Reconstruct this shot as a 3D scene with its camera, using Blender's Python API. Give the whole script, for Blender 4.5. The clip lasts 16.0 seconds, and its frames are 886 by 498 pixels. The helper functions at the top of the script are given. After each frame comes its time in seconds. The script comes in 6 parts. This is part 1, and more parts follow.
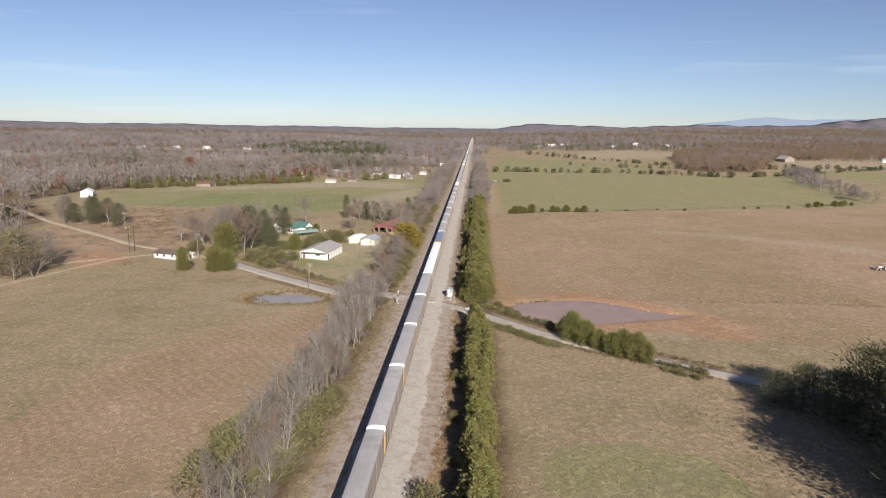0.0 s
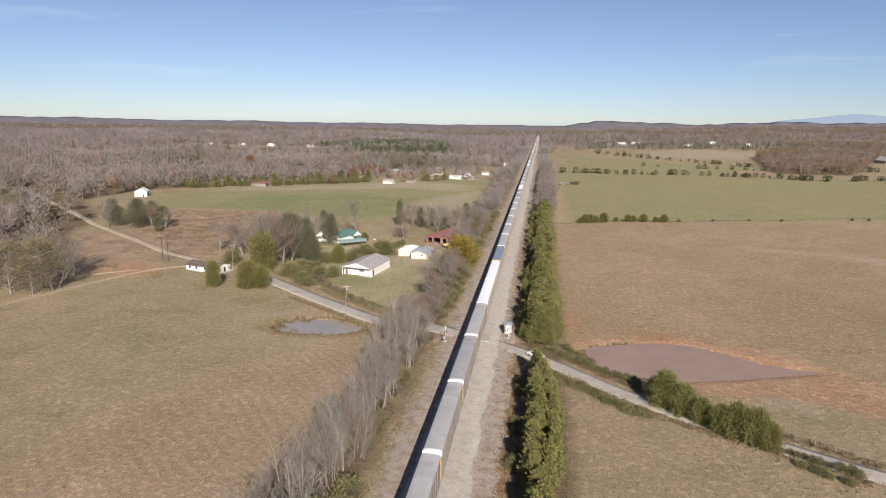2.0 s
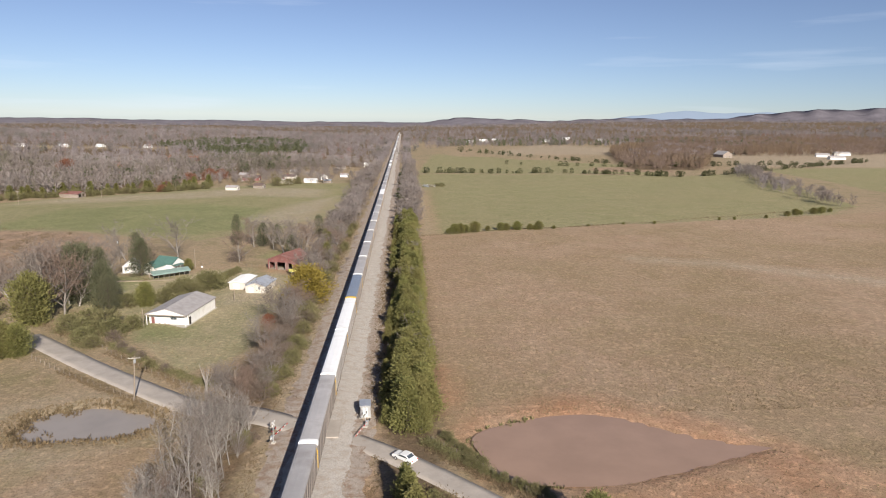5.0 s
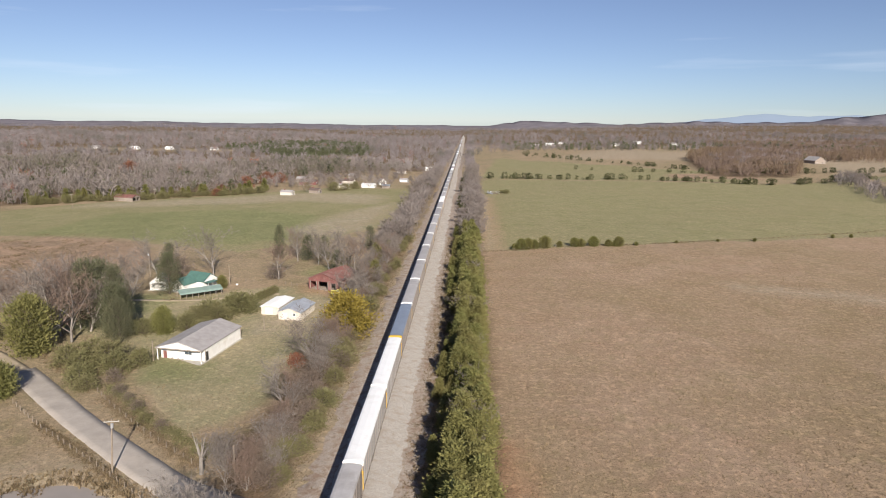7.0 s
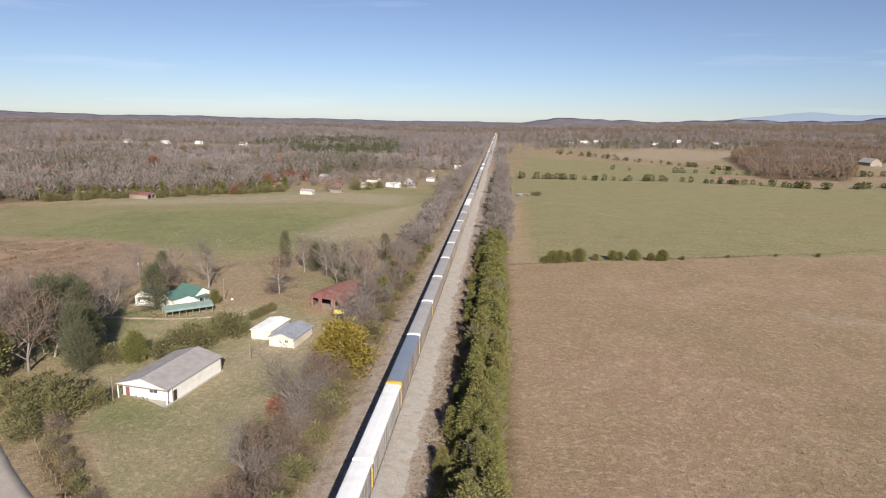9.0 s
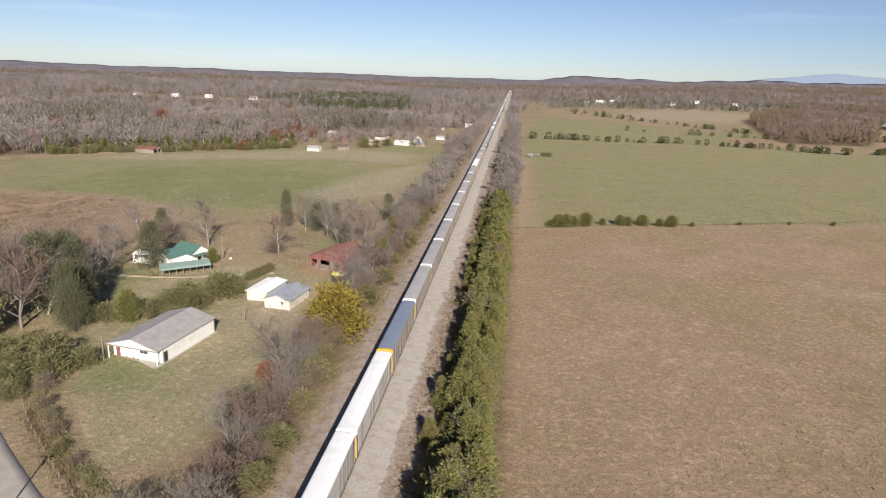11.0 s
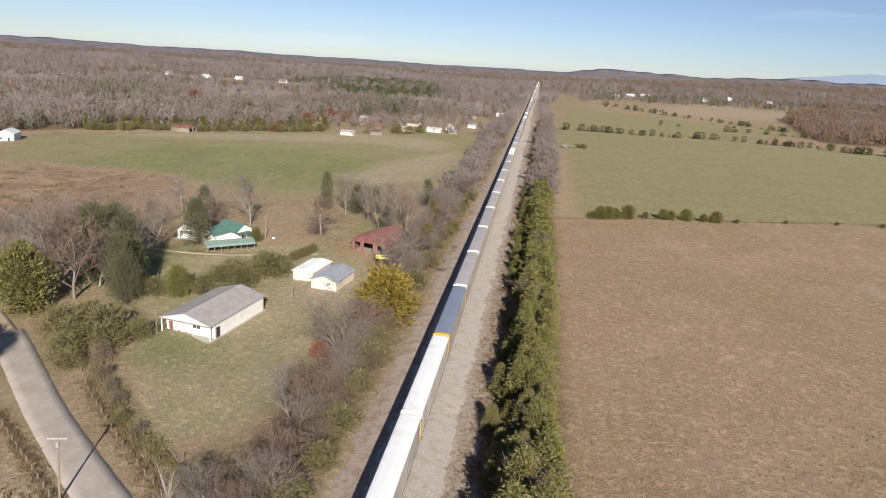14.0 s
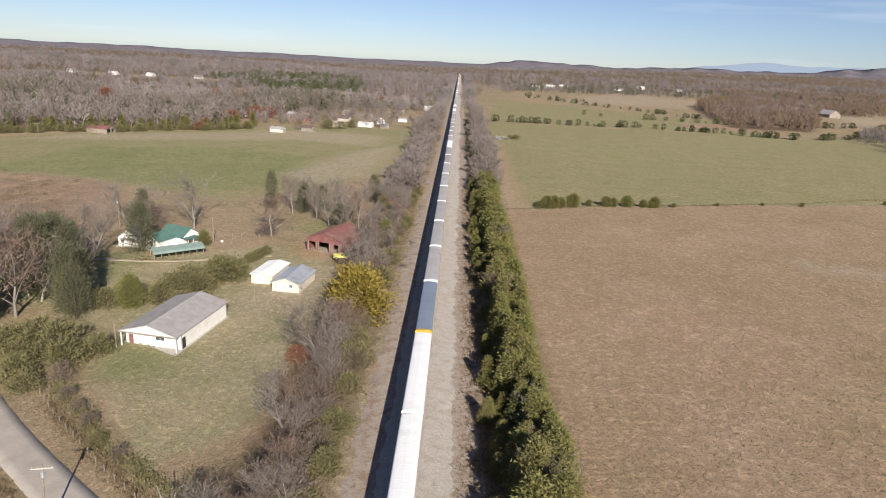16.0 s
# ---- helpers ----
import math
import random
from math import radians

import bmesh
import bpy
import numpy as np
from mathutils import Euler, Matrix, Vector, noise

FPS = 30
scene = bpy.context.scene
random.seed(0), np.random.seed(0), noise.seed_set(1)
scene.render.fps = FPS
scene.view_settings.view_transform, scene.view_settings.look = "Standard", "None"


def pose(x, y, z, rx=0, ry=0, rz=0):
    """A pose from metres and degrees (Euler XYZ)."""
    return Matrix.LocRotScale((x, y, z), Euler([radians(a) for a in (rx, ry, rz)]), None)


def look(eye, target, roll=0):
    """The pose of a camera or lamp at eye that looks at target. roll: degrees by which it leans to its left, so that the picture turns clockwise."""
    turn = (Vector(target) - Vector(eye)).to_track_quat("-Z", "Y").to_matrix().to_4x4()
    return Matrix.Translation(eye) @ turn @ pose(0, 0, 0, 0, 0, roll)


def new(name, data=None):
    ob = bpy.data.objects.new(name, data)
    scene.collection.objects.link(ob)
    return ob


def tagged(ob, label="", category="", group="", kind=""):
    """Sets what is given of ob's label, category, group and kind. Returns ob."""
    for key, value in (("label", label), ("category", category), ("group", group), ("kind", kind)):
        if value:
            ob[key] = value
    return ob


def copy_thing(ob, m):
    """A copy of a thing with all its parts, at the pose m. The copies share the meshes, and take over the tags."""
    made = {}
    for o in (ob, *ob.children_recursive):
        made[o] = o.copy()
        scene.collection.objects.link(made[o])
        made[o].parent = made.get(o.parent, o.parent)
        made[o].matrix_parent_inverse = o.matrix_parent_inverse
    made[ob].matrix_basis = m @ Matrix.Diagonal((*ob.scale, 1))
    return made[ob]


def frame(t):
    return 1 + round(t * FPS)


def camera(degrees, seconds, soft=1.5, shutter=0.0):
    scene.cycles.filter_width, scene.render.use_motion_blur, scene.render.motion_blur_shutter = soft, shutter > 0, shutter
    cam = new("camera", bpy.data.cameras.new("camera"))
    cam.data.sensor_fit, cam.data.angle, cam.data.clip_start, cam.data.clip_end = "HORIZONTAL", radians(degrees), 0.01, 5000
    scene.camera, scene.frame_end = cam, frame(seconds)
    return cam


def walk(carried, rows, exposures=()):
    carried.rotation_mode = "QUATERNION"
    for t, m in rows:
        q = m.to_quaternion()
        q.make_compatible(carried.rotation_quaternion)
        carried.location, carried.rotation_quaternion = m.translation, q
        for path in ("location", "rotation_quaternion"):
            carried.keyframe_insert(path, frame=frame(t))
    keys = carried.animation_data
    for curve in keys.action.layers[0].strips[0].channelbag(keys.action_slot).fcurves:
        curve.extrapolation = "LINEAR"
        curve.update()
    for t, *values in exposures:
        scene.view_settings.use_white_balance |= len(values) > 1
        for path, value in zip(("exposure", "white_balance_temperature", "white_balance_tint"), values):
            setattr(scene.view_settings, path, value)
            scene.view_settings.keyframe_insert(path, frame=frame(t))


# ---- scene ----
cam = camera(69.7, 16.0, soft=1.05)
PATH = [
    (0, (16.006, -1.603, 57.748), (15.908, 0.356, 57.357), 0.8),
    (0.5, (15.398, 7.58, 58.042), (15.27, 9.537, 57.649), 0.9),
    (1, (15.36, 16.391, 58.58), (15.216, 18.346, 58.183), 0.8),
    (1.5, (15.42, 25.609, 58.713), (15.252, 27.562, 58.313), 0.8),
    (2, (15.312, 34.658, 58.943), (15.018, 36.595, 58.54), 0.8),
    (2.5, (15.644, 43.147, 58.912), (15.094, 45.026, 58.507), 1.0),
    (3, (16.163, 51.492, 59.686), (15.515, 53.339, 59.275), 1.0),
    (3.5, (16.017, 60.807, 59.537), (15.406, 62.666, 59.125), 1.0),
    (4, (15.361, 69.859, 59.738), (15.298, 71.815, 59.324), 0.6),
    (4.2, (15.519, 72.716, 59.91), (15.662, 74.668, 59.499), 0.8),
    (6.5, (16.235, 115.377, 58.208), (16.223, 117.337, 57.807), 0.6),
    (7, (16.693, 124.116, 58.018), (16.62, 126.074, 57.619), 0.7),
    (7.5, (17.431, 132.977, 57.896), (17.303, 134.933, 57.498), 0.7),
    (8, (18.013, 141.386, 58.107), (17.862, 143.34, 57.709), 0.8),
    (8.5, (18.726, 148.572, 58.217), (18.562, 150.527, 57.828), 0.9),
    (9, (19.509, 153.489, 58.497), (19.337, 155.438, 58.085), 1.1),
    (11.5, (22.549, 158.799, 58.892), (22.339, 160.71, 58.342), 2.2),
    (12, (22.37, 159.169, 58.316), (22.15, 161.078, 57.765), 2.4),
    (12.5, (21.348, 159.342, 58.014), (21.121, 161.249, 57.457), 2.7),
    (13, (20.367, 159.036, 57.787), (20.127, 160.941, 57.225), 3.0),
    (13.5, (17.941, 158.937, 57.579), (17.692, 160.838, 57.01), 3.3),
    (14, (14.36, 158.909, 57.051), (14.102, 160.807, 56.478), 3.6),
    (14.5, (10.598, 158.371, 56.88), (10.328, 160.266, 56.303), 3.7),
    (15, (7.006, 158.416, 56.888), (6.735, 160.31, 56.304), 3.1),
    (15.5, (5.548, 158.312, 56.878), (5.434, 160.22, 56.29), 2.8),
    (16, (4.318, 158.539, 56.771), (4.293, 160.453, 56.191), 3.0),
]
walk(cam, [(t, look(e, g, r)) for t, e, g, r in PATH])

# ---- daylight ----
SUN = Vector((0.6, -1.8, 1.0)).normalized()
world = bpy.data.worlds.new("sky_world")
scene.world = world
world.use_nodes = True
wn = world.node_tree.nodes
sky = wn.new("ShaderNodeTexSky")
sky.sky_type = "NISHITA"
sky.sun_disc = False
sky.sun_elevation = math.asin(SUN.z)
sky.sun_rotation = math.atan2(SUN.x, SUN.y)
sky.altitude = 250
sky.air_density = 0.78
sky.dust_density = 0.05
sky.ozone_density = 2.5
wn["Background"].inputs["Strength"].default_value = 0.055
tint = wn.new("ShaderNodeMix")
tint.data_type, tint.blend_type = "RGBA", "MULTIPLY"
tint.inputs[0].default_value = 1.0
tint.inputs[7].default_value = (0.85, 0.92, 1.12, 1.0)
soften = wn.new("ShaderNodeHueSaturation")
soften.inputs["Saturation"].default_value = 0.86
world.node_tree.links.new(sky.outputs[0], tint.inputs[6])
world.node_tree.links.new(tint.outputs[2], soften.inputs["Color"])
# thin streaks of high cirrus
coords, stretch = wn.new("ShaderNodeTexCoord"), wn.new("ShaderNodeMapping")
stretch.inputs["Scale"].default_value = (1.6, 1.6, 22.0)
streaks, faint, veil = wn.new("ShaderNodeTexNoise"), wn.new("ShaderNodeMapRange"), wn.new("ShaderNodeMix")
streaks.inputs["Scale"].default_value, streaks.inputs["Detail"].default_value = 1.7, 5.0
faint.inputs["From Min"].default_value, faint.inputs["From Max"].default_value = 0.58, 0.8
faint.inputs["To Max"].default_value = 0.3
veil.data_type = "RGBA"
veil.inputs[7].default_value = (11.0, 12.0, 13.5, 1.0)
world.node_tree.links.new(coords.outputs["Generated"], stretch.inputs["Vector"])
world.node_tree.links.new(stretch.outputs[0], streaks.inputs["Vector"])
world.node_tree.links.new(streaks.outputs["Fac"], faint.inputs["Value"])
world.node_tree.links.new(faint.outputs[0], veil.inputs[0])
world.node_tree.links.new(soften.outputs[0], veil.inputs[6])
world.node_tree.links.new(veil.outputs[2], wn["Background"].inputs["Color"])
sun = new("sun", bpy.data.lights.new("sun", "SUN"))
sun.data.energy, sun.data.angle, sun.data.color = 5.0, radians(0.53), (1.0, 0.92, 0.825)
sun.matrix_world = look(SUN * 500, (0, 0, 0))
scene.view_settings.exposure = 0.55


# ---- materials ----
class Nodes:
    """A small builder for node materials."""

    def __init__(self, name):
        self.m = bpy.data.materials.new(name)
        self.m.use_nodes = True
        self.t = self.m.node_tree
        self.b = self.t.nodes["Principled BSDF"]
        self.co = self.t.nodes.new("ShaderNodeTexCoord").outputs["Object"]

    def add(self, kind, ins=(), **props):
        n = self.t.nodes.new("ShaderNode" + kind)
        for k, v in props.items():
            if k == "operation":
                n.operation = v
            elif k == "data_type":
                n.data_type = v
            elif k == "attribute_name":
                n.attribute_name = v
            elif k == "blend_type":
                n.blend_type = v
            elif k == "feature":
                n.feature = v
            elif k == "bands_direction":
                n.bands_direction = v
        for key, v in dict(ins).items():
            self.put(n.inputs[key], v)
        return n

    def put(self, socket, v):
        if isinstance(v, bpy.types.NodeSocket):
            self.t.links.new(v, socket)
        else:
            socket.default_value = v

    def noise(self, scale, detail=4.0, rough=0.55, co=None, distortion=0.0):
        return self.add("TexNoise", {"Vector": co or self.co, "Scale": scale, "Detail": detail, "Roughness": rough, "Distortion": distortion}).outputs["Fac"]

    def math(self, op, a, b=0.0):
        return self.add("Math", {0: a, 1: b}, operation=op).outputs[0]

    def ramp(self, v, lo, hi):
        return self.add("MapRange", {"Value": v, "From Min": lo, "From Max": hi}).outputs["Result"]

    def mix(self, f, a, b, blend="MIX"):
        n = self.add("Mix", data_type="RGBA", blend_type=blend)
        for s, v in zip((n.inputs[0], n.inputs[6], n.inputs[7]), (f, a, b)):
            if isinstance(v, tuple) and len(v) == 3:
                v = (*v, 1)
            self.put(s, v)
        return n.outputs[2]

    def attr(self, name):
        return self.add("Attribute", attribute_name=name).outputs["Fac"]

    def thin(self, share):
        """Lets part of the light through, as a loose spray of twigs or leaves does."""
        tr = self.t.nodes.new("ShaderNodeBsdfTranslucent")
        for l in self.b.inputs["Base Color"].links:
            self.t.links.new(l.from_socket, tr.inputs["Color"])
        mx = self.t.nodes.new("ShaderNodeMixShader")
        mx.inputs[0].default_value = share
        self.t.links.new(self.b.outputs[0], mx.inputs[1])
        self.t.links.new(tr.outputs[0], mx.inputs[2])
        self.t.links.new(mx.outputs[0], self.t.nodes["Material Output"].inputs["Surface"])
        return self.m

    def done(self, colour, rough=0.9, bump=None, strength=0.3, dist=0.05, metal=0.0, spec=0.3):
        self.put(self.b.inputs["Base Color"], (*colour, 1) if isinstance(colour, tuple) and len(colour) == 3 else colour)
        self.put(self.b.inputs["Roughness"], rough)
        self.put(self.b.inputs["Metallic"], metal)
        self.put(self.b.inputs["Specular IOR Level"], spec)
        if bump is not None:
            n = self.add("Bump", {"Height": bump, "Strength": strength, "Distance": dist})
            self.t.links.new(n.outputs[0], self.b.inputs["Normal"])
        return self.m


def scaled(c, k):
    return tuple(v * k for v in c)


def plain(name, c, rough=0.8, var=0.25, scale=1.5, bump=0.15, metal=0.0, spec=0.3, per_object=0.0, stain=None):
    """Colour with a coarse and a fine variation, optional stains and a tint that differs from piece to piece."""
    n = Nodes(name)
    col = n.mix(n.ramp(n.noise(scale, 5), 0.3, 0.7), scaled(c, 1 - var), scaled(c, 1 + var))
    col = n.mix(n.math("MULTIPLY", n.ramp(n.noise(scale * 9, 3), 0.35, 0.75), 0.35), col, scaled(c, 1 - 1.5 * var))
    if stain:
        col = n.mix(n.math("MULTIPLY", n.ramp(n.noise(scale * 0.6, 6, 0.65), 0.52, 0.68), 0.8), col, stain)
    if per_object:
        r = n.add("ObjectInfo").outputs["Random"]
        col = n.mix(r, n.mix(1.0, col, (1 - per_object,) * 3, "MULTIPLY"), n.mix(1.0, col, (1 + per_object,) * 3, "MULTIPLY"))
    return n.done(col, rough, n.noise(scale * 6, 4), bump, 0.03, metal, spec)


def leafy(name, c, c2, c3=None, rough=0.75, trans=0.2):
    """Foliage or twigs: varies from spray to spray and from plant to plant."""
    n = Nodes(name)
    isl = n.add("NewGeometry").outputs["Random Per Island"]
    col = n.mix(isl, c, c2)
    r = n.add("ObjectInfo").outputs["Random"]
    col = n.mix(n.math("MULTIPLY", r, 0.55), col, c3 or scaled(c, 0.75))
    n.done(col, rough, spec=0.15)
    return n.thin(trans) if trans else n.m


def woods(name, a, b, c, d):
    """Far trees: each tree has a tint of its own, each spray a little more."""
    n = Nodes(name)
    t = n.attr("tint")
    isl = n.add("NewGeometry").outputs["Random Per Island"]
    col = n.mix(n.ramp(t, 0.0, 0.55), a, b)
    col = n.mix(n.ramp(t, 0.6, 0.92), col, c)
    col = n.mix(n.ramp(t, 0.98, 0.99), col, d)
    col = n.mix(isl, n.mix(1.0, col, (0.82,) * 3, "MULTIPLY"), n.mix(1.0, col, (1.15,) * 3, "MULTIPLY"))
    n.done(col, 0.85, spec=0.1)
    return n.thin(0.3)


def ground_material():
    n = Nodes("dormant_pasture")
    big = n.noise(0.013, 4, 0.6)
    mid = n.noise(0.07, 5, 0.62)
    fine = n.noise(0.75, 7, 0.72)
    tuft = n.noise(2.6, 6, 0.75)
    edge = n.math("MULTIPLY", n.math("SUBTRACT", n.noise(0.16, 5, 0.65), 0.5), 0.9)

    def mask(name, w=0.12):
        return n.ramp(n.math("ADD", n.attr(name), edge), 0.5 - w, 0.5 + w)

    tan = n.mix(n.ramp(big, 0.35, 0.65), (0.34, 0.248, 0.155), (0.28, 0.222, 0.131))
    tan = n.mix(n.math("MULTIPLY", n.ramp(mid, 0.45, 0.7), 0.5), tan, (0.35, 0.264, 0.168))
    tan = n.mix(n.math("MULTIPLY", n.ramp(mid, 0.48, 0.3), 0.55), tan, (0.19, 0.165, 0.078))
    rust = n.mix(n.ramp(mid, 0.3, 0.7), (0.325, 0.224, 0.142), (0.378, 0.27, 0.178))
    rust = n.mix(n.math("MULTIPLY", n.ramp(big, 0.42, 0.62), 0.45), rust, (0.24, 0.185, 0.092))
    green = n.mix(n.ramp(mid, 0.3, 0.7), (0.24, 0.22, 0.108), (0.295, 0.255, 0.138))
    green = n.mix(n.math("MULTIPLY", n.ramp(big, 0.45, 0.7), 0.5), green, (0.3, 0.245, 0.135))
    lush = n.mix(n.ramp(mid, 0.3, 0.7), (0.19, 0.195, 0.085), (0.245, 0.238, 0.112))
    lawn = n.mix(n.ramp(mid, 0.3, 0.72), (0.255, 0.235, 0.125), (0.39, 0.315, 0.195))
    soil = n.mix(n.ramp(mid, 0.3, 0.7), (0.36, 0.19, 0.105), (0.42, 0.27, 0.17))
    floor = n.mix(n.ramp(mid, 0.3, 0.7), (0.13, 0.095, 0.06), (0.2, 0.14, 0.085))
    scrub = n.mix(n.ramp(mid, 0.4, 0.6), (0.365, 0.25, 0.165), (0.265, 0.19, 0.125))
    col = n.mix(mask("rust"), tan, rust)
    col = n.mix(mask("green", 0.08), col, green)
    col = n.mix(mask("lawn", 0.2), col, lawn)
    col = n.mix(n.math("MULTIPLY", mask("lush", 0.3), 0.8), col, lush)
    col = n.mix(mask("scrub", 0.2), col, scrub)
    col = n.mix(n.math("MULTIPLY", mask("soil", 0.4), 0.85), col, soil)
    straw = n.ramp(n.noise(0.3, 6, 0.75), 0.36, 0.6)
    col = n.mix(n.math("MULTIPLY", mask("pale", 0.4), n.math("ADD", n.math("MULTIPLY", straw, 0.65), 0.2)), col, n.mix(n.ramp(mid, 0.3, 0.7), (0.42, 0.345, 0.255), (0.36, 0.28, 0.19)))
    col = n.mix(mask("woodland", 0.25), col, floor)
    col = n.mix(1.0, col, (1.03, 1.06, 1.12), "MULTIPLY")
    # mown strips and old plough lines
    rows = n.add("TexWave", {"Vector": n.co, "Scale": 0.16, "Distortion": 11.0, "Detail": 5.0, "Detail Scale": 0.16}, bands_direction="DIAGONAL").outputs["Fac"]
    col = n.mix(n.math("MULTIPLY", n.math("MULTIPLY", rows, mask("plough", 0.4)), 0.16), col, (0.14, 0.105, 0.06))
    # pale straw and dark tufts
    col = n.mix(n.math("MULTIPLY", n.ramp(fine, 0.5, 0.62), 0.85), col, n.mix(1.0, col, (1.5, 1.46, 1.44), "MULTIPLY"))
    col = n.mix(n.math("MULTIPLY", n.ramp(tuft, 0.5, 0.37), 0.9), col, n.mix(1.0, col, (0.55, 0.55, 0.53), "MULTIPLY"))
    mott = n.noise(0.22, 6, 0.7)
    col = n.mix(n.math("MULTIPLY", n.ramp(mott, 0.52, 0.66), 0.5), col, n.mix(1.0, col, (0.82, 0.9, 0.78), "MULTIPLY"))
    col = n.mix(n.math("MULTIPLY", n.ramp(mott, 0.46, 0.34), 0.5), col, n.mix(1.0, col, (1.16, 1.1, 1.12), "MULTIPLY"))
    h = n.math("ADD", n.math("MULTIPLY", fine, 0.6), n.math("MULTIPLY", tuft, 0.4))
    return n.done(col, 0.95, h, 1.0, 0.5, spec=0.05)


M_GROUND = ground_material()

def gravel(name, c, dirt, amount):
    n = Nodes(name)
    sp = n.noise(5.0, 6, 0.8)
    col = n.mix(n.ramp(sp, 0.35, 0.65), scaled(c, 0.62), scaled(c, 1.28))
    col = n.mix(n.math("MULTIPLY", n.ramp(n.noise(0.45, 7, 0.7), 0.47, 0.6), amount), col, dirt)
    col = n.mix(n.math("MULTIPLY", n.ramp(n.noise(1.3, 6, 0.75), 0.55, 0.66), amount * 0.7), col, scaled(dirt, 0.6))
    return n.done(col, 0.95, sp, 0.8, 0.12, spec=0.1)


M_BALLAST = gravel("crushed_limestone", (0.5, 0.462, 0.42), (0.38, 0.312, 0.252), 0.6)
M_SHOULDER = gravel("gravelly_dirt", (0.4, 0.34, 0.288), (0.28, 0.195, 0.14), 0.85)
M_STONE = plain("ballast_stone", (0.4, 0.375, 0.34), 0.9, 0.2, 2.0, 0.3, per_object=0.2)
M_RAIL = plain("rusty_rail", (0.12, 0.085, 0.065), 0.55, 0.2, 2.0, 0.1, metal=0.6)
M_TIE = plain("creosoted_tie", (0.09, 0.07, 0.055), 0.9, 0.3, 2.5, 0.4, per_object=0.3)
M_ROAD = plain("worn_chip_seal", (0.4, 0.355, 0.31), 0.92, 0.14, 0.3, 0.5, stain=(0.46, 0.4, 0.34))
M_TRACKDIRT = plain("pale_dirt_track", (0.42, 0.34, 0.24), 0.95, 0.2, 0.4, 0.5)
M_CAR_GREY = plain("galvanised_roof", (0.41, 0.392, 0.385), 0.62, 0.1, 0.25, 0.06, metal=0.1, per_object=0.12, stain=(0.32, 0.298, 0.285))
M_CAR_WHITE = plain("white_roof_paint", (0.86, 0.86, 0.85), 0.5, 0.04, 0.3, 0.05, stain=(0.74, 0.73, 0.7))
M_CAR_BLUE = plain("blue_grey_roof", (0.24, 0.28, 0.35), 0.45, 0.1, 0.3, 0.05, metal=0.15)
M_CAR_MAROON = plain("maroon_roof", (0.19, 0.12, 0.11), 0.6, 0.15, 0.3, 0.05)
M_CAR_SIDE = plain("grimy_rack_panel", (0.27, 0.235, 0.21), 0.7, 0.2, 0.8, 0.2, per_object=0.2, stain=(0.16, 0.115, 0.085))
M_CAR_SIDE_WHITE = plain("pale_rack_panel", (0.42, 0.4, 0.38), 0.7, 0.15, 0.8, 0.2, per_object=0.15, stain=(0.25, 0.2, 0.16))
M_YELLOW = plain("rail_yellow", (0.6, 0.39, 0.06), 0.55, 0.12, 1.0, 0.05, stain=(0.45, 0.28, 0.06))
M_CAP = plain("white_end_cap", (0.82, 0.82, 0.8), 0.55, 0.06, 0.7, 0.05)
M_UNDER = plain("black_underframe", (0.045, 0.04, 0.037), 0.8, 0.3, 2.0, 0.2)
M_STEEL = plain("wheel_steel", (0.13, 0.1, 0.085), 0.5, 0.2, 3.0, 0.1, metal=0.7)
M_BARK = plain("grey_bark", (0.3, 0.268, 0.238), 0.9, 0.25, 1.2, 0.5, per_object=0.25)
M_BARK_PALE = plain("pale_bark", (0.335, 0.305, 0.272), 0.9, 0.22, 1.2, 0.4, per_object=0.25)
M_BARK_DARK = plain("dark_bark", (0.13, 0.1, 0.08), 0.9, 0.25, 1.5, 0.5, per_object=0.2)
M_TWIG = leafy("bare_twigs", (0.185, 0.155, 0.132), (0.33, 0.29, 0.255), (0.19, 0.152, 0.125))
M_TWIG_BROWN = leafy("brown_twigs", (0.18, 0.13, 0.1), (0.31, 0.22, 0.17), (0.24, 0.18, 0.145))
M_CEDAR = leafy("cedar_sprays", (0.115, 0.125, 0.043), (0.27, 0.26, 0.09), (0.215, 0.178, 0.075))
M_PINE = leafy("dark_pine_needles", (0.075, 0.084, 0.046), (0.175, 0.176, 0.1), (0.155, 0.145, 0.09))
M_OLIVE = leafy("olive_oak_leaves", (0.15, 0.13, 0.07), (0.29, 0.245, 0.14), (0.23, 0.18, 0.12))
M_GOLD = leafy("golden_leaves", (0.2, 0.155, 0.034), (0.34, 0.265, 0.065), (0.29, 0.215, 0.045))
M_RUSTLEAF = leafy("rust_red_leaves", (0.2, 0.08, 0.05), (0.3, 0.14, 0.085), (0.22, 0.11, 0.075))
M_SHRUB = leafy("mixed_shrub", (0.135, 0.132, 0.058), (0.25, 0.23, 0.11), (0.21, 0.178, 0.095))
M_THICKET = leafy("dark_brown_thicket", (0.15, 0.115, 0.09), (0.28, 0.222, 0.182), (0.185, 0.14, 0.11))
M_RANK = leafy("rank_weeds", (0.12, 0.09, 0.05), (0.27, 0.2, 0.12), (0.15, 0.11, 0.065))
M_WEED = leafy("dry_weeds", (0.2, 0.148, 0.085), (0.32, 0.245, 0.15), (0.22, 0.16, 0.09))
M_WOODS = woods("bare_woodland", (0.365, 0.325, 0.302), (0.262, 0.22, 0.196), (0.168, 0.155, 0.11), (0.34, 0.17, 0.125))
M_HEDGE = woods("hedgerow_cedar", (0.08, 0.09, 0.042), (0.12, 0.122, 0.06), (0.1, 0.1, 0.055), (0.13, 0.12, 0.07))
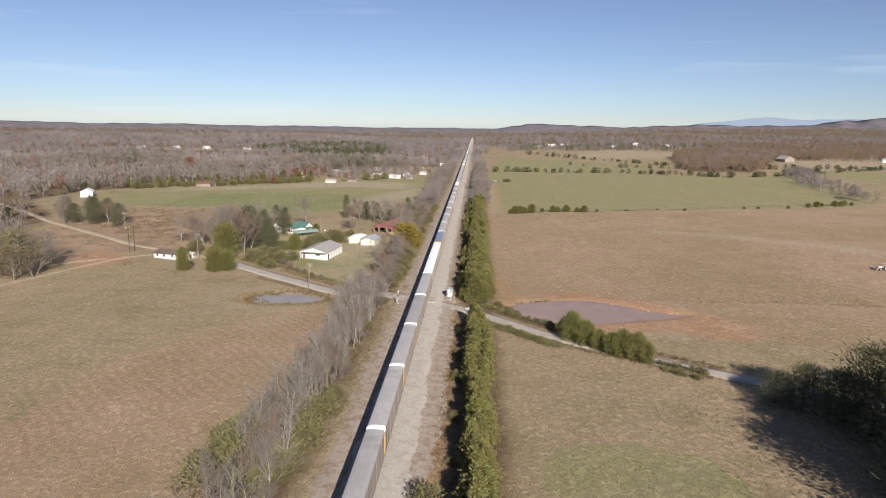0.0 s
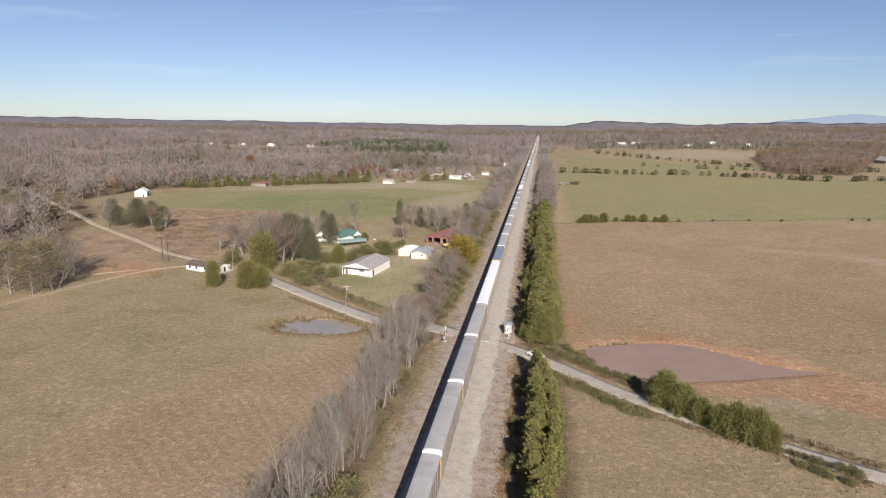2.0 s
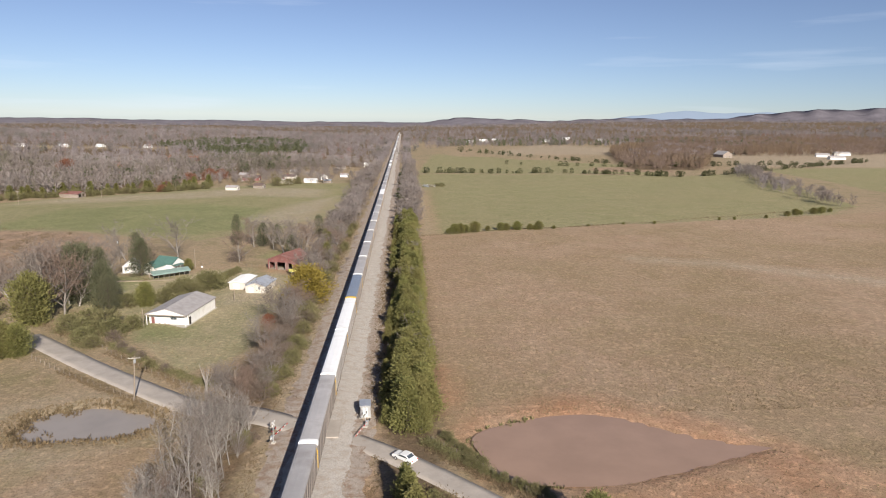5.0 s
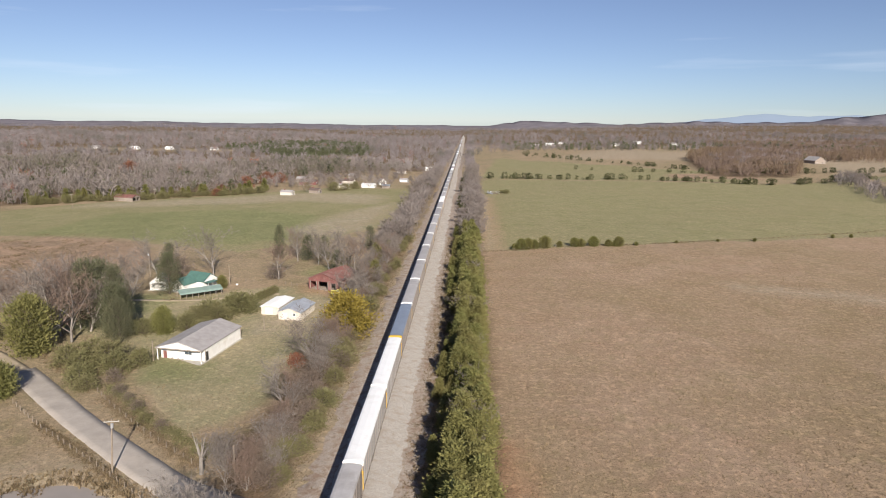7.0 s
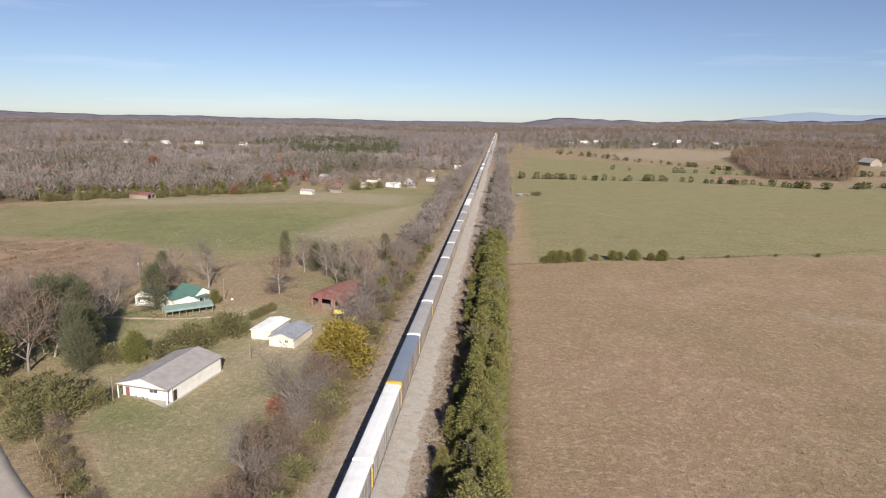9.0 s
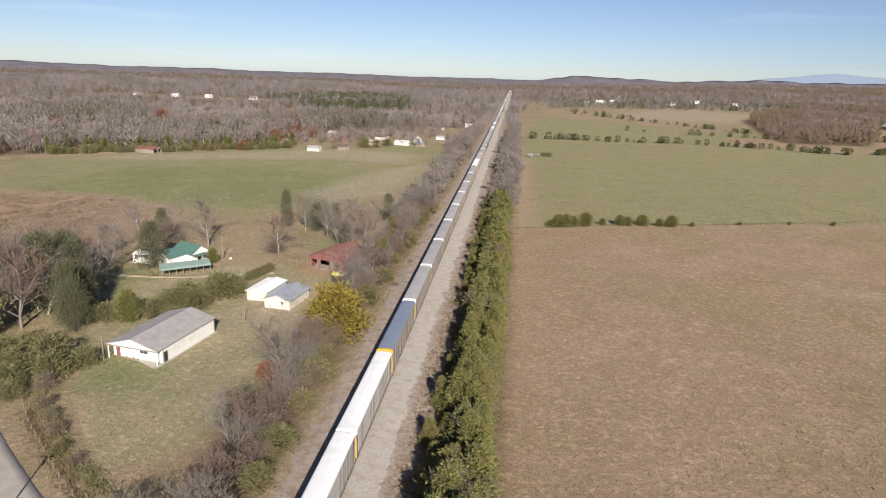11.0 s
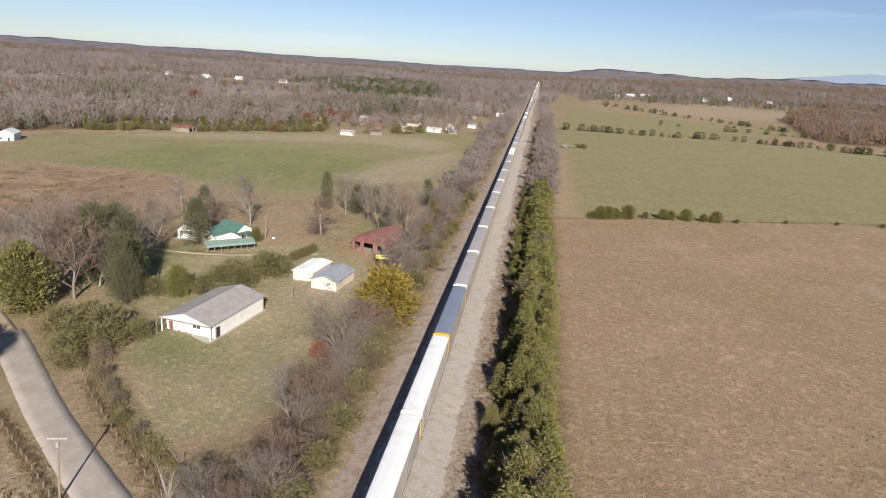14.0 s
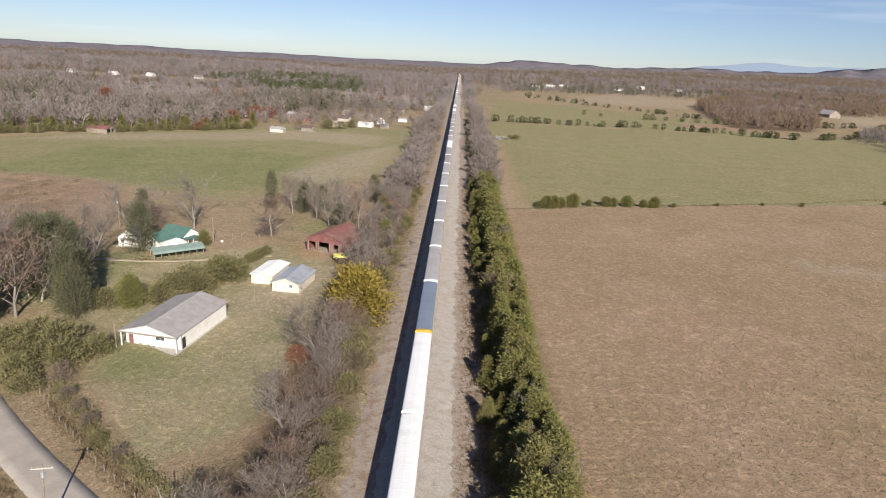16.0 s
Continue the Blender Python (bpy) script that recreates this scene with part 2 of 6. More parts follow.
M_RUSSETWOODS = woods("russet_woodland", (0.31, 0.24, 0.2), (0.23, 0.168, 0.13), (0.26, 0.19, 0.12), (0.33, 0.165, 0.11))
# greyer and bluer than bare_woodland: aerial haze is mixed into these tree colours
M_FARWOODS = woods("hazed_distant_woodland", (0.36, 0.32, 0.312), (0.265, 0.226, 0.218), (0.175, 0.168, 0.138), (0.31, 0.175, 0.145))
M_PINEWOODS = woods("pine_plantation", (0.105, 0.118, 0.06), (0.145, 0.152, 0.085), (0.12, 0.128, 0.072), (0.15, 0.15, 0.09))
# the hills' mauve grey holds the haze of distance in its base colour
M_HILLS = plain("hazed_wooded_hills", (0.195, 0.178, 0.195), 1.0, 0.25, 0.012, 0.0, spec=0.0)
# haze blue is given off as emission, so sunlight never shades these mountains
M_MOUNTAIN_GLOW = bpy.data.materials.new("glowing_haze_mountains")
M_MOUNTAIN_GLOW.use_nodes = True
mb = M_MOUNTAIN_GLOW.node_tree.nodes["Principled BSDF"]
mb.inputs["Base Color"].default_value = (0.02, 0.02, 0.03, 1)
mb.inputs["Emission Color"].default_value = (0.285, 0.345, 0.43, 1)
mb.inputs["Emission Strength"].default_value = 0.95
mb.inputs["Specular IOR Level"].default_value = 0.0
M_WHITEWALL = plain("white_siding", (0.78, 0.77, 0.74), 0.6, 0.06, 0.5, 0.1, stain=(0.66, 0.63, 0.57))
M_CREAM = plain("cream_siding", (0.62, 0.57, 0.5), 0.65, 0.07, 0.6, 0.1, stain=(0.5, 0.45, 0.38))
M_PALEGREEN = plain("faded_green_metal", (0.22, 0.295, 0.262), 0.6, 0.15, 0.6, 0.15)
M_TRIM = plain("white_trim", (0.8, 0.79, 0.76), 0.6, 0.05, 1.0, 0.05)
M_GREYROOF = plain("grey_shingles", (0.37, 0.345, 0.335), 0.85, 0.14, 0.6, 0.4, stain=(0.3, 0.275, 0.26))
M_TINROOF = plain("galvanised_tin", (0.5, 0.52, 0.55), 0.35, 0.1, 0.5, 0.1, metal=0.55, stain=(0.33, 0.3, 0.29))
M_WHITEROOF = plain("white_tin", (0.76, 0.76, 0.75), 0.5, 0.05, 0.5, 0.1)
M_GREENROOF = plain("green_metal_roof", (0.085, 0.17, 0.145), 0.6, 0.15, 0.6, 0.15)
M_REDROOF = plain("rusted_red_tin", (0.22, 0.1, 0.085), 0.75, 0.25, 0.35, 0.2, stain=(0.24, 0.17, 0.15))
M_BROWNROOF = plain("brown_shingles", (0.15, 0.11, 0.095), 0.85, 0.2, 0.6, 0.3)
M_REDWALL = plain("weathered_red_boards", (0.22, 0.095, 0.085), 0.85, 0.2, 0.6, 0.3, stain=(0.3, 0.2, 0.18))
M_GREYWOOD = plain("weathered_boards", (0.3, 0.25, 0.21), 0.9, 0.25, 1.0, 0.3)
M_DARK = plain("dark_interior", (0.05, 0.045, 0.04), 0.9, 0.2, 1.0, 0.1)
M_GLASS = plain("window_glass", (0.07, 0.085, 0.1), 0.08, 0.1, 0.3, 0.0, spec=0.8)
M_CONCRETE = plain("concrete_slab", (0.45, 0.42, 0.37), 0.9, 0.12, 0.8, 0.2)
M_POLE = plain("weathered_pole", (0.27, 0.22, 0.17), 0.9, 0.2, 2.0, 0.3)
M_ALU = plain("aluminium", (0.62, 0.63, 0.64), 0.4, 0.06, 1.0, 0.05, metal=0.6)
M_RED = plain("signal_red", (0.55, 0.05, 0.04), 0.5, 0.1, 2.0, 0.05)
M_BLACK = plain("black_paint", (0.03, 0.03, 0.03), 0.5, 0.2, 2.0, 0.05)
M_CARPAINT = plain("white_car_paint", (0.8, 0.8, 0.79), 0.2, 0.02, 1.0, 0.0, spec=0.6)
M_TYRE = plain("tyre_rubber", (0.03, 0.03, 0.03), 0.8, 0.2, 3.0, 0.1)
M_LIME = plain("faded_yellow_paint", (0.6, 0.55, 0.16), 0.5, 0.1, 1.5, 0.05)


def water_material(name, c, rough):
    n = Nodes(name)
    col = n.mix(n.ramp(n.noise(0.12, 4), 0.35, 0.65), c, scaled(c, 1.15))
    return n.done(col, rough, n.noise(2.2, 3), 0.05, 0.02, spec=0.35)


M_POND_MUD = water_material("muddy_pond_water", (0.3, 0.2, 0.145), 0.2)
M_POND_GREY = water_material("grey_pond_water", (0.27, 0.238, 0.21), 0.2)


# ---- building helpers ----
def part(name, bm, material, parent=None, label=""):
    """Links a bmesh or a mesh as one object under a thing or under a part."""
    if isinstance(bm, bmesh.types.BMesh):
        me = bpy.data.meshes.new(name)
        bm.normal_update()
        bm.to_mesh(me)
        bm.free()
    else:
        me = bm
    if not me.materials:
        me.materials.append(material)
    ob = new(name, me)
    ob.parent = parent
    if label:
        ob["label"] = label
    return ob


def thing(name, label, category, m, group="", kind=""):
    ob = new(name)
    ob.empty_display_size = 0.3
    ob.matrix_world = m
    return tagged(ob, label, category, group, kind)


def box(bm, x0, y0, z0, x1, y1, z1, m=None):
    vs = [bm.verts.new(Vector(p) if m is None else m @ Vector(p)) for p in
          ((x0, y0, z0), (x1, y0, z0), (x1, y1, z0), (x0, y1, z0), (x0, y0, z1), (x1, y0, z1), (x1, y1, z1), (x0, y1, z1))]
    for f in ((3, 2, 1, 0), (4, 5, 6, 7), (0, 1, 5, 4), (1, 2, 6, 5), (2, 3, 7, 6), (3, 0, 4, 7)):
        bm.faces.new([vs[i] for i in f])
    return bm


def boxes(*bs, bevel=0.0):
    bm = bmesh.new()
    for b in bs:
        box(bm, *b)
    if bevel:
        bmesh.ops.bevel(bm, geom=bm.edges[:], offset=bevel, segments=1, affect="EDGES")
    return bm


def prism(profile, axis, a, b):
    """Extrudes a closed profile of (u, v) along x or y, from a to b; u is the other ground axis, v is up."""
    bm = bmesh.new()
    put = (lambda s, u, v: (s, u, v)) if axis == "x" else (lambda s, u, v: (u, s, v))
    r0 = [bm.verts.new(put(a, u, v)) for u, v in profile]
    r1 = [bm.verts.new(put(b, u, v)) for u, v in profile]
    n = len(profile)
    bm.faces.new(r0)
    bm.faces.new(r1[::-1])
    for i in range(n):
        bm.faces.new((r0[i], r1[i], r1[(i + 1) % n], r0[(i + 1) % n]))
    bmesh.ops.recalc_face_normals(bm, faces=bm.faces[:])
    return bm


def rod(bm, a, b, r0, r1, sides=6):
    a, b = Vector(a), Vector(b)
    d = (b - a).normalized()
    u = d.orthogonal().normalized()
    w = d.cross(u)
    ring = lambda p, r: [bm.verts.new(p + (u * math.cos(k) + w * math.sin(k)) * r) for k in np.linspace(0, 2 * math.pi, sides, endpoint=False)]
    p, q = ring(a, r0), ring(b, r1)
    for i in range(sides):
        bm.faces.new((p[i], p[(i + 1) % sides], q[(i + 1) % sides], q[i]))
    bm.faces.new(p[::-1])
    bm.faces.new(q)
    return bm


def fast_mesh(name, verts, faces, material, tint=None):
    """A mesh out of arrays of one face size."""
    me = bpy.data.meshes.new(name)
    v, f = np.asarray(verts, np.float32), np.asarray(faces, np.int32)
    k = f.shape[1]
    me.vertices.add(len(v))
    me.vertices.foreach_set("co", v.ravel())
    me.loops.add(f.size)
    me.loops.foreach_set("vertex_index", f.ravel())
    me.polygons.add(len(f))
    me.polygons.foreach_set("loop_start", np.arange(len(f), dtype=np.int32) * k)
    if tint is not None:
        at = me.attributes.new("tint", "FLOAT", "POINT")
        at.data.foreach_set("value", np.asarray(tint, np.float32))
    me.update(calc_edges=True)
    me.materials.append(material)
    return me


# ---- lie of the land ----
def smooth(v, a, b):
    s = np.clip((np.asarray(v, float) - a) / (b - a), 0, 1)
    return s * s * (3 - 2 * s)


POND_W = dict(c=(-50.0, 213), r=(12.3, 8.2), turn=-0.08, taper=0.0)   # grey pond west of the line
POND_E = dict(c=(55.5, 191.4), r=(26.5, 12.3), turn=-0.06, taper=0.8)    # muddy pond east of the line


def pond_r(x, y, p):
    dx, dy = x - p["c"][0], y - p["c"][1]
    u = (dx * math.cos(p["turn"]) + dy * math.sin(p["turn"])) / p["r"][0]
    v = (-dx * math.sin(p["turn"]) + dy * math.cos(p["turn"])) / p["r"][1]
    v = v / (1 - p["taper"] * smooth(u, -0.1, 1.15))
    a = np.arctan2(v, u)
    wob = 1 + (0.1 - 0.1 * p["taper"]) * np.sin(2 * a + 1) + 0.07 * np.sin(3 * a + 2.0) + 0.05 * np.sin(5 * a)
    return np.hypot(u, v) / wob


def land(x, y):
    """Height of the ground."""
    x, y = np.asarray(x, float), np.asarray(y, float)
    z = -4.0 * smooth(-x, 9, 34) + 0.5 * smooth(x, 20, 60)
    z = z - 2.5 * smooth(-x, 80, 260) * smooth(y, 380, 560) * (1 - smooth(y, 900, 1600))
    far = smooth(y, 700, 3000)
    z = z + far * 0.026 * np.maximum(x, 0) + 0.0035 * far * np.maximum(-x - 800, 0)
    away = smooth(np.abs(x), 14, 60)
    z = z + away * (0.35 * np.sin(x * 0.031 + 1.3) * np.sin(y * 0.027) + 0.22 * np.sin(x * 0.083 + y * 0.05))
    hill = smooth(np.hypot(x, y), 900, 2400)
    z = z + hill * (5 * np.sin(x * 0.0031 + 0.7) * np.sin(y * 0.0027 + x * 0.0011) + 3 * np.sin(x * 0.0083 + y * 0.006)) * smooth(np.abs(x), 30, 250)
    z = np.where(pond_r(x, y, POND_W) < 1.6, z - 1.0 * (1 - smooth(pond_r(x, y, POND_W), 0.8, 1.25)), z)
    z = np.where(pond_r(x, y, POND_E) < 1.6, z - 1.0 * (1 - smooth(pond_r(x, y, POND_E), 0.85, 1.2)), z)
    return z


def h(x, y):
    return float(land(x, y))


def sdf(x, y, poly):
    """Signed distance to a polygon, positive inside."""
    d = np.full(x.shape, 1e9)
    inside = np.zeros(x.shape, bool)
    n = len(poly)
    for i in range(n):
        (ax, ay), (bx, by) = poly[i], poly[(i + 1) % n]
        ex, ey = bx - ax, by - ay
        t = np.clip(((x - ax) * ex + (y - ay) * ey) / (ex * ex + ey * ey), 0, 1)
        d = np.minimum(d, np.hypot(x - ax - t * ex, y - ay - t * ey))
        if ay != by:
            inside ^= ((ay > y) != (by > y)) & (x < ex * (y - ay) / ey + ax)
    return np.where(inside, d, -d)


ZONES = {
    "rust": [[(22, 205), (30, 208), (80, 192), (100, 165), (330, 60), (420, 520), (270, 470), (130, 434), (23, 404)],
             [(-84, 60), (-28, 60), (-28, 205), (-46, 200), (-75, 150)]],
    "green": [[(28, 92), (40, 84), (62, 90), (58, 104), (40, 108), (30, 104)], [(74, 70), (100, 66), (100, 92), (78, 88)], [(24, 405), (130, 434), (290, 478), (340, 520), (420, 800), (300, 745), (190, 760), (30, 760)],
              [(30, 775), (190, 775), (300, 760), (330, 880), (230, 960), (60, 1100)],
              [(-290, 560), (-305, 520), (-250, 440), (-186, 455), (-148, 432), (-89, 410), (-57, 445), (-30, 500), (-28, 700), (-100, 700), (-170, 650), (-240, 605)],
              [(-1345, 1092), (-1156, 1068), (-694, 693), (-690, 592)],
              [(420, 500), (620, 560), (760, 900), (450, 860)]],
    "lush": [[(-222, 448), (-150, 440), (-95, 425), (-68, 460), (-80, 530), (-130, 555), (-215, 535)], [(-106, 316), (-86, 316), (-80, 332), (-90, 340), (-104, 338)], [(-50, 372), (-36, 366), (-34, 380), (-46, 386)],
             [(-66, 278), (-60, 262), (-46, 266), (-46, 276)]],
    "lawn": [[(-64, 268), (-40, 238), (-26, 250), (-24, 330), (-38, 350), (-46, 352), (-96, 335), (-104, 300), (-70, 284)]],
    "scrub": [[(-170, 262), (-215, 312), (-240, 390), (-202, 445), (-150, 432), (-120, 392), (-112, 330), (-128, 300)],
              [(230, 800), (330, 800), (330, 880), (240, 860)]],
    "soil": [[(24, 200), (30, 208), (55, 214), (80, 200), (100, 178), (92, 166), (70, 170), (52, 172), (30, 182)], [(21, 205), (28, 212), (26, 232), (21, 232)],
             [(8, 60), (12.5, 60), (12, 300), (9, 300)], [(-168, 268), (-160, 282), (-138, 272), (-134, 264), (-146, 250)], [(-44, 352), (-30, 345), (-28, 340), (-44, 346)], [(25, 408), (27.5, 408), (28, 620), (26, 620)], [(29.5, 408), (31.5, 408), (32, 600), (30, 600)]],
    "plough": [[(-80, 128), (-40, 128), (-32, 160), (-34, 192), (-48, 196), (-66, 160)], [(-100, 100), (-60, 90), (-60, 130), (-90, 140)]],
    "pale": [[(-72, 216), (-60, 224.5), (-44, 225), (-34, 221), (-36, 223), (-46, 227), (-62, 227), (-76, 217)], [(-73, 210), (-62, 203), (-50, 199), (-39, 201.5), (-41, 200), (-50, 196.5), (-64, 200.5), (-76, 208)], [(-44, 196), (-52, 180), (-49, 179), (-41, 192)], [(-12.5, 60), (-8, 60), (-8, 460), (-12.5, 460)], [(6, 186), (14, 180), (24, 182), (12, 200), (4, 206), (3, 186)], [(-16, 202), (-4, 194), (-4, 206), (-12, 212)], [(110, 352), (150, 345), (200, 312), (225, 280), (215, 276), (180, 312), (150, 332), (112, 342)],
             [(62, 168), (74, 164), (78, 168), (66, 173)], [(-64, 222), (-40, 224), (-34, 216), (-40, 220), (-62, 219.5)], [(-40, 480), (-62, 455), (-85, 470), (-60, 560), (-36, 600)], [(-270, 560), (-200, 575), (-110, 600), (-50, 590), (-50, 640), (-110, 655), (-180, 625), (-250, 590)],
             [(-47, 299), (-28, 300), (-28, 330), (-34, 334), (-47, 332)], [(24, 408), (31, 410), (31, 620), (26, 620)], [(140, 1090), (330, 1100), (500, 1380), (300, 1500)], [(450, 880), (900, 900), (1000, 1330), (640, 1350), (540, 1110)]],
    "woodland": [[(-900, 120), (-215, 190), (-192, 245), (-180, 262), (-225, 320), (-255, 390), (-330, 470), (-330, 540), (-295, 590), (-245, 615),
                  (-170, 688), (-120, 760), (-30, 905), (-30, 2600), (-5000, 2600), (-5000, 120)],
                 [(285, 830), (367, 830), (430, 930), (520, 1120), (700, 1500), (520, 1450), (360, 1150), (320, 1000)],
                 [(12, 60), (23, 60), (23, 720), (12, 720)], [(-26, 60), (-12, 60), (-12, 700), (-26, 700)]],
}
CLEARINGS = [[(-1345, 1092), (-1156, 1068), (-694, 693), (-690, 592)], [(-200, 690), (-40, 690), (-35, 900), (-120, 880)],
             [(-300, 480), (-330, 500), (-320, 530), (-290, 520)], [(-330, 1120), (-150, 1120), (-140, 1200), (-330, 1210)],
             [(-800, 1250), (-420, 1300), (-420, 1390), (-800, 1360)], [(-290, 262), (-245, 255), (-238, 300), (-290, 305)], [(-350, 150), (-200, 180), (-188, 235), (-212, 250), (-260, 240), (-350, 225)]]


def axis_steps(lo, hi, step, far_lo, far_hi):
    mid = list(np.arange(lo, hi + 0.1, step))
    out, s, v = [], step, hi
    while v < far_hi:
        s *= 1.16
        v += s
        out.append(min(v, far_hi))
    pre, s, v = [], step, lo
    while v > far_lo:
        s *= 1.16
        v -= s
        pre.append(max(v, far_lo))
    return np.array(pre[::-1] + mid + out)


def make_ground():
    xs = axis_steps(-240, 290, 2.4, -5200, 5200)
    ys = axis_steps(56, 640, 2.4, -5200, 5200)
    X, Y = np.meshgrid(xs, ys)
    Z = land(X, Y)
    nx, ny = len(xs), len(ys)
    idx = np.arange(nx * ny).reshape(ny, nx)
    f = np.stack([idx[:-1, :-1], idx[:-1, 1:], idx[1:, 1:], idx[1:, :-1]], -1).reshape(-1, 4)
    me = fast_mesh("ground", np.stack([X, Y, Z], -1).reshape(-1, 3), f, M_GROUND)
    x, y = X.ravel(), Y.ravel()
    for name, polys in ZONES.items():
        v = np.zeros(x.shape)
        for p in polys:
            w = 3.0 + 0.012 * np.hypot(x, y - 60)
            v = np.maximum(v, np.clip(0.5 + sdf(x, y, p) / (2 * w), 0, 1))
        if name == "woodland":
            for p in CLEARINGS:
                v = np.minimum(v, np.clip(0.5 - sdf(x, y, p) / 12, 0, 1))
            v = np.maximum(v, smooth(y, 1500, 1700))
        at = me.attributes.new(name, "FLOAT", "POINT")
        at.data.foreach_set("value", v.astype(np.float32))
    me.polygons.foreach_set("use_smooth", np.ones(len(me.polygons), bool))
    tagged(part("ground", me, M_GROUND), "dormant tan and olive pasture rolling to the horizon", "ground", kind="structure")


make_ground()


def hill_profile(a, knots, seed, rough):
    """Height of a ridge at bearing a (degrees east of the line)."""
    base = np.interp(a, [k[0] for k in knots], [k[1] for k in knots])
    w = sum(rough / (i + 1) * np.sin(a * (0.55 * (i + 1) ** 1.35) + seed * (i + 2)) for i in range(5))
    return base + w * np.clip(base / 40, 0.5, 1.2)


def ridge(name, radius, knots, material, seed, rough, depth, a0, a1, step, label):
    a = np.arange(a0, a1 + 0.01, step)
    top = np.maximum(hill_profile(a, knots, seed, rough), 2)
    v = []
    for r, k in ((radius - depth, -0.2), (radius - depth * 0.6, 0.45), (radius - depth * 0.25, 0.85), (radius, 1.0), (radius + 60, 0.0)):
        s, c = np.sin(np.radians(a)), np.cos(np.radians(a))
        jit = 1 + 0.1 * np.sin(a * 3.1 + r * 0.01)
        v.append(np.stack([r * s, 80 + r * c, top * k * (jit if 0 < k < 1 else 1) - (12 if k <= 0 else 0)], -1))
    n = len(a)
    idx = np.arange(n * 5).reshape(5, n)
    f = np.stack([idx[:-1, :-1], idx[:-1, 1:], idx[1:, 1:], idx[1:, :-1]], -1).reshape(-1, 4)
    tagged(part(name, fast_mesh(name, np.concatenate(v), f, material), material), label, "hills", kind="structure")


ridge("backdrop", 4500, [(-180, 50), (-90, 55), (-60, 60), (-46, 46), (-38, 30), (-28, 24), (-15, 18), (-3, 16), (2, 20), (4.5, 58), (7, 46), (12, 43), (17, 56),
                         (22, 60), (27, 74), (30, 97), (34, 128), (40, 150), (60, 90), (120, 60), (180, 50)],
      M_HILLS, 1.7, 4.5, 900, -180, 180, 0.25, "low wooded hills along the horizon")
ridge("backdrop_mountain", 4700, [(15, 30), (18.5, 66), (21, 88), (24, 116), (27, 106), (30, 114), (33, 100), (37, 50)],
      M_MOUNTAIN_GLOW, 4.1, 2.4, 150, 15, 37, 0.25, "self-lit pale blue mountain backdrop far behind the hills")


# ---- ponds, roads, railway bed ----
def pond(p, level, material, label):
    cx, cy = p["c"]
    ring = []
    for a in np.linspace(0, 2 * math.pi, 72, endpoint=False):
        lo, hi = 0.1, 2.0
        c, s = math.cos(p["turn"]), math.sin(p["turn"])
        for _ in range(30):
            k = (lo + hi) / 2
            u, w = k * p["r"][0] * math.cos(a), k * p["r"][1] * math.sin(a)
            x, y = cx + u * c - w * s, cy + u * s + w * c
            lo, hi = (k, hi) if pond_r(x, y, p) < 1.06 else (lo, k)
        ring.append((x, y, level))
    bm = bmesh.new()
    bm.faces.new([bm.verts.new(v) for v in ring])
    tagged(part("water", bm, material), label, "pond", kind="structure")


pond(POND_W, h(-50, 212) + 0.42, M_POND_GREY, "still grey farm pond with weedy banks")
pond(POND_E, h(55, 193) + 0.42, M_POND_MUD, "muddy pinkish-brown stock pond")


def ribbon(name, pts, width, lift, material, label, category, crown=0.04, step=2.0):
    """A strip that lies on the ground along a smooth line, with a crown and sides that run into the ground."""
    P = np.array(pts, float)
    s = np.concatenate([[0], np.cumsum(np.hypot(*np.diff(P, axis=0).T))])
    t = np.arange(0, s[-1], step)
    x, y = np.interp(t, s, P[:, 0]), np.interp(t, s, P[:, 1])
    k = np.ones(9) / 9
    pad = lambda v: np.concatenate([v[0] - (v[4:0:-1] - v[0]), v, v[-1] - (v[-2:-6:-1] - v[-1])])
    x, y = np.convolve(pad(x), k, "valid"), np.convolve(pad(y), k, "valid")
    dx, dy = np.gradient(x), np.gradient(y)
    n = np.hypot(dx, dy)
    nx, ny = dy / n, -dx / n
    off = np.array([-1.0, -0.96, -0.5, 0, 0.5, 0.96, 1.0]) * width / 2
    up = np.array([-0.6, 0, crown * 0.7, crown, crown * 0.7, 0, -0.6])
    wav = 1 + 0.012 * np.sin(np.arange(len(x)) * 1.7) + 0.02 * np.sin(np.arange(len(x)) * 0.23)
    V = []
    for o, u in zip(off, up):
        px, py = x + nx * o * wav, y + ny * o * wav
        V.append(np.stack([px, py, land(px, py) + lift + u], -1))
    V = np.stack(V, 1)
    m = len(x)
    idx = np.arange(m * 7).reshape(m, 7)
    f = np.stack([idx[:-1, :-1], idx[:-1, 1:], idx[1:, 1:], idx[1:, :-1]], -1).reshape(-1, 4)
    me = fast_mesh(name, V.reshape(-1, 3), f[:, ::-1], material)
    return tagged(part(name, me, material), label, category, kind="structure")


ribbon("road", [(-420, 520), (-330, 440), (-242, 367), (-153, 299), (-131, 290), (-110, 281), (-91, 267)], 4.4, 0.05, M_TRACKDIRT,
       "narrow pale gravel lane past a small white house", "road")
ribbon("road", [(-93, 268.5), (-91, 267), (-77, 255), (-63, 243), (-46, 230), (-32, 220), (-16, 209), (-4, 201.5)], 6.4, 0.06, M_ROAD,
       "narrow grey chip-seal country road", "road")
ribbon("road", [(4, 198), (8, 195.5), (15, 189.5), (24, 181.5), (35, 170), (50, 158), (64, 148), (74, 142), (120, 118), (220, 75)], 5.0, 0.06, M_ROAD,
       "narrow pale chip-seal road beside a pasture", "road")
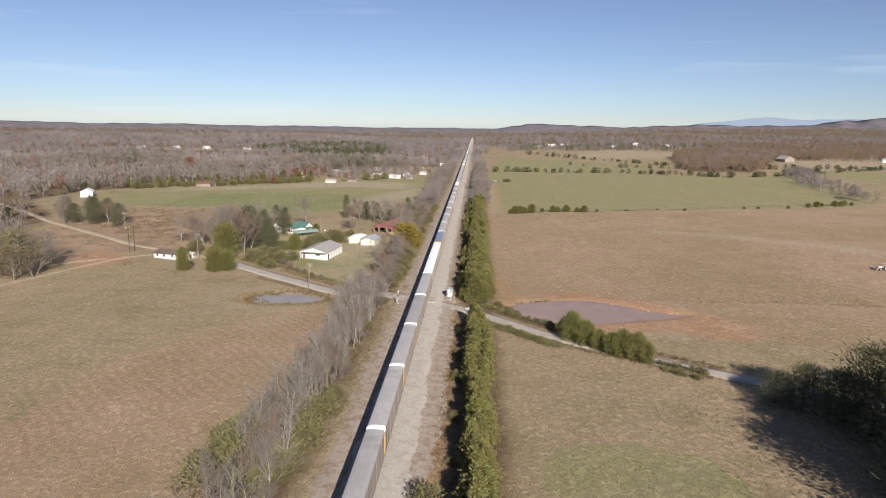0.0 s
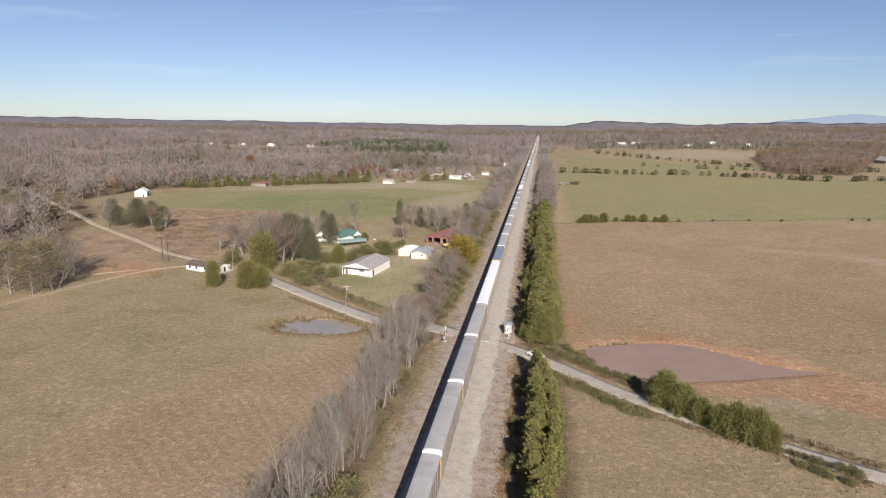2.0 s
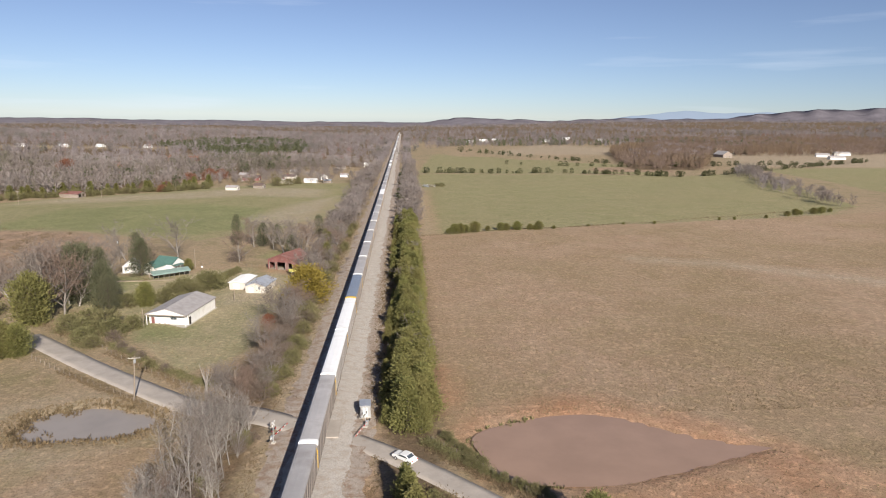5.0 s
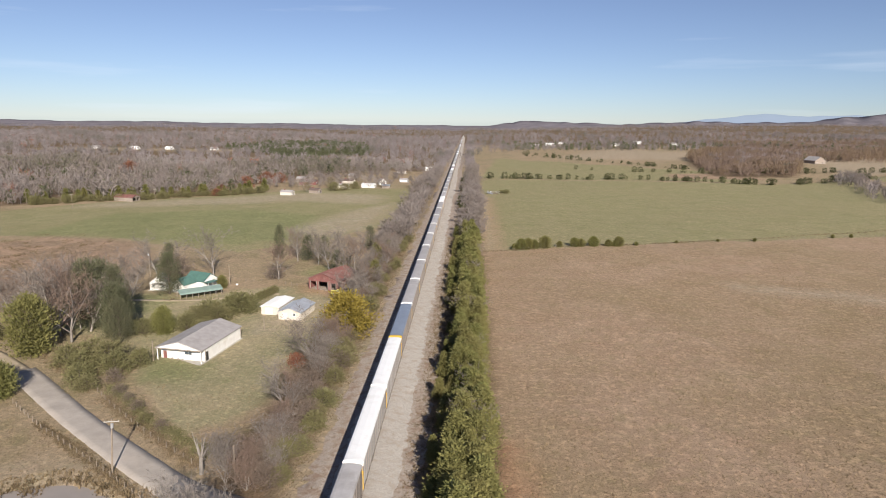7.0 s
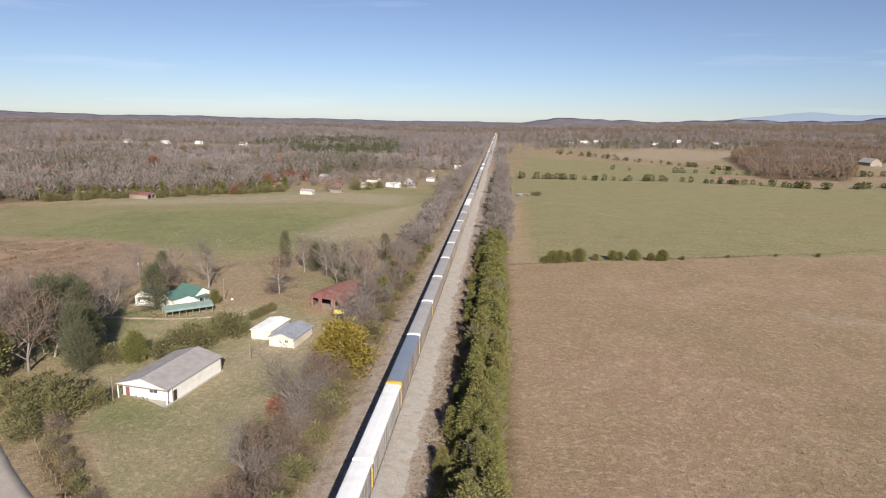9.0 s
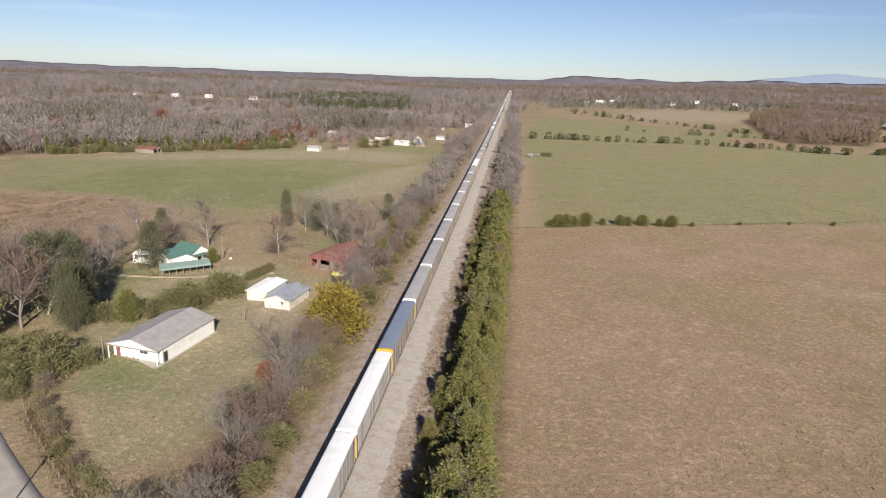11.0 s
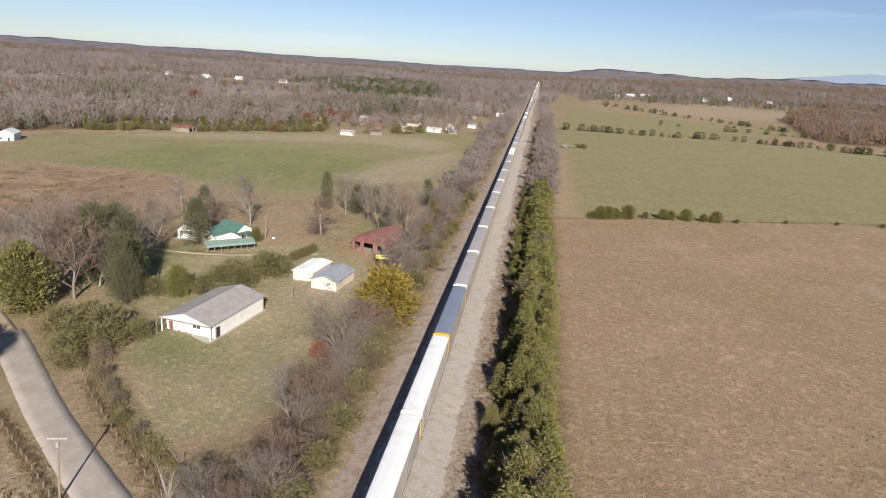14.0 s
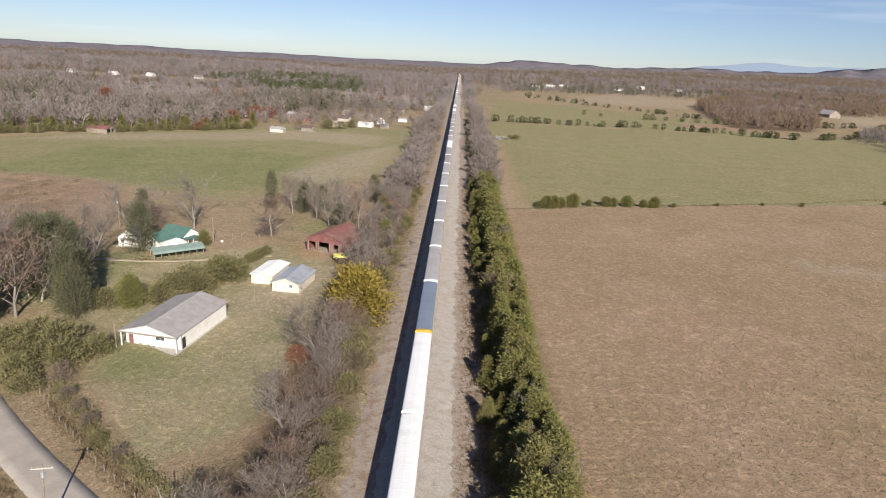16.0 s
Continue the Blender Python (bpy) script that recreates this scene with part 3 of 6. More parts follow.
for off in (-0.95, 0.95):
    ribbon("farm_track", [(-168 + off, 120), (-164 + off, 190), (-161 + off, 218), (-152 + off, 243), (-143, 266 - off), (-133, 279 - off), (-124, 283)], 0.8, 0.05, M_TRACKDIRT,
           "worn pale wheel rut across pasture", "track", 0.01)
ribbon("farm_track", [(-230, 196), (-186, 228), (-166, 252), (-146, 268)], 2.2, 0.05, M_TRACKDIRT, "pale dirt drive beside the woods", "track", 0.02)
ribbon("farm_track", [(-100, 330), (-84, 331), (-72, 334), (-60, 340), (-50, 342)], 2.0, 0.05, M_TRACKDIRT, "faint dirt drive through the yard", "track", 0.02)

# railway bed: shoulder, ballast with its slopes, rails
y0, y1 = -80.0, 2300.0
def bed(name, profile, jitter, step, material, label, seed):
    """A long bank with ragged edges."""
    r = np.random.RandomState(seed)
    y = np.concatenate([np.arange(y0, 40, 20), np.arange(40, 600, step), np.arange(600, y1 + 1, 20)])
    cols = []
    for (u, v), jt in zip(profile, jitter):
        w = np.convolve(r.normal(0, 1, len(y) + 4), np.ones(5) / 2.2, "valid") * jt
        cols.append(np.stack([u + w, y, v + 0.12 * np.minimum(jt, 0.3) * r.normal(0, 1, len(y))], -1))
    V = np.stack(cols, 1)
    k = len(profile)
    idx = np.arange(len(y) * k).reshape(len(y), k)
    f = np.stack([idx[:-1, :-1], idx[:-1, 1:], idx[1:, 1:], idx[1:, :-1]], -1).reshape(-1, 4)
    tagged(part(name, fast_mesh(name, V.reshape(-1, 3), f, material), material), label, name.replace("railway_", ""), kind="structure")


bed("railway_shoulder", [(-10.4, -0.6), (-8.6, 0.02), (-6, 0.06), (-3.4, 0.1), (3.4, 0.1), (8.6, 0.07), (10.2, 0.02), (12, -0.4)], (0.5, 0.5, 0.2, 0, 0, 0.2, 0.6, 0.6), 1.3, M_SHOULDER,
    "dirt and gravel shoulder beside the railway", 3)
bed("railway_ballast", [(-5.2, -0.1), (-4.0, 0.14), (-2.2, 0.5), (2.2, 0.5), (4.2, 0.3), (5.9, 0.13), (7.2, -0.1)], (0.35, 0.2, 0.04, 0.04, 0.15, 0.35, 0.5), 1.1, M_BALLAST,
    "pale crushed-stone railway ballast", 4)
for x in (-0.72, 0.72):
    s = [(-0.07, 0), (0.07, 0), (0.07, 0.02), (0.015, 0.04), (0.015, 0.12), (0.036, 0.13), (0.036, 0.17), (-0.036, 0.17), (-0.036, 0.13), (-0.015, 0.12), (-0.015, 0.04), (-0.07, 0.02)]
    tagged(part("rail", prism([(x + u, 0.56 + v) for u, v in s], "y", y0, y1), M_RAIL), "rusty steel rail with worn head", "rail", group="rails", kind="structure")
V, F = [], []
c = np.array([(x, y, z) for z in (0, 0.2) for y in (-0.11, 0.11) for x in (-1.3, 1.3)], float)
q = np.array([(0, 1, 5, 4), (2, 6, 7, 3), (4, 5, 7, 6), (0, 4, 6, 2), (1, 3, 7, 5)])
ty = np.arange(60, 700, 0.55)
V = (c[None] + np.stack([np.random.uniform(-0.05, 0.05, len(ty)), ty, np.full(len(ty), 0.37)], -1)[:, None]).reshape(-1, 3)
F = (q[None] + 8 * np.arange(len(ty))[:, None, None]).reshape(-1, 4)
tagged(part("railway_ties", fast_mesh("railway_ties", V, F, M_TIE), M_TIE), "dark creosoted timber ties under the rails", "ties", kind="stuff")

# crossing deck
for x0, x1 in ((-3.4, -0.85), (-0.6, 0.6), (0.85, 3.6)):
    tagged(part("crossing_panel", boxes((x0, 196.4, 0.3, x1, 203.2, 0.71), bevel=0.02), M_ROAD), "grey rubber and asphalt level crossing panel", "crossing panel",
           group="crossing panels", kind="structure")


# ---- the freight train ----
PITCH, HALF = 28.6, 13.85
RAIL_TOP = 0.73


def roof_mesh(material):
    """A shallow rounded roof with raised cross ribs."""
    prof = [(-1.6, 5.55), (-1.6, 5.68), (-1.45, 5.86), (-1.0, 5.96), (0, 6.02), (1.0, 5.96), (1.45, 5.86), (1.6, 5.68), (1.6, 5.55)]
    bm = prism(prof, "y", -HALF + 0.56, HALF - 0.05)
    top = prof[1:8]
    for y in np.arange(-HALF + 1.4, HALF - 0.3, 0.62):
        a = [bm.verts.new((u * 1.003, y - 0.07, v + 0.0)) for u, v in top]
        m = [bm.verts.new((u * 1.006, y, v + 0.012)) for u, v in top]
        b = [bm.verts.new((u * 1.003, y + 0.07, v + 0.0)) for u, v in top]
        for r, s in ((a, m), (m, b)):
            for i in range(len(top) - 1):
                bm.faces.new((r[i], r[i + 1], s[i + 1], s[i]))
    me = bpy.data.meshes.new("roof")
    bm.to_mesh(me)
    bm.free()
    me.materials.append(material)
    return me


def mesh_of(name, bm, material):
    me = bpy.data.meshes.new(name)
    bm.normal_update()
    bm.to_mesh(me)
    bm.free()
    me.materials.append(material)
    return me


def side_panel_bm():
    """One perforated side sheet with pressed ribs."""
    zs = [0.0]
    for z in (0.5, 1.15, 1.8, 2.45, 3.1, 3.75):
        zs += [z, z + 0.03, z + 0.11, z + 0.14]
    zs.append(4.15)
    out = [0.04] + [0.04, 0.08, 0.08, 0.04] * 6 + [0.04]
    bm = prism([(-0.02, 0.0), *zip(out, zs), (-0.02, 4.15)], "y", -0.9, 0.9)
    return bm


def wheelset_bm():
    bm = bmesh.new()
    rod(bm, (-0.72, 0, 0.46), (0.72, 0, 0.46), 0.08, 0.08, 6)
    for x in (-0.76, 0.64):
        rod(bm, (x, 0, 0.46), (x + 0.13, 0, 0.46), 0.46, 0.46, 14)
    return bm


def truck_bm():
    bm = bmesh.new()
    for x in (-1.1, 0.95):
        box(bm, x, -1.3, 0.5, x + 0.15, 1.3, 0.78)
        box(bm, x, -0.35, 0.3, x + 0.15, 0.35, 0.86)
    box(bm, -1.0, -0.25, 0.55, 1.0, 0.25, 0.9)
    return bm


ROOFS = {k: roof_mesh(m) for k, m in (("grey", M_CAR_GREY), ("white", M_CAR_WHITE), ("blue", M_CAR_BLUE), ("maroon", M_CAR_MAROON))}
PANEL = {k: mesh_of("side_panel", side_panel_bm(), m) for k, m in (("grey", M_CAR_SIDE), ("white", M_CAR_SIDE_WHITE))}
POST = mesh_of("side_post", boxes((0, -0.06, 0, 0.11, 0.06, 4.35)), M_CAR_SIDE)
WHEELS = mesh_of("wheelset", wheelset_bm(), M_STEEL)
TRUCK = mesh_of("truck_frame", truck_bm(), M_UNDER)


def rack_car(roof, cap, panels, label, detailed):
    car = thing("freight_car", label, "rail car", pose(0, 0, RAIL_TOP), group="cars of the freight train")
    part("body", boxes((-1.5, -HALF + 0.12, 1.15, 1.5, HALF - 0.12, 5.6)), M_CAR_SIDE, car)
    part("underframe", boxes((-1.45, -HALF, 0.85, 1.45, HALF, 1.15), (-0.3, -HALF - 0.35, 0.75, 0.3, HALF + 0.35, 1.05), (-0.9, -7, 0.45, 0.9, 7, 0.85), bevel=0.02), M_UNDER, car)
    part("roof", ROOFS[roof], None, car)
    prof = [(-1.63, 5.0), (-1.63, 5.72), (-1.46, 5.91), (-1.0, 6.01), (0, 6.07), (1.0, 6.01), (1.46, 5.91), (1.63, 5.72), (1.63, 5.0)]
    capm = {"white": M_CAP, "yellow": M_YELLOW}[cap]
    c = part("end_cap", prism(prof, "y", -HALF, -HALF + 0.58), capm, car, "painted roof end cap")
    part("end_door", boxes((-1.4, -HALF - 0.02, 1.2, -0.03, -HALF + 0.12, 5.0), (0.03, -HALF - 0.02, 1.2, 1.4, -HALF + 0.12, 5.0)), M_YELLOW, car, "yellow end doors")
    part("end_door", boxes((-1.4, HALF - 0.12, 1.2, -0.03, HALF + 0.02, 5.5), (0.03, HALF - 0.12, 1.2, 1.4, HALF + 0.02, 5.5)), M_YELLOW, car, "yellow end doors")
    for sx in (-1, 1):
        for y in (-HALF + 0.08, HALF - 0.08):
            part("corner_post", boxes((sx * 1.5 - 0.13, y - 0.07, 1.0, sx * 1.5 + 0.08, y + 0.07, 4.2)), M_YELLOW if y < 0 else M_CAR_SIDE, car)
    if detailed:
        n = 13
        for sx in (-1, 1):
            for i in range(n):
                y = (i - (n - 1) / 2) * 1.96
                p = part("side_panel", PANEL[panels], None, car)
                p.matrix_local = pose(sx * 1.5, y, 1.3, 0, 0, 0 if sx > 0 else 180)
                if i < n - 1:
                    p = part("side_post", POST, None, car)
                    p.matrix_local = pose(sx * 1.5, y + 0.98, 1.15, 0, 0, 0 if sx > 0 else 180)
        bm = bmesh.new()
        for x in (1.3, 1.62):
            rod(bm, (x, -HALF - 0.08, 0.9), (x, -HALF - 0.08, 5.6), 0.025, 0.025, 5)
        for z in np.arange(1.1, 5.5, 0.4):
            rod(bm, (1.3, -HALF - 0.08, z), (1.62, -HALF - 0.08, z), 0.02, 0.02, 4)
        part("ladder", bm, M_CAR_SIDE, car)
    for y in (-9.6, 9.6):
        t = part("truck_frame", TRUCK, None, car)
        t.matrix_local = pose(0, y, 0)
        if detailed:
            for d in (-0.88, 0.88):
                w = part("wheelset", WHEELS, None, t)
                w.matrix_local = pose(0, d, 0)
    return car


KINDS = {"grey": ("grey", "white", "grey", "enclosed auto rack rail car with grey ribbed roof and white cap"),
         "white": ("white", "white", "white", "enclosed auto rack rail car with clean white roof"),
         "blue": ("blue", "yellow", "grey", "enclosed auto rack rail car with blue-grey roof and yellow cap"),
         "maroon": ("maroon", "white", "grey", "enclosed rail car with dark maroon roof")}
SEAM = 240.7
first = {}
for k in range(-9, 71):
    kind = "grey"
    if k in (-1, 0):
        kind = "white"
    elif k == 1:
        kind = "blue"
    elif k > 8 and (k * 7) % 11 in (1, 4):
        kind = "white"
    elif k > 8 and (k * 7) % 13 == 3:
        kind = "maroon"
    near = -6 <= k <= 13
    m = pose(0, SEAM + PITCH * k + PITCH / 2, RAIL_TOP)
    key = (kind, near)
    if key in first:
        copy_thing(first[key], m)
    else:
        first[key] = rack_car(*KINDS[kind], near)
        first[key].matrix_world = m


# ---- trees ----
def rng(seed):
    return np.random.RandomState(seed)


def cone_arrays(segs, sides=5):
    """Tapered tubes from rows of (p0, p1, r0, r1)."""
    V, F, o = [], [], 0
    ang = np.linspace(0, 2 * math.pi, sides, endpoint=False)
    for p0, p1, r0, r1 in segs:
        d = p1 - p0
        d = d / (np.linalg.norm(d) + 1e-9)
        u = np.cross(d, (0.31, 0.95, 0.11))
        u /= np.linalg.norm(u)
        w = np.cross(d, u)
        ring = np.cos(ang)[:, None] * u + np.sin(ang)[:, None] * w
        V += [p0 + ring * r0, p1 + ring * r1]
        for i in range(sides):
            j = (i + 1) % sides
            F.append((o + i, o + j, o + sides + j, o + sides + i))
        o += 2 * sides
    return np.concatenate(V), np.array(F)


def blades(P, D, L, W, r):
    """Thin tapering triangles from points P along D."""
    D = D / (np.linalg.norm(D, axis=1, keepdims=True) + 1e-9)
    S = np.cross(D, r.normal(size=D.shape))
    S /= np.linalg.norm(S, axis=1, keepdims=True) + 1e-9
    L, W = np.asarray(L)[:, None], np.asarray(W)[:, None]
    V = np.stack([P - S * W / 2, P + S * W / 2, P + D * L], 1).reshape(-1, 3)
    return V, np.arange(len(V)).reshape(-1, 3)


def grow(seed, height, spread, levels=3, kids=(7, 5, 4), lean=0.05, stems=1):
    """Limbs of a broadleaf tree, and the points and ways of its outermost shoots."""
    r = rng(seed)
    segs, tips = [], []

    def limb(p, d, length, rad, level):
        n = 4 if level == 0 else 3
        q = p
        for i in range(n):
            d = d + r.normal(0, 0.09 + 0.05 * level, 3) + np.array([0, 0, 0.06 if level else 0.03])
            d = d / np.linalg.norm(d)
            p2 = q + d * length / n
            ra, rb = rad * (1 - 0.8 * i / n), rad * (1 - 0.8 * (i + 1) / n)
            segs.append((q, p2, ra, rb))
            if level == levels - 1:
                tips.append((p2, d))
            else:
                for _ in range(max(1, int(kids[level] * (0.5 if i == 0 else 1.0) / 1.5))):
                    a = r.uniform(0, 2 * math.pi)
                    out = np.array([math.cos(a), math.sin(a), r.uniform(0.25, 0.9)])
                    dd = d * 0.45 + out * spread
                    limb(q + (p2 - q) * r.uniform(0.65 if level == 0 and i == 0 else 0.2, 1), dd / np.linalg.norm(dd), length * (r.uniform(0.44, 0.68) - 0.05 * i * (level == 0)), rb * 0.62, level + 1)
            q = p2

    for s in range(stems):
        d = np.array([r.normal(0, lean + 0.18 * (stems > 1)), r.normal(0, lean + 0.18 * (stems > 1)), 1.0])
        limb(np.array([r.normal(0, 0.05) * (stems > 1), r.normal(0, 0.05) * (stems > 1), -0.3]), d, height * r.uniform(0.72, 0.8), height * 0.017 / math.sqrt(stems), 0)
    return segs, tips, r


def bare_tree_meshes(seed, height, spread=0.75, stems=1, bark=None, twig=None, per_tip=4, sides=4):
    segs, tips, r = grow(seed, height, spread, stems=stems)
    tv, tf = cone_arrays([s for s in segs if s[2] > 0.0045 * height], sides)
    thin = [s for s in segs if s[2] <= 0.0045 * height]
    T, D = np.array([t for t, _ in tips]), np.array([d for _, d in tips])
    P = np.repeat(T, per_tip, 0) + r.normal(0, 0.05, (len(T) * per_tip, 3))
    W = np.repeat(D, per_tip, 0) + r.normal(0, 0.62, (len(T) * per_tip, 3)) + np.array([0, 0, 0.25])
    if thin:
        A, B = np.array([s[0] for s in thin]), np.array([s[1] for s in thin])
        P, W = np.concatenate([P, A]), np.concatenate([W, B - A])
        lengths = np.concatenate([r.uniform(0.05, 0.13, len(P) - len(A)) * height, np.linalg.norm(B - A, axis=1) * 1.2])
        widths = np.concatenate([r.uniform(0.03, 0.06, len(P) - len(A)), np.array([s[2] for s in thin]) * 2 + 0.03])
    else:
        lengths, widths = r.uniform(0.05, 0.13, len(P)) * height, r.uniform(0.045, 0.09, len(P))
    lv, lf = blades(P, W, lengths, widths, r)
    return fast_mesh("trunk", tv, tf, bark or M_BARK), fast_mesh("crown", lv, lf, twig or M_TWIG)


def upright_tree_meshes(seed, height, stems):
    """Slim bare trees that grew close together: long pale stems, short steep branches, fine shoots."""
    r = rng(seed)
    segs, P, D, L = [], [], [], []
    for k in range(stems):
        q = np.array([r.normal(0, 0.5), r.normal(0, 0.5), -0.3]) if stems > 1 else np.array([0, 0, -0.3])
        d = np.array([r.normal(0, 0.1), r.normal(0, 0.1), 1.0])
        top = height * r.uniform(0.72, 1.0)
        n, rad = 7, 0.0075 * height + 0.02
        for i in range(n):
            d = d + np.array([r.normal(0, 0.07), r.normal(0, 0.07), 0.0])
            p = q + d / np.linalg.norm(d) * top / n
            segs.append((q, p, rad * (1 - 0.85 * i / n), rad * (1 - 0.85 * (i + 1) / n)))
            for _ in range((0, 1, 4, 6, 7, 7, 6)[i]):
                a = r.uniform(0, 6.283)
                o = np.array([math.cos(a) * 0.75, math.sin(a) * 0.75, r.uniform(0.45, 1.2)])
                o = o / np.linalg.norm(o)
                b0 = q + (p - q) * r.uniform(0, 1)
                ln = top * r.uniform(0.16, 0.36) * (1.25 - 0.75 * i / n)
                b1 = b0 + o * ln
                segs.append((b0, b1, rad * 0.36 * (1.1 - i / n), 0.012))
                for _ in range(8):
                    t = r.uniform(0.2, 1)
                    P.append(b0 + (b1 - b0) * t)
                    D.append(o * 0.6 + r.normal(0, 0.55, 3) + np.array([0, 0, 0.35]))
                    L.append(ln * r.uniform(0.3, 0.65))
            q = p
    tv, tf = cone_arrays(segs, 4)
    lv, lf = blades(np.array(P), np.array(D), L, r.uniform(0.024, 0.046, len(L)), r)
    return fast_mesh("trunk", tv, tf, M_BARK_PALE), fast_mesh("crown", lv, lf, M_TWIG)


def clump_tree_meshes(seed, height, radius, material, shape, clumps=80, per=15, leaf=0.55, bark=None, base=0.06, thin=1.0):
    """An evergreen or leafy crown: many small clumps of sprays on boughs round a tapered trunk."""
    r = rng(seed)
    segs = [(np.array([0, 0, -0.3]), np.array([r.normal(0, 0.1), r.normal(0, 0.1), height * 0.5]), height * 0.018 + 0.05, height * 0.01 + 0.03),
            (np.array([0, 0, height * 0.5]), np.array([0, 0, height * 0.94]), height * 0.01 + 0.03, 0.02)]
    ph = r.uniform(0, 6.28, 4)
    C, O = [], []
    for i in range(clumps):
        t = base + (1 - base) * (i + r.uniform()) / clumps
        if shape == "cone":
            env = (1 - t) ** 0.75 * min(1, 0.55 + t * 4) + 0.03
        elif shape == "round":
            env = math.sqrt(max(0.02, 1 - (2 * t - 0.95) ** 2))
        else:
            env = math.sqrt(max(0.03, 1 - (1.55 * (t - 0.38)) ** 2)) * (1 if t < 0.8 else 0.9)
        a = i * 2.39996 + r.normal(0, 0.3)
        env *= 1 + 0.16 * math.sin(2 * a + ph[0] + 3 * t) + 0.12 * math.sin(3 * a + ph[1] - 7 * t)
        rad = radius * env * math.sqrt(r.uniform(0.12, 1.05)) * (1 if shape != "tall" else r.uniform(0.75, 1.15))
        c = np.array([rad * math.cos(a), rad * math.sin(a), height * t * (1 if shape == "cone" else 0.94)])
        C.append(c)
        o = np.array([math.cos(a), math.sin(a), 0.55 if shape == "cone" else 0.35 + t])
        O.append(o)
        if i % 3 == 0:
            z0 = max(0.2, c[2] - rad * 0.45)
            segs.append((np.array([0, 0, z0]), c, 0.05 + 0.004 * height, 0.015))
    C, O = np.repeat(np.array(C), per, 0), np.repeat(np.array(O), per, 0)
    n = len(C)
    size = radius * ((0.16 if shape == "cone" else 0.19) + 0.1 * (1 - C[:, 2] / height))
    P = C + r.normal(0, 1, (n, 3)) * size[:, None] * np.array([1, 1, 0.75])
    P[:, 2] = np.maximum(P[:, 2], 0.1)
    D = O + r.normal(0, 0.55, (n, 3))
    lv, lf = blades(P, D, leaf * r.uniform(0.8, 1.7, n), leaf * thin * r.uniform(0.45, 0.85, n), r)
    tv, tf = cone_arrays(segs, 5)
    return fast_mesh("trunk", tv, tf, bark or M_BARK_DARK), fast_mesh("crown", lv, lf, material)


KIT = {
    "cedar": [clump_tree_meshes(10 + i, 8.0, (1.9, 2.2, 1.7, 2.4, 2.0)[i], M_CEDAR, "cone", 125, 18, 0.39) for i in range(5)],
    "finecedar": [clump_tree_meshes(15 + i, 8.0, (2.1, 1.8, 2.3)[i], M_CEDAR, "cone", 170, 32, 0.27) for i in range(3)],
    "bigcedar": [clump_tree_meshes(20 + i, 10.0, 3.2, M_CEDAR, "round", 200, 34, 0.46, base=0.03, thin=0.8) for i in range(2)],
    "pine": [clump_tree_meshes(30 + i, 13.0, 3.4, M_PINE, "tall", 100, 60, 0.42, base=0.08, thin=0.5) for i in range(3)],
    "oak": [clump_tree_meshes(40 + i, 13.0, 5.0, M_OLIVE, "tall", 110, 30, 0.42, M_BARK, 0.22, 0.6) for i in range(2)],
    "gold": [clump_tree_meshes(50, 8.0, 3.6, M_GOLD, "tall", 150, 34, 0.42, M_BARK, 0.1)],
    "rustbush": [clump_tree_meshes(55, 4.5, 2.4, M_RUSTLEAF, "tall", 56, 24, 0.34, M_BARK, 0.08)],
    "shrub": [clump_tree_meshes(60 + i, 3.0, 1.8, M_SHRUB, "tall", 66, 26, 0.28, base=0.02, thin=0.7) for i in range(3)],
    "bare": [bare_tree_meshes(70 + i, 10.0, (0.7, 0.85, 0.6, 0.75)[i], twig=(M_TWIG, M_TWIG, M_TWIG, M_TWIG_BROWN)[i]) for i in range(4)],
    "upright": [upright_tree_meshes(90 + i, 11.0, (1, 2, 3, 2, 1)[i]) for i in range(5)],
    "thicket": [clump_tree_meshes(100 + i, 4.0, 2.3, M_THICKET, "tall", 60, 16, 0.5, base=0.02, thin=0.28) for i in range(3)],
    "brush": [bare_tree_meshes(80 + i, 7.0, 0.8, 3, twig=(M_TWIG, M_TWIG, M_TWIG_BROWN)[i], per_tip=2) for i in range(3)],
}
WORDS = {
    "cedar": ("cedar_tree", "pointed olive-green cedar in a tight row beside the railway", "cedar tree", 8.0),
    "finecedar": ("cedar_tree", "pointed olive-green cedar in a tight row beside the railway", "cedar tree", 8.0),
    "bigcedar": ("cedar_tree", "broad rounded dark green cedar standing in pasture", "cedar tree", 10.0),
    "pine": ("pine_tree", "dark green pine with ragged crown", "pine tree", 13.0),
    "oak": ("oak_tree", "broad tree holding olive-brown autumn leaves", "tree", 13.0),
    "gold": ("maple_tree", "small tree with golden yellow autumn leaves", "tree", 8.0),
    "rustbush": ("shrub", "low shrub with rust-red autumn leaves", "shrub", 4.5),
    "shrub": ("shrub", "rounded olive and brown wild shrub", "shrub", 3.0),
    "bare": ("bare_tree", "leafless grey-brown deciduous tree in late autumn", "tree", 10.0),
    "upright": ("bare_tree", "slim leafless tree with pale grey stems", "tree", 11.0),
    "thicket": ("shrub", "dark brown leafless thicket shrub", "shrub", 4.0),
    "brush": ("sapling", "leafless many-stemmed brushy young tree", "tree", 7.0),
}
plant_rng = rng(5)


def plant(kind, x, y, height, wide=1.0, group="", label="", sink=0.0):
    name, text, cat, h0 = WORDS[kind]
    kit = KIT[kind]
    tr, cr = kit[plant_rng.randint(len(kit))]
    s = height / h0
    ob = thing(name, label or text, cat, pose(x, y, h(x, y) - sink, 0, 0, plant_rng.uniform(0, 360)), group)
    ob.scale = (s * wide, s * wide, s)
    part("trunk", tr, None, ob)
    part("crown", cr, None, ob)
    return ob


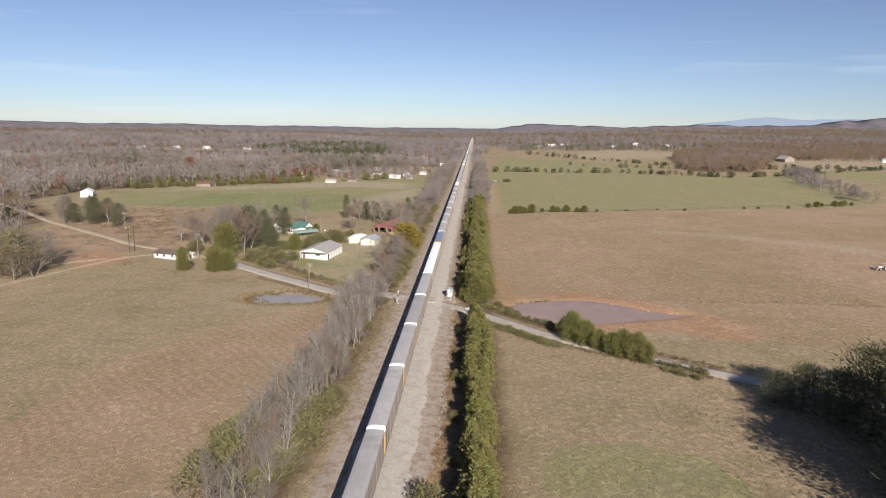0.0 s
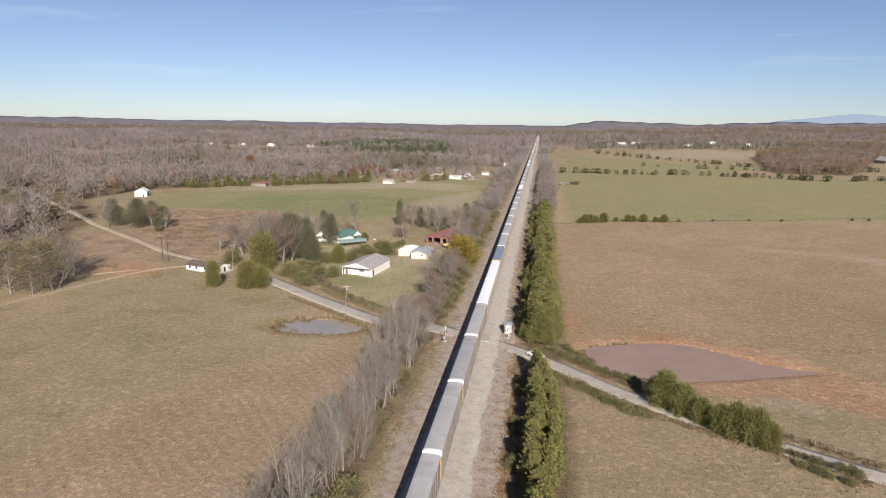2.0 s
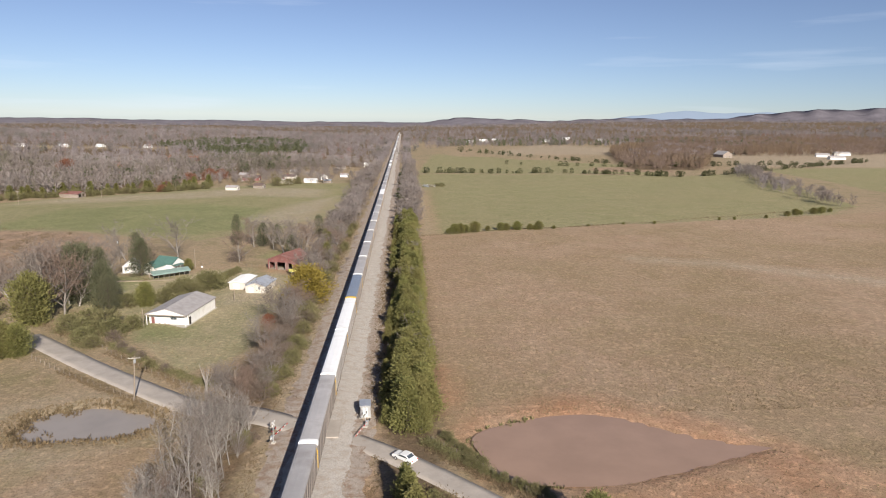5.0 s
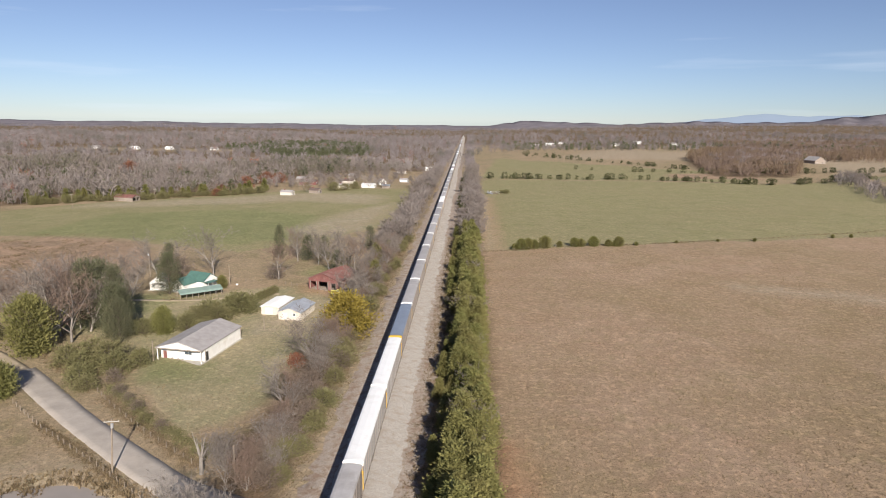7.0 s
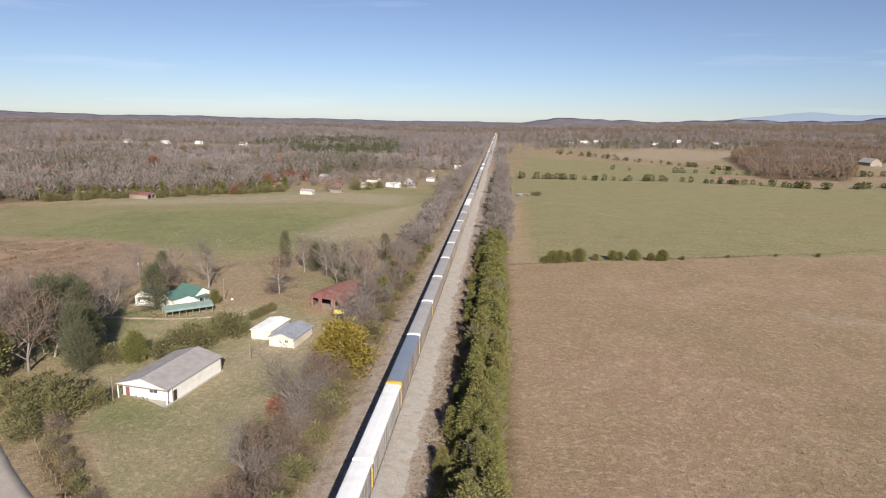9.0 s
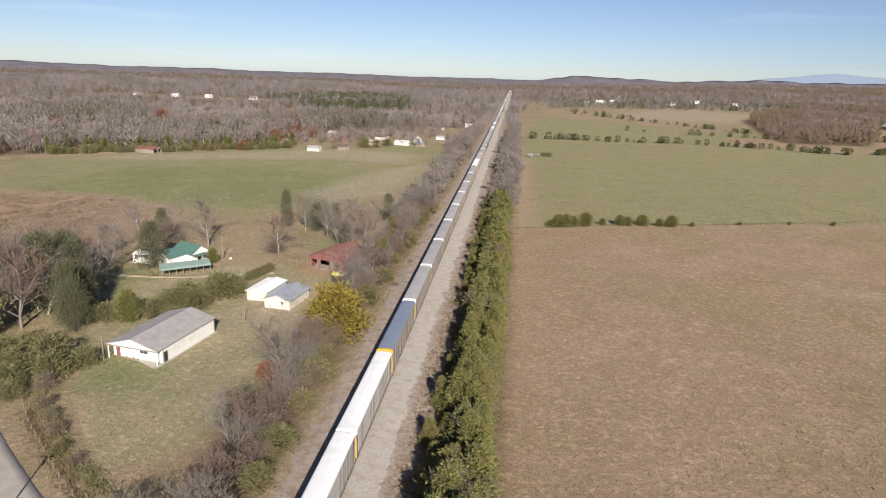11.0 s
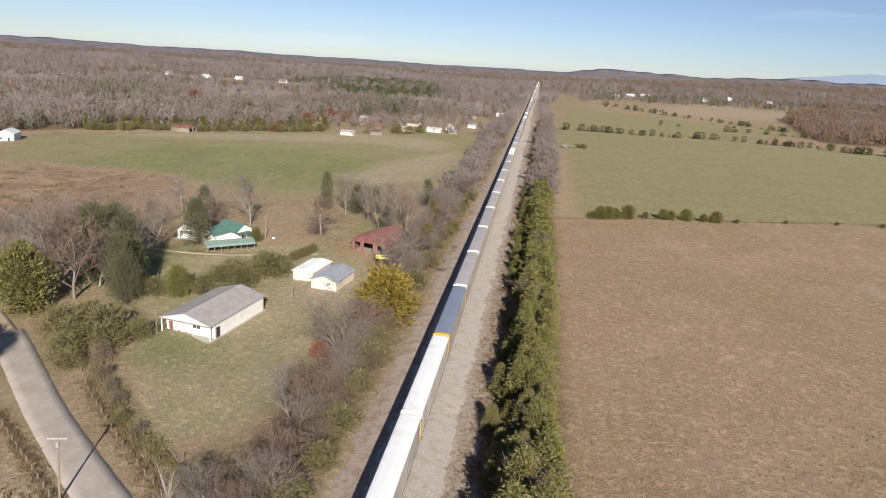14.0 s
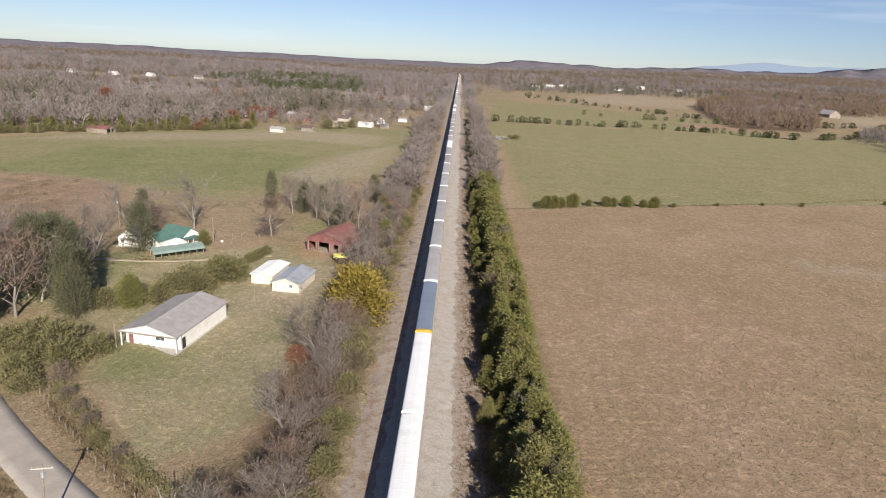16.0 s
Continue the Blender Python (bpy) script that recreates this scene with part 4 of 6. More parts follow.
def U(a, b):
    return plant_rng.uniform(a, b)


# cedars east of the line, crowding into one row, broken by the road
G = "cedar row beside the railway"
y = 62.0
while y < 440:
    if not 176 < y < 197:
        if y < 180:
            plant("cedar", U(15.5, 17.5), y, U(5.5, 8.0), U(0.95, 1.25), G)
            if U(0, 1) < 0.7:
                plant("cedar", U(17.5, 19.8), y + U(-1, 1), U(4.5, 7.5), U(0.95, 1.25), G)
            if U(0, 1) < 0.3:
                plant("shrub", U(12.5, 14.2), y + 1, U(1.2, 2.6), 1.0, "shrubs along the railway")
            y += U(2.0, 3.0)
        else:
            big = 1.12 if y < 232 else 1.0
            fine = "finecedar" if y < 290 else "cedar"
            plant(fine, U(15.5, 18.5), y, U(6.5, 10.0) * big, U(1.05, 1.4), G)
            plant(fine, U(18.2, 20.6), y + U(-1.5, 1.5), U(6.0, 9.5) * big, U(1.05, 1.4), G)
            if U(0, 1) < 0.54:
                plant(fine, U(11.5, 14.5), y + U(-1, 1), U(2.5, 6.0), U(1.0, 1.3), G)
            if U(0, 1) < 0.22:
                plant("bare", U(15, 21), y, U(6, 9), 1.1, "bare trees among the cedars")
            y += U(2.6, 4.0)
    else:
        y += 3
for x, yy, s in ((18.5, 229, 8.5), (17, 236, 7.5), (16, 306, 8), (19, 342, 9)):
    plant("bare", x, yy, s, 1.2, "bare trees among the cedars")
plant("shrub", 9.8, 85, 4.0, 1.0, "shrubs along the railway")
# bare trees and brush west of the line
G = "bare trees beside the railway"
ROAD_W = [(-110, 286), (-70, 254), (-46, 234), (-32, 224), (-14, 212), (-6, 207), (-6, 196), (-18, 203), (-34, 214), (-50, 226), (-70, 243), (-110, 275)]


def off_road(x, y):
    return float(sdf(np.array([x]), np.array([y]), ROAD_W)[0]) < -0.5


def west(kind, x, y, s, w, group):
    if off_road(x, y):
        plant(kind, x, y, s, w, group)


YOUNG, LOW = "young trees beside the railway", "shrubs along the railway"
y = 62.0
while y < 206:
    # tall slim trees over sparse brush
    for k in range(4 if y > 118 else 2):
        west("upright", U(-26 if y < 118 or y > 175 else -23, -13.5), y + U(-2, 2), U(7.5, 12.5), U(0.9, 1.25), G)
    if U(0, 1) < 0.45:
        west("bare", U(-24, -15), y + U(-2, 2), U(8, 11), U(0.7, 0.9), G)
    west("brush", U(-23, -13), y + U(-2, 2), U(2.5, 4.5), U(0.9, 1.2), YOUNG)
    west("thicket", U(-24, -12), y + U(-2, 2), U(1.6, 3.2), U(0.9, 1.2), LOW)
    if U(0, 1) < 0.4:
        west("shrub", U(-24, -12), y + U(-2, 2), U(1.5, 3.2), 1.1, LOW)
    y += U(3.2, 4.4)
for x, yy, s in ((-17, 199, 11), (-20, 201, 12), (-24, 204, 11.5), (-27, 206, 11), (-22, 198, 12), (-15, 196, 11), (-29, 207.5, 10), (-14, 192, 10.5), (-25, 200, 11), (-19, 196, 11.5), (-30, 204, 9), (-13.5, 200, 7)):
    plant("upright", x, yy, s, 1.15, G)
for x, yy, s in ((-23, 219.5, 7), (-18, 216, 6.5), (-25, 224, 7.5), (-20, 221, 7)):
    plant("brush", x, yy, s, 1.1, YOUNG)
while y < 440:
    # dark thickets with single rounder trees among them
    far = y > 330
    west("thicket", U(-24, -15) if y > 290 else U(-20, -14), y + U(-2, 2), U(3.0, 5.5), U(0.9, 1.2), LOW)
    west("thicket", U(-20, -12.5), y + U(-2, 2), U(2.0, 4.0), U(0.9, 1.2), LOW)
    if U(0, 1) < 0.62 or far:
        west("bare", U(-22, -14), y + U(-2, 2), U(7.5, 11.5), U(0.95, 1.25), G)
    if U(0, 1) < 0.5 or far:
        west("brush", U(-24, -14) if y > 290 else U(-20, -14), y + U(-2, 2), U(4.5, 7.5), U(0.9, 1.2), YOUNG)
    if U(0, 1) < 0.55:
        west("shrub", U(-15, -11), y + U(-2, 2), U(1.8, 3.6), 1.1, LOW)
    if far and U(0, 1) < 0.16:
        west("cedar", U(-22, -14), y, U(6, 9), 1.2, "cedars among the bare trees")
    y += U(3.8, 5.0)
for x, yy, s in ((-24, 97, 6.5), (-27, 103, 6), (-29, 96, 5.5), (-28, 108, 5.5), (-16, 113, 5), (-13, 116, 4), (-23, 104, 6), (-21, 94, 6), (-15, 94, 4.5), (-13.5, 103, 4.5), (-25, 112, 4.5), (-17, 100, 4.5), (-15, 108, 4), (-26, 95, 4), (-19, 88, 5), (-12.5, 122, 3.5), (-27, 116, 4.2), (-12, 245, 3.6), (-13, 268, 4.5), (-14, 276, 4), (-13, 312, 4.5), (-13.5, 330, 4)):
    plant("shrub", x, yy, s, 1.2, "olive shrubs under the bare trees")
plant("gold", -16, 292, 11.5, 1.2)
plant("gold", -18, 299, 8.5, 1.1)
plant("rustbush", -22, 306, 5, 1.0)
plant("rustbush", -25, 272, 3.6, 1.0)
plant("bare", -20, 271, 12.5, 1.25, G)
plant("bare", -20, 245, 11, 1.0, G)

# trees round the yards and along the west road
for k, x, y, s, w in (("bigcedar", -105, 251, 9.0, 0.8), ("bigcedar", -91.5, 252, 9.5, 1.15), ("bigcedar", -87, 253, 8.0, 1.0), ("bigcedar", -98, 280, 15, 0.9), ("pine", -94, 300, 18, 1.0), ("bare", -98, 287, 17, 1.1), ("bare", -93, 289, 17, 1.1), ("bare", -99, 294, 16, 1.1), ("pine", -82, 292, 14, 1.0), ("pine", -79, 289, 11, 1.0),
                      ("bare", -112, 296, 14, 1.1), ("bare", -118, 303, 13, 1.1), ("bare", -124, 306, 11, 1.1), ("bare", -97, 300, 14, 1.0), ("pine", -96, 310, 16, 1.0),
                      ("pine", -88, 303, 16, 0.9), ("bare", -88, 309, 12, 1.0), ("pine", -84, 300, 11, 1.0), ("bare", -103, 318, 13, 1.0), ("pine", -102, 322, 12, 1.0),
                      ("pine", -88.5, 339, 13, 1.15), ("bare", -110, 333, 12, 1.0), ("bare", -84, 367, 14, 1.15), ("bare", -101, 369, 11, 1.1), ("bare", -106, 366, 12, 1.1), ("thicket", -98, 366, 7, 1.3), ("pine", -103, 371, 10, 1.0), ("bigcedar", -73.5, 349, 4.5, 1.0), ("bare", -56, 362, 11, 1.5), ("thicket", -58, 363, 4, 1.5),
                      ("pine", -66, 398, 13, 0.7), ("bare", -57, 394, 11, 1.0), ("pine", -53, 396, 10, 1.0), ("bare", -47, 390, 11, 1.0), ("bare", -40, 394, 10, 1.0), ("bare", -34, 391, 11, 1.0),
                      ("pine", -35, 372, 9, 1.0), ("bare", -29, 376, 11, 1.0), ("bare", -31, 364, 10, 1.0), ("pine", -29, 420, 10, 1.0), ("pine", -47, 402, 9, 1.0),
                      ("shrub", -77, 297, 4.0, 1.2), ("shrub", -73, 301, 4.5, 1.1), ("shrub", -66, 302, 4.5, 1.1), ("shrub", -83, 294, 4, 1.0),
                      ("shrub", -79, 276, 5, 1.2), ("shrub", -73, 273, 5.5, 1.2), ("shrub", -69, 268, 4.5, 1.2), ("shrub", -84, 273, 4.5, 1.1), ("shrub", -78, 269, 4.5, 1.1), ("shrub", -65, 273, 4, 1.0),
                      ("thicket", -66, 262, 3.0, 1.1), ("thicket", -61, 255.5, 2.3, 1.0), ("thicket", -57, 252, 2.0, 1.0), ("thicket", -53, 248, 2.2, 1.1), ("shrub", -49, 243, 1.7, 1.1), ("thicket", -44, 240, 1.9, 1.1), 
                      ("shrub", -56.4, 320, 6.0, 1.25), ("shrub", -58.5, 321, 5.0, 1.2), ("shrub", -54.5, 322, 4.6, 1.2), ("shrub", -63, 312, 5.6, 1.3), ("shrub", -60, 311, 4.6, 1.2), ("shrub", -66, 309, 4.4, 1.2), ("shrub", -55.0, 334, 2.3, 1.1), ("shrub", -54.3, 336.5, 2.3, 1.1), ("shrub", -53.6, 339, 2.3, 1.1), ("shrub", -53, 341.5, 2.2, 1.1), ("shrub", -52.3, 344, 2.2, 1.1), ("bigcedar", -71, 298, 7.5, 0.9), ("bare", -134, 312, 10, 1.1), ("bare", -108, 304, 14, 1.2), ("bare", -100, 305, 15, 1.2), ("bare", -93, 298, 13, 1.2), ("bare", -114, 310, 12, 1.2), ("bare", -106, 327, 12, 1.2), ("bare", -98, 330, 12, 1.1),
                      ("bare", -116, 322, 12, 1.2), ("bare", -122, 335, 11, 1.2), ("bare", -112, 345, 11, 1.2), 
                      ("bare", -40, 380, 11, 1.2), ("bare", -60, 402, 10, 1.2), ("bare", -52, 410, 10, 1.2), ("bare", -40, 412, 10, 1.2), ("bare", -33, 404, 11, 1.2), ("shrub", -96, 318, 4, 1.3), ("shrub", -110, 318, 4, 1.3),
                      ("shrub", -60, 300, 3.5, 1.2), ("shrub", -74, 262, 4, 1.2), ("shrub", -70, 258, 3, 1.3), ("bare", -130, 318, 10, 1.2), ("shrub", -117, 290, 5, 1.2)):
    plant(k, x, y, s * (1.28 if k == "bare" else 1.2 if k == "pine" else 1.08), w * (1.1 if k == "bare" else 0.8 if k == "pine" else 1.0), "trees and shrubs round the yards")
for x, y, s in ((-230, 366, 13), (-222, 362, 10), (-212, 366, 11), (-205, 368, 12), (-197, 366, 10), (-192, 358, 9), (-218, 374, 12), (-236, 376, 12), (-226, 358, 13), (-208, 358, 14), (-201, 361, 11)):
    plant("bare" if s % 2 else "pine", x, y, s * 1.2, 1.05, "clump beside the road")
plant("pine", -190, 349, 8, 0.9)
for x, y, s in ((-164, 236, 19), (-172, 230, 18), (-215, 232, 14), (-161, 228, 14), (-193, 218, 15), (-170, 241, 17)):
    plant("oak", x, y, s, 1.15, "oaks at the edge of the woods")
for x, y, s in ((-159, 238, 12), (-163, 246, 16), (-171, 247, 17), (-157, 233, 11), (-176, 224, 15), (-184, 219, 14), (-168, 226, 14), (-168, 260, 12), (-190, 240, 15), (-198, 236, 14), (-206, 229, 14), (-212, 222, 13), (-186, 250, 15), (-176, 262, 13), (-222, 218, 14), (-196, 247, 15)):
    plant("bare", x, y, s, 1.2, "bare trees at the edge of the woods")

shade = rng(77)
for i in range(22):
    plant("bare", shade.uniform(-300, -196), shade.uniform(212, 262), shade.uniform(12, 16), 1.2, "bare trees at the edge of the woods")
for x, y, s in ((-232, 214, 17), (-200, 213, 15), (-262, 236, 15)):
    plant("oak", x, y, s, 1.0, "oaks at the edge of the woods")

# cedars by the east road and the tall trees that shade it
for x, y, s, w in ((43, 165, 8.0, 0.95), (46, 161.5, 6.8, 0.95), (49, 158, 5.4, 0.95), (51.5, 155, 5.6, 0.95), (54, 153, 7, 0.95), (57, 151, 7, 0.95), (59, 149, 5.2, 0.9), (41, 168, 5.0, 0.8)):
    plant("bigcedar", x, y, s, w, "cedars beside the road", "dense dark green cedar beside a country road")
for x, y, s in ((92.5, 115, 18), (84, 124, 10), (80, 127, 7), (89, 119, 11), (90, 92, 21), (94, 98, 21), (86, 80, 22), (98, 108, 20), (93, 86, 22), (92, 88, 18), (97, 80, 17), (102, 93, 16), (104, 74, 17), (89, 74, 14), (108, 84, 17), (101, 103, 14), (110, 118, 16), (118, 100, 17)):
    plant("pine", x, y, s, 1.5, "tall pines beside the road")
for x, y, s in ((215, 262, 15), (222, 252, 14), (212, 250, 12)):
    plant("oak", x, y, s, 1.1, "oaks in the pasture")
for a, b, n in (((27, 187), (41, 174), 10), ((21, 177), (36, 161), 9), ((58, 150), (72, 141), 12), ((23, 197), (30, 186), 9), ((62, 143), (70, 138), 6)):
    for i in range(n):
        t = (i + U(-0.4, 0.4)) / n
        plant("shrub", a[0] + (b[0] - a[0]) * t + U(-0.5, 0.5), a[1] + (b[1] - a[1]) * t + U(-0.5, 0.5), U(0.8, 1.8), 1.0, "brush along the road")
# field cedars along the fence between the brown and the green field
for x, y, s in ((39, 411, 3), (42, 411, 5.5), (45, 412, 5.5), (48, 413, 4.5), (53, 414, 6), (60, 416, 3), (67, 417, 4.5), (70, 417, 4), (76, 418, 5), (83, 419, 3.5), (86, 419, 3), (88, 420, 5), (97, 423, 2),
                (118, 430, 1.6), (140, 436, 1.5), (160, 441, 2), (205, 454, 2), (216, 457, 2), (240, 464, 2.2), (257, 470, 3.5), (265, 474, 4.5), (270, 477, 3), (282, 482, 4.5), (288, 485, 4), (292, 488, 4.5), (300, 492, 3)):
    plant("bigcedar", x, y, s * 0.92, 1.35, "small cedars along the fence line", "small round cedar on a fence line between fields")


# ---- woods: too many to count ----
def templates(kind, n, seed, fine=48, k=1.1):
    out = []
    for i in range(n):
        r = rng(seed + i)
        if kind == "bare":
            tv, tf = blades(np.array([[0, 0, 0.0]] * 2) + r.normal(0, 0.1, (2, 3)), np.array([[0.03, 0, 1.0], [-0.05, 0.06, 1.0]]), [9.5, 8.5], [0.45 * k ** 0.5, 0.35 * k ** 0.5], r)
            m = fine
            a, t = r.uniform(0, 6.28, m), r.uniform(0.12, 0.95, m)
            rad = 3.0 * np.sqrt(np.clip(1 - (1.7 * (t - 0.5)) ** 2, 0.05, 1)) * r.uniform(0.2, 1, m)
            P = np.stack([rad * np.cos(a), rad * np.sin(a), 9.0 * t], -1)
            D = np.stack([np.cos(a) * 0.6, np.sin(a) * 0.6, np.full(m, 1.1)], -1) + r.normal(0, 0.45, (m, 3))
            v, f = blades(P, D, r.uniform(1.4, 2.9, m), k * r.uniform(0.3, 0.62, m), r)
        elif kind == "bush":
            tv, tf = np.zeros((0, 3)), np.zeros((0, 3), int)
            m = 130
            a, t = r.uniform(0, 6.28, m), r.uniform(0.02, 0.9, m)
            rad = 2.9 * np.sqrt(np.clip(1 - (1.9 * (t - 0.42)) ** 2, 0.05, 1)) * r.uniform(0.05, 1, m) ** 0.6
            P = np.stack([rad * np.cos(a), rad * np.sin(a), 6.5 * t], -1)
            D = np.stack([np.cos(a), np.sin(a), np.full(m, 0.7)], -1) + r.normal(0, 0.6, (m, 3))
            v, f = blades(P, D, r.uniform(0.7, 1.3, m), r.uniform(0.6, 1.1, m), r)
        else:
            tv, tf = np.zeros((0, 3)), np.zeros((0, 3), int)
            m = 44
            a, t = r.uniform(0, 6.28, m), r.uniform(0.03, 0.97, m)
            rad = 2.3 * (1 - t) ** 0.7 * r.uniform(0.4, 1, m)
            P = np.stack([rad * np.cos(a), rad * np.sin(a), 10 * t], -1)
            D = np.stack([np.cos(a), np.sin(a), np.full(m, 0.6)], -1) + r.normal(0, 0.3, (m, 3))
            v, f = blades(P, D, r.uniform(1.4, 2.6, m), r.uniform(0.9, 1.6, m), r)
        out.append((np.concatenate([tv, v]), np.concatenate([tf, f + len(tv)])))
    return out


def scatter(name, pos, scale, tint, temps, material, label, seed):
    r = rng(seed)
    patch = 0.5 + 0.25 * np.sin(pos[:, 0] * 0.021 + 1.1 * np.sin(pos[:, 1] * 0.013)) + 0.25 * np.sin(pos[:, 1] * 0.017 + 1.3 * np.sin(pos[:, 0] * 0.019 + 2))
    tint = np.where(tint > 0.95, tint, np.clip(0.5 * tint + 0.55 * patch, 0, 0.95))
    scale = scale * (0.8 + 0.35 * patch)
    V, F, T, o = [], [], [], 0
    which = r.randint(len(temps), size=len(pos))
    for k, (tv, tf) in enumerate(temps):
        p, s, tt = pos[which == k], scale[which == k], tint[which == k]
        if not len(p):
            continue
        a = r.uniform(0, 6.28, len(p))
        c, sn = np.cos(a), np.sin(a)
        wide = s * r.uniform(0.85, 1.3, len(p))
        x = (tv[None, :, 0] * c[:, None] - tv[None, :, 1] * sn[:, None]) * wide[:, None] + p[:, 0:1]
        y = (tv[None, :, 0] * sn[:, None] + tv[None, :, 1] * c[:, None]) * wide[:, None] + p[:, 1:2]
        z = tv[None, :, 2] * s[:, None] + land(p[:, 0], p[:, 1])[:, None]
        V.append(np.stack([x, y, z], -1).reshape(-1, 3))
        F.append((tf[None] + len(tv) * np.arange(len(p))[:, None, None] + o).reshape(-1, 3))
        T.append(np.repeat(tt, len(tv)))
        o += len(tv) * len(p)
    me = fast_mesh(name, np.concatenate(V), np.concatenate(F), material, np.concatenate(T))
    tagged(part(name, me, material), label, "woods", kind="stuff")


def sites(n, x0, x1, y0, y1, seed, inside, outside=(), fan=True):
    r = rng(seed)
    x, y = r.uniform(x0, x1, n), r.uniform(y0, y1, n)
    ok = np.zeros(n, bool)
    for p in inside:
        ok |= sdf(x, y, p) > 0
    for p in outside:
        ok &= sdf(x, y, p) < -4
    if fan:
        ok &= (x > -1.25 * (y + 60)) & (x < 0.95 * (y + 40))
    return np.stack([x[ok], y[ok]], -1), r


BARE, EVER = templates("bare", 6, 300), templates("ever", 4, 400)
road_gap = [(-430, 512), (-330, 432), (-240, 358), (-236, 372), (-322, 448), (-424, 530)]


def grown_templates(n, seed):
    """Bare trees for the nearer woods: every limb and shoot one tapering blade."""
    out = []
    for i in range(n):
        segs, tips, r = grow(seed + i, 10.0, 0.8, kids=(6, 4, 3))
        P0, P1 = np.array([s[0] for s in segs]), np.array([s[1] for s in segs])
        R = np.array([s[2] for s in segs])
        k = R > 0.045
        v1, f1 = blades(P0[k], P1[k] - P0[k], np.linalg.norm(P1[k] - P0[k], axis=1) * 1.25, R[k] * 2.2 + 0.03, r)
        T, D = np.array([t for t, _ in tips]), np.array([d for _, d in tips])
        sel = r.permutation(len(T))[:190]
        v2, f2 = blades(T[sel] - D[sel] * 0.6, D[sel] + r.normal(0, 0.5, (len(sel), 3)) + np.array([0, 0, 0.2]), r.uniform(1.0, 2.2, len(sel)), r.uniform(0.14, 0.3, len(sel)), r)
        out.append((np.concatenate([v1, v2]), np.concatenate([f1, f2 + len(v1)])))
    return out


FINE = grown_templates(6, 330)



def lines(rows, seed):
    """Trees along straight lines: rows of (x0, y0, x1, y1, count, spread)."""
    r = rng(seed)
    out = []
    for x0, ya, x1, yb, n, w in rows:
        t = r.uniform(0, 1, n)
        out.append(np.stack([x0 + (x1 - x0) * t + r.normal(0, w, n), ya + (yb - ya) * t + r.normal(0, w, n)], -1))
    return np.concatenate(out), r


P, r = lines([(17, 430, 19, 860, 150, 2.2), (22, 430, 24, 900, 120, 2.0), (-15, 425, -14, 860, 150, 2.4), (-23, 425, -24, 860, 120, 2.6), (318, 510, 408, 800, 70, 5)], 41)
scatter("railway_trees", P, r.uniform(0.65, 1.1, len(P)), r.uniform(0, 0.7, len(P)), FINE, M_WOODS, "bare trees lining the railway farther on", 42)
P, r = lines([(15.5, 425, 16, 760, 130, 1.2), (19, 880, 22, 1400, 40, 2.5), (-24, 430, -23, 880, 22, 3.0), (112, 1190, 300, 910, 50, 3.0), (330, 880, 600, 935, 40, 3), (34, 767, 180, 774, 30, 0.6), (180, 774, 320, 742, 34, 0.6), (325, 745, 420, 800, 16, 2), (120, 905, 330, 860, 16, 1.5), (410, 800, 700, 1000, 60, 4),
                (345, 1085, 640, 1180, 40, 4), (100, 1245, 190, 1140, 14, 3)], 43)
scatter("hedgerow_cedars", P, r.uniform(0.4, 1.15, len(P)), r.uniform(0, 1, len(P)), templates("bush", 4, 450), M_HEDGE, "dark cedars along far hedgerows and the railway", 44)
P, r = lines([(18, 860, 22, 2250, 300, 3.5), (-15, 860, -18, 2250, 300, 3.5), (330, 600, 400, 800, 40, 6)], 45)
scatter("railway_trees", P, r.uniform(0.7, 1.2, len(P)), r.uniform(0, 0.8, len(P)), BARE, M_FARWOODS, "bare trees lining the railway in the distance", 46)
P, r = sites(1180, -460, -25, 190, 640, 10, ZONES["woodland"][:1], CLEARINGS + [road_gap])
scatter("woods", P, r.uniform(1.1, 1.9, len(P)), r.uniform(0, 1, len(P)), FINE, M_WOODS, "grey-brown leafless woodland with pale trunks", 9)
P, r = sites(3200, -760, -25, 560, 1000, 11, ZONES["woodland"][:1], CLEARINGS + [road_gap])
scatter("woods", P, r.uniform(0.9, 1.65, len(P)), r.uniform(0, 1, len(P)), BARE, M_WOODS, "grey-brown leafless woodland with a few rust crowns", 12)
for x, y, s in ((-236, 262, 15), (-250, 285, 14), (-282, 330, 15), (-262, 318, 13), (-300, 372, 15), (-330, 400, 14), (-288, 405, 13), (-350, 350, 15)):
    plant("oak" if s % 2 else "pine", x, y, s, 1.1, "leafy trees in the near woods")
P, r = sites(1900, -700, -25, 190, 1000, 13, ZONES["woodland"][:1], CLEARINGS + [road_gap])
scatter("evergreens", P, r.uniform(0.5, 1.1, len(P)), r.uniform(0, 1, len(P)), EVER, M_PINEWOODS, "dark evergreens scattered through bare woodland", 14)
P, r = sites(9500, -2200, -20, 900, 2300, 15, [[(-3000, 900), (-20, 900), (-20, 2400), (-3000, 2400)]], CLEARINGS)
scatter("far_woods", P, r.uniform(0.9, 1.6, len(P)), r.uniform(0, 1, len(P)) ** 1.1, BARE, M_FARWOODS, "leafless woodland far beyond the fields", 16)
P, r = sites(1900, -480, -150, 1050, 1650, 17, [[(-260, 1060), (-150, 1200), (-200, 1500), (-420, 1640), (-480, 1400), (-330, 1230)]])
scatter("pine_plantation", P, r.uniform(0.9, 1.3, len(P)), r.uniform(0, 1, len(P)), EVER, M_PINEWOODS, "dark green pine plantation in the woods", 18)
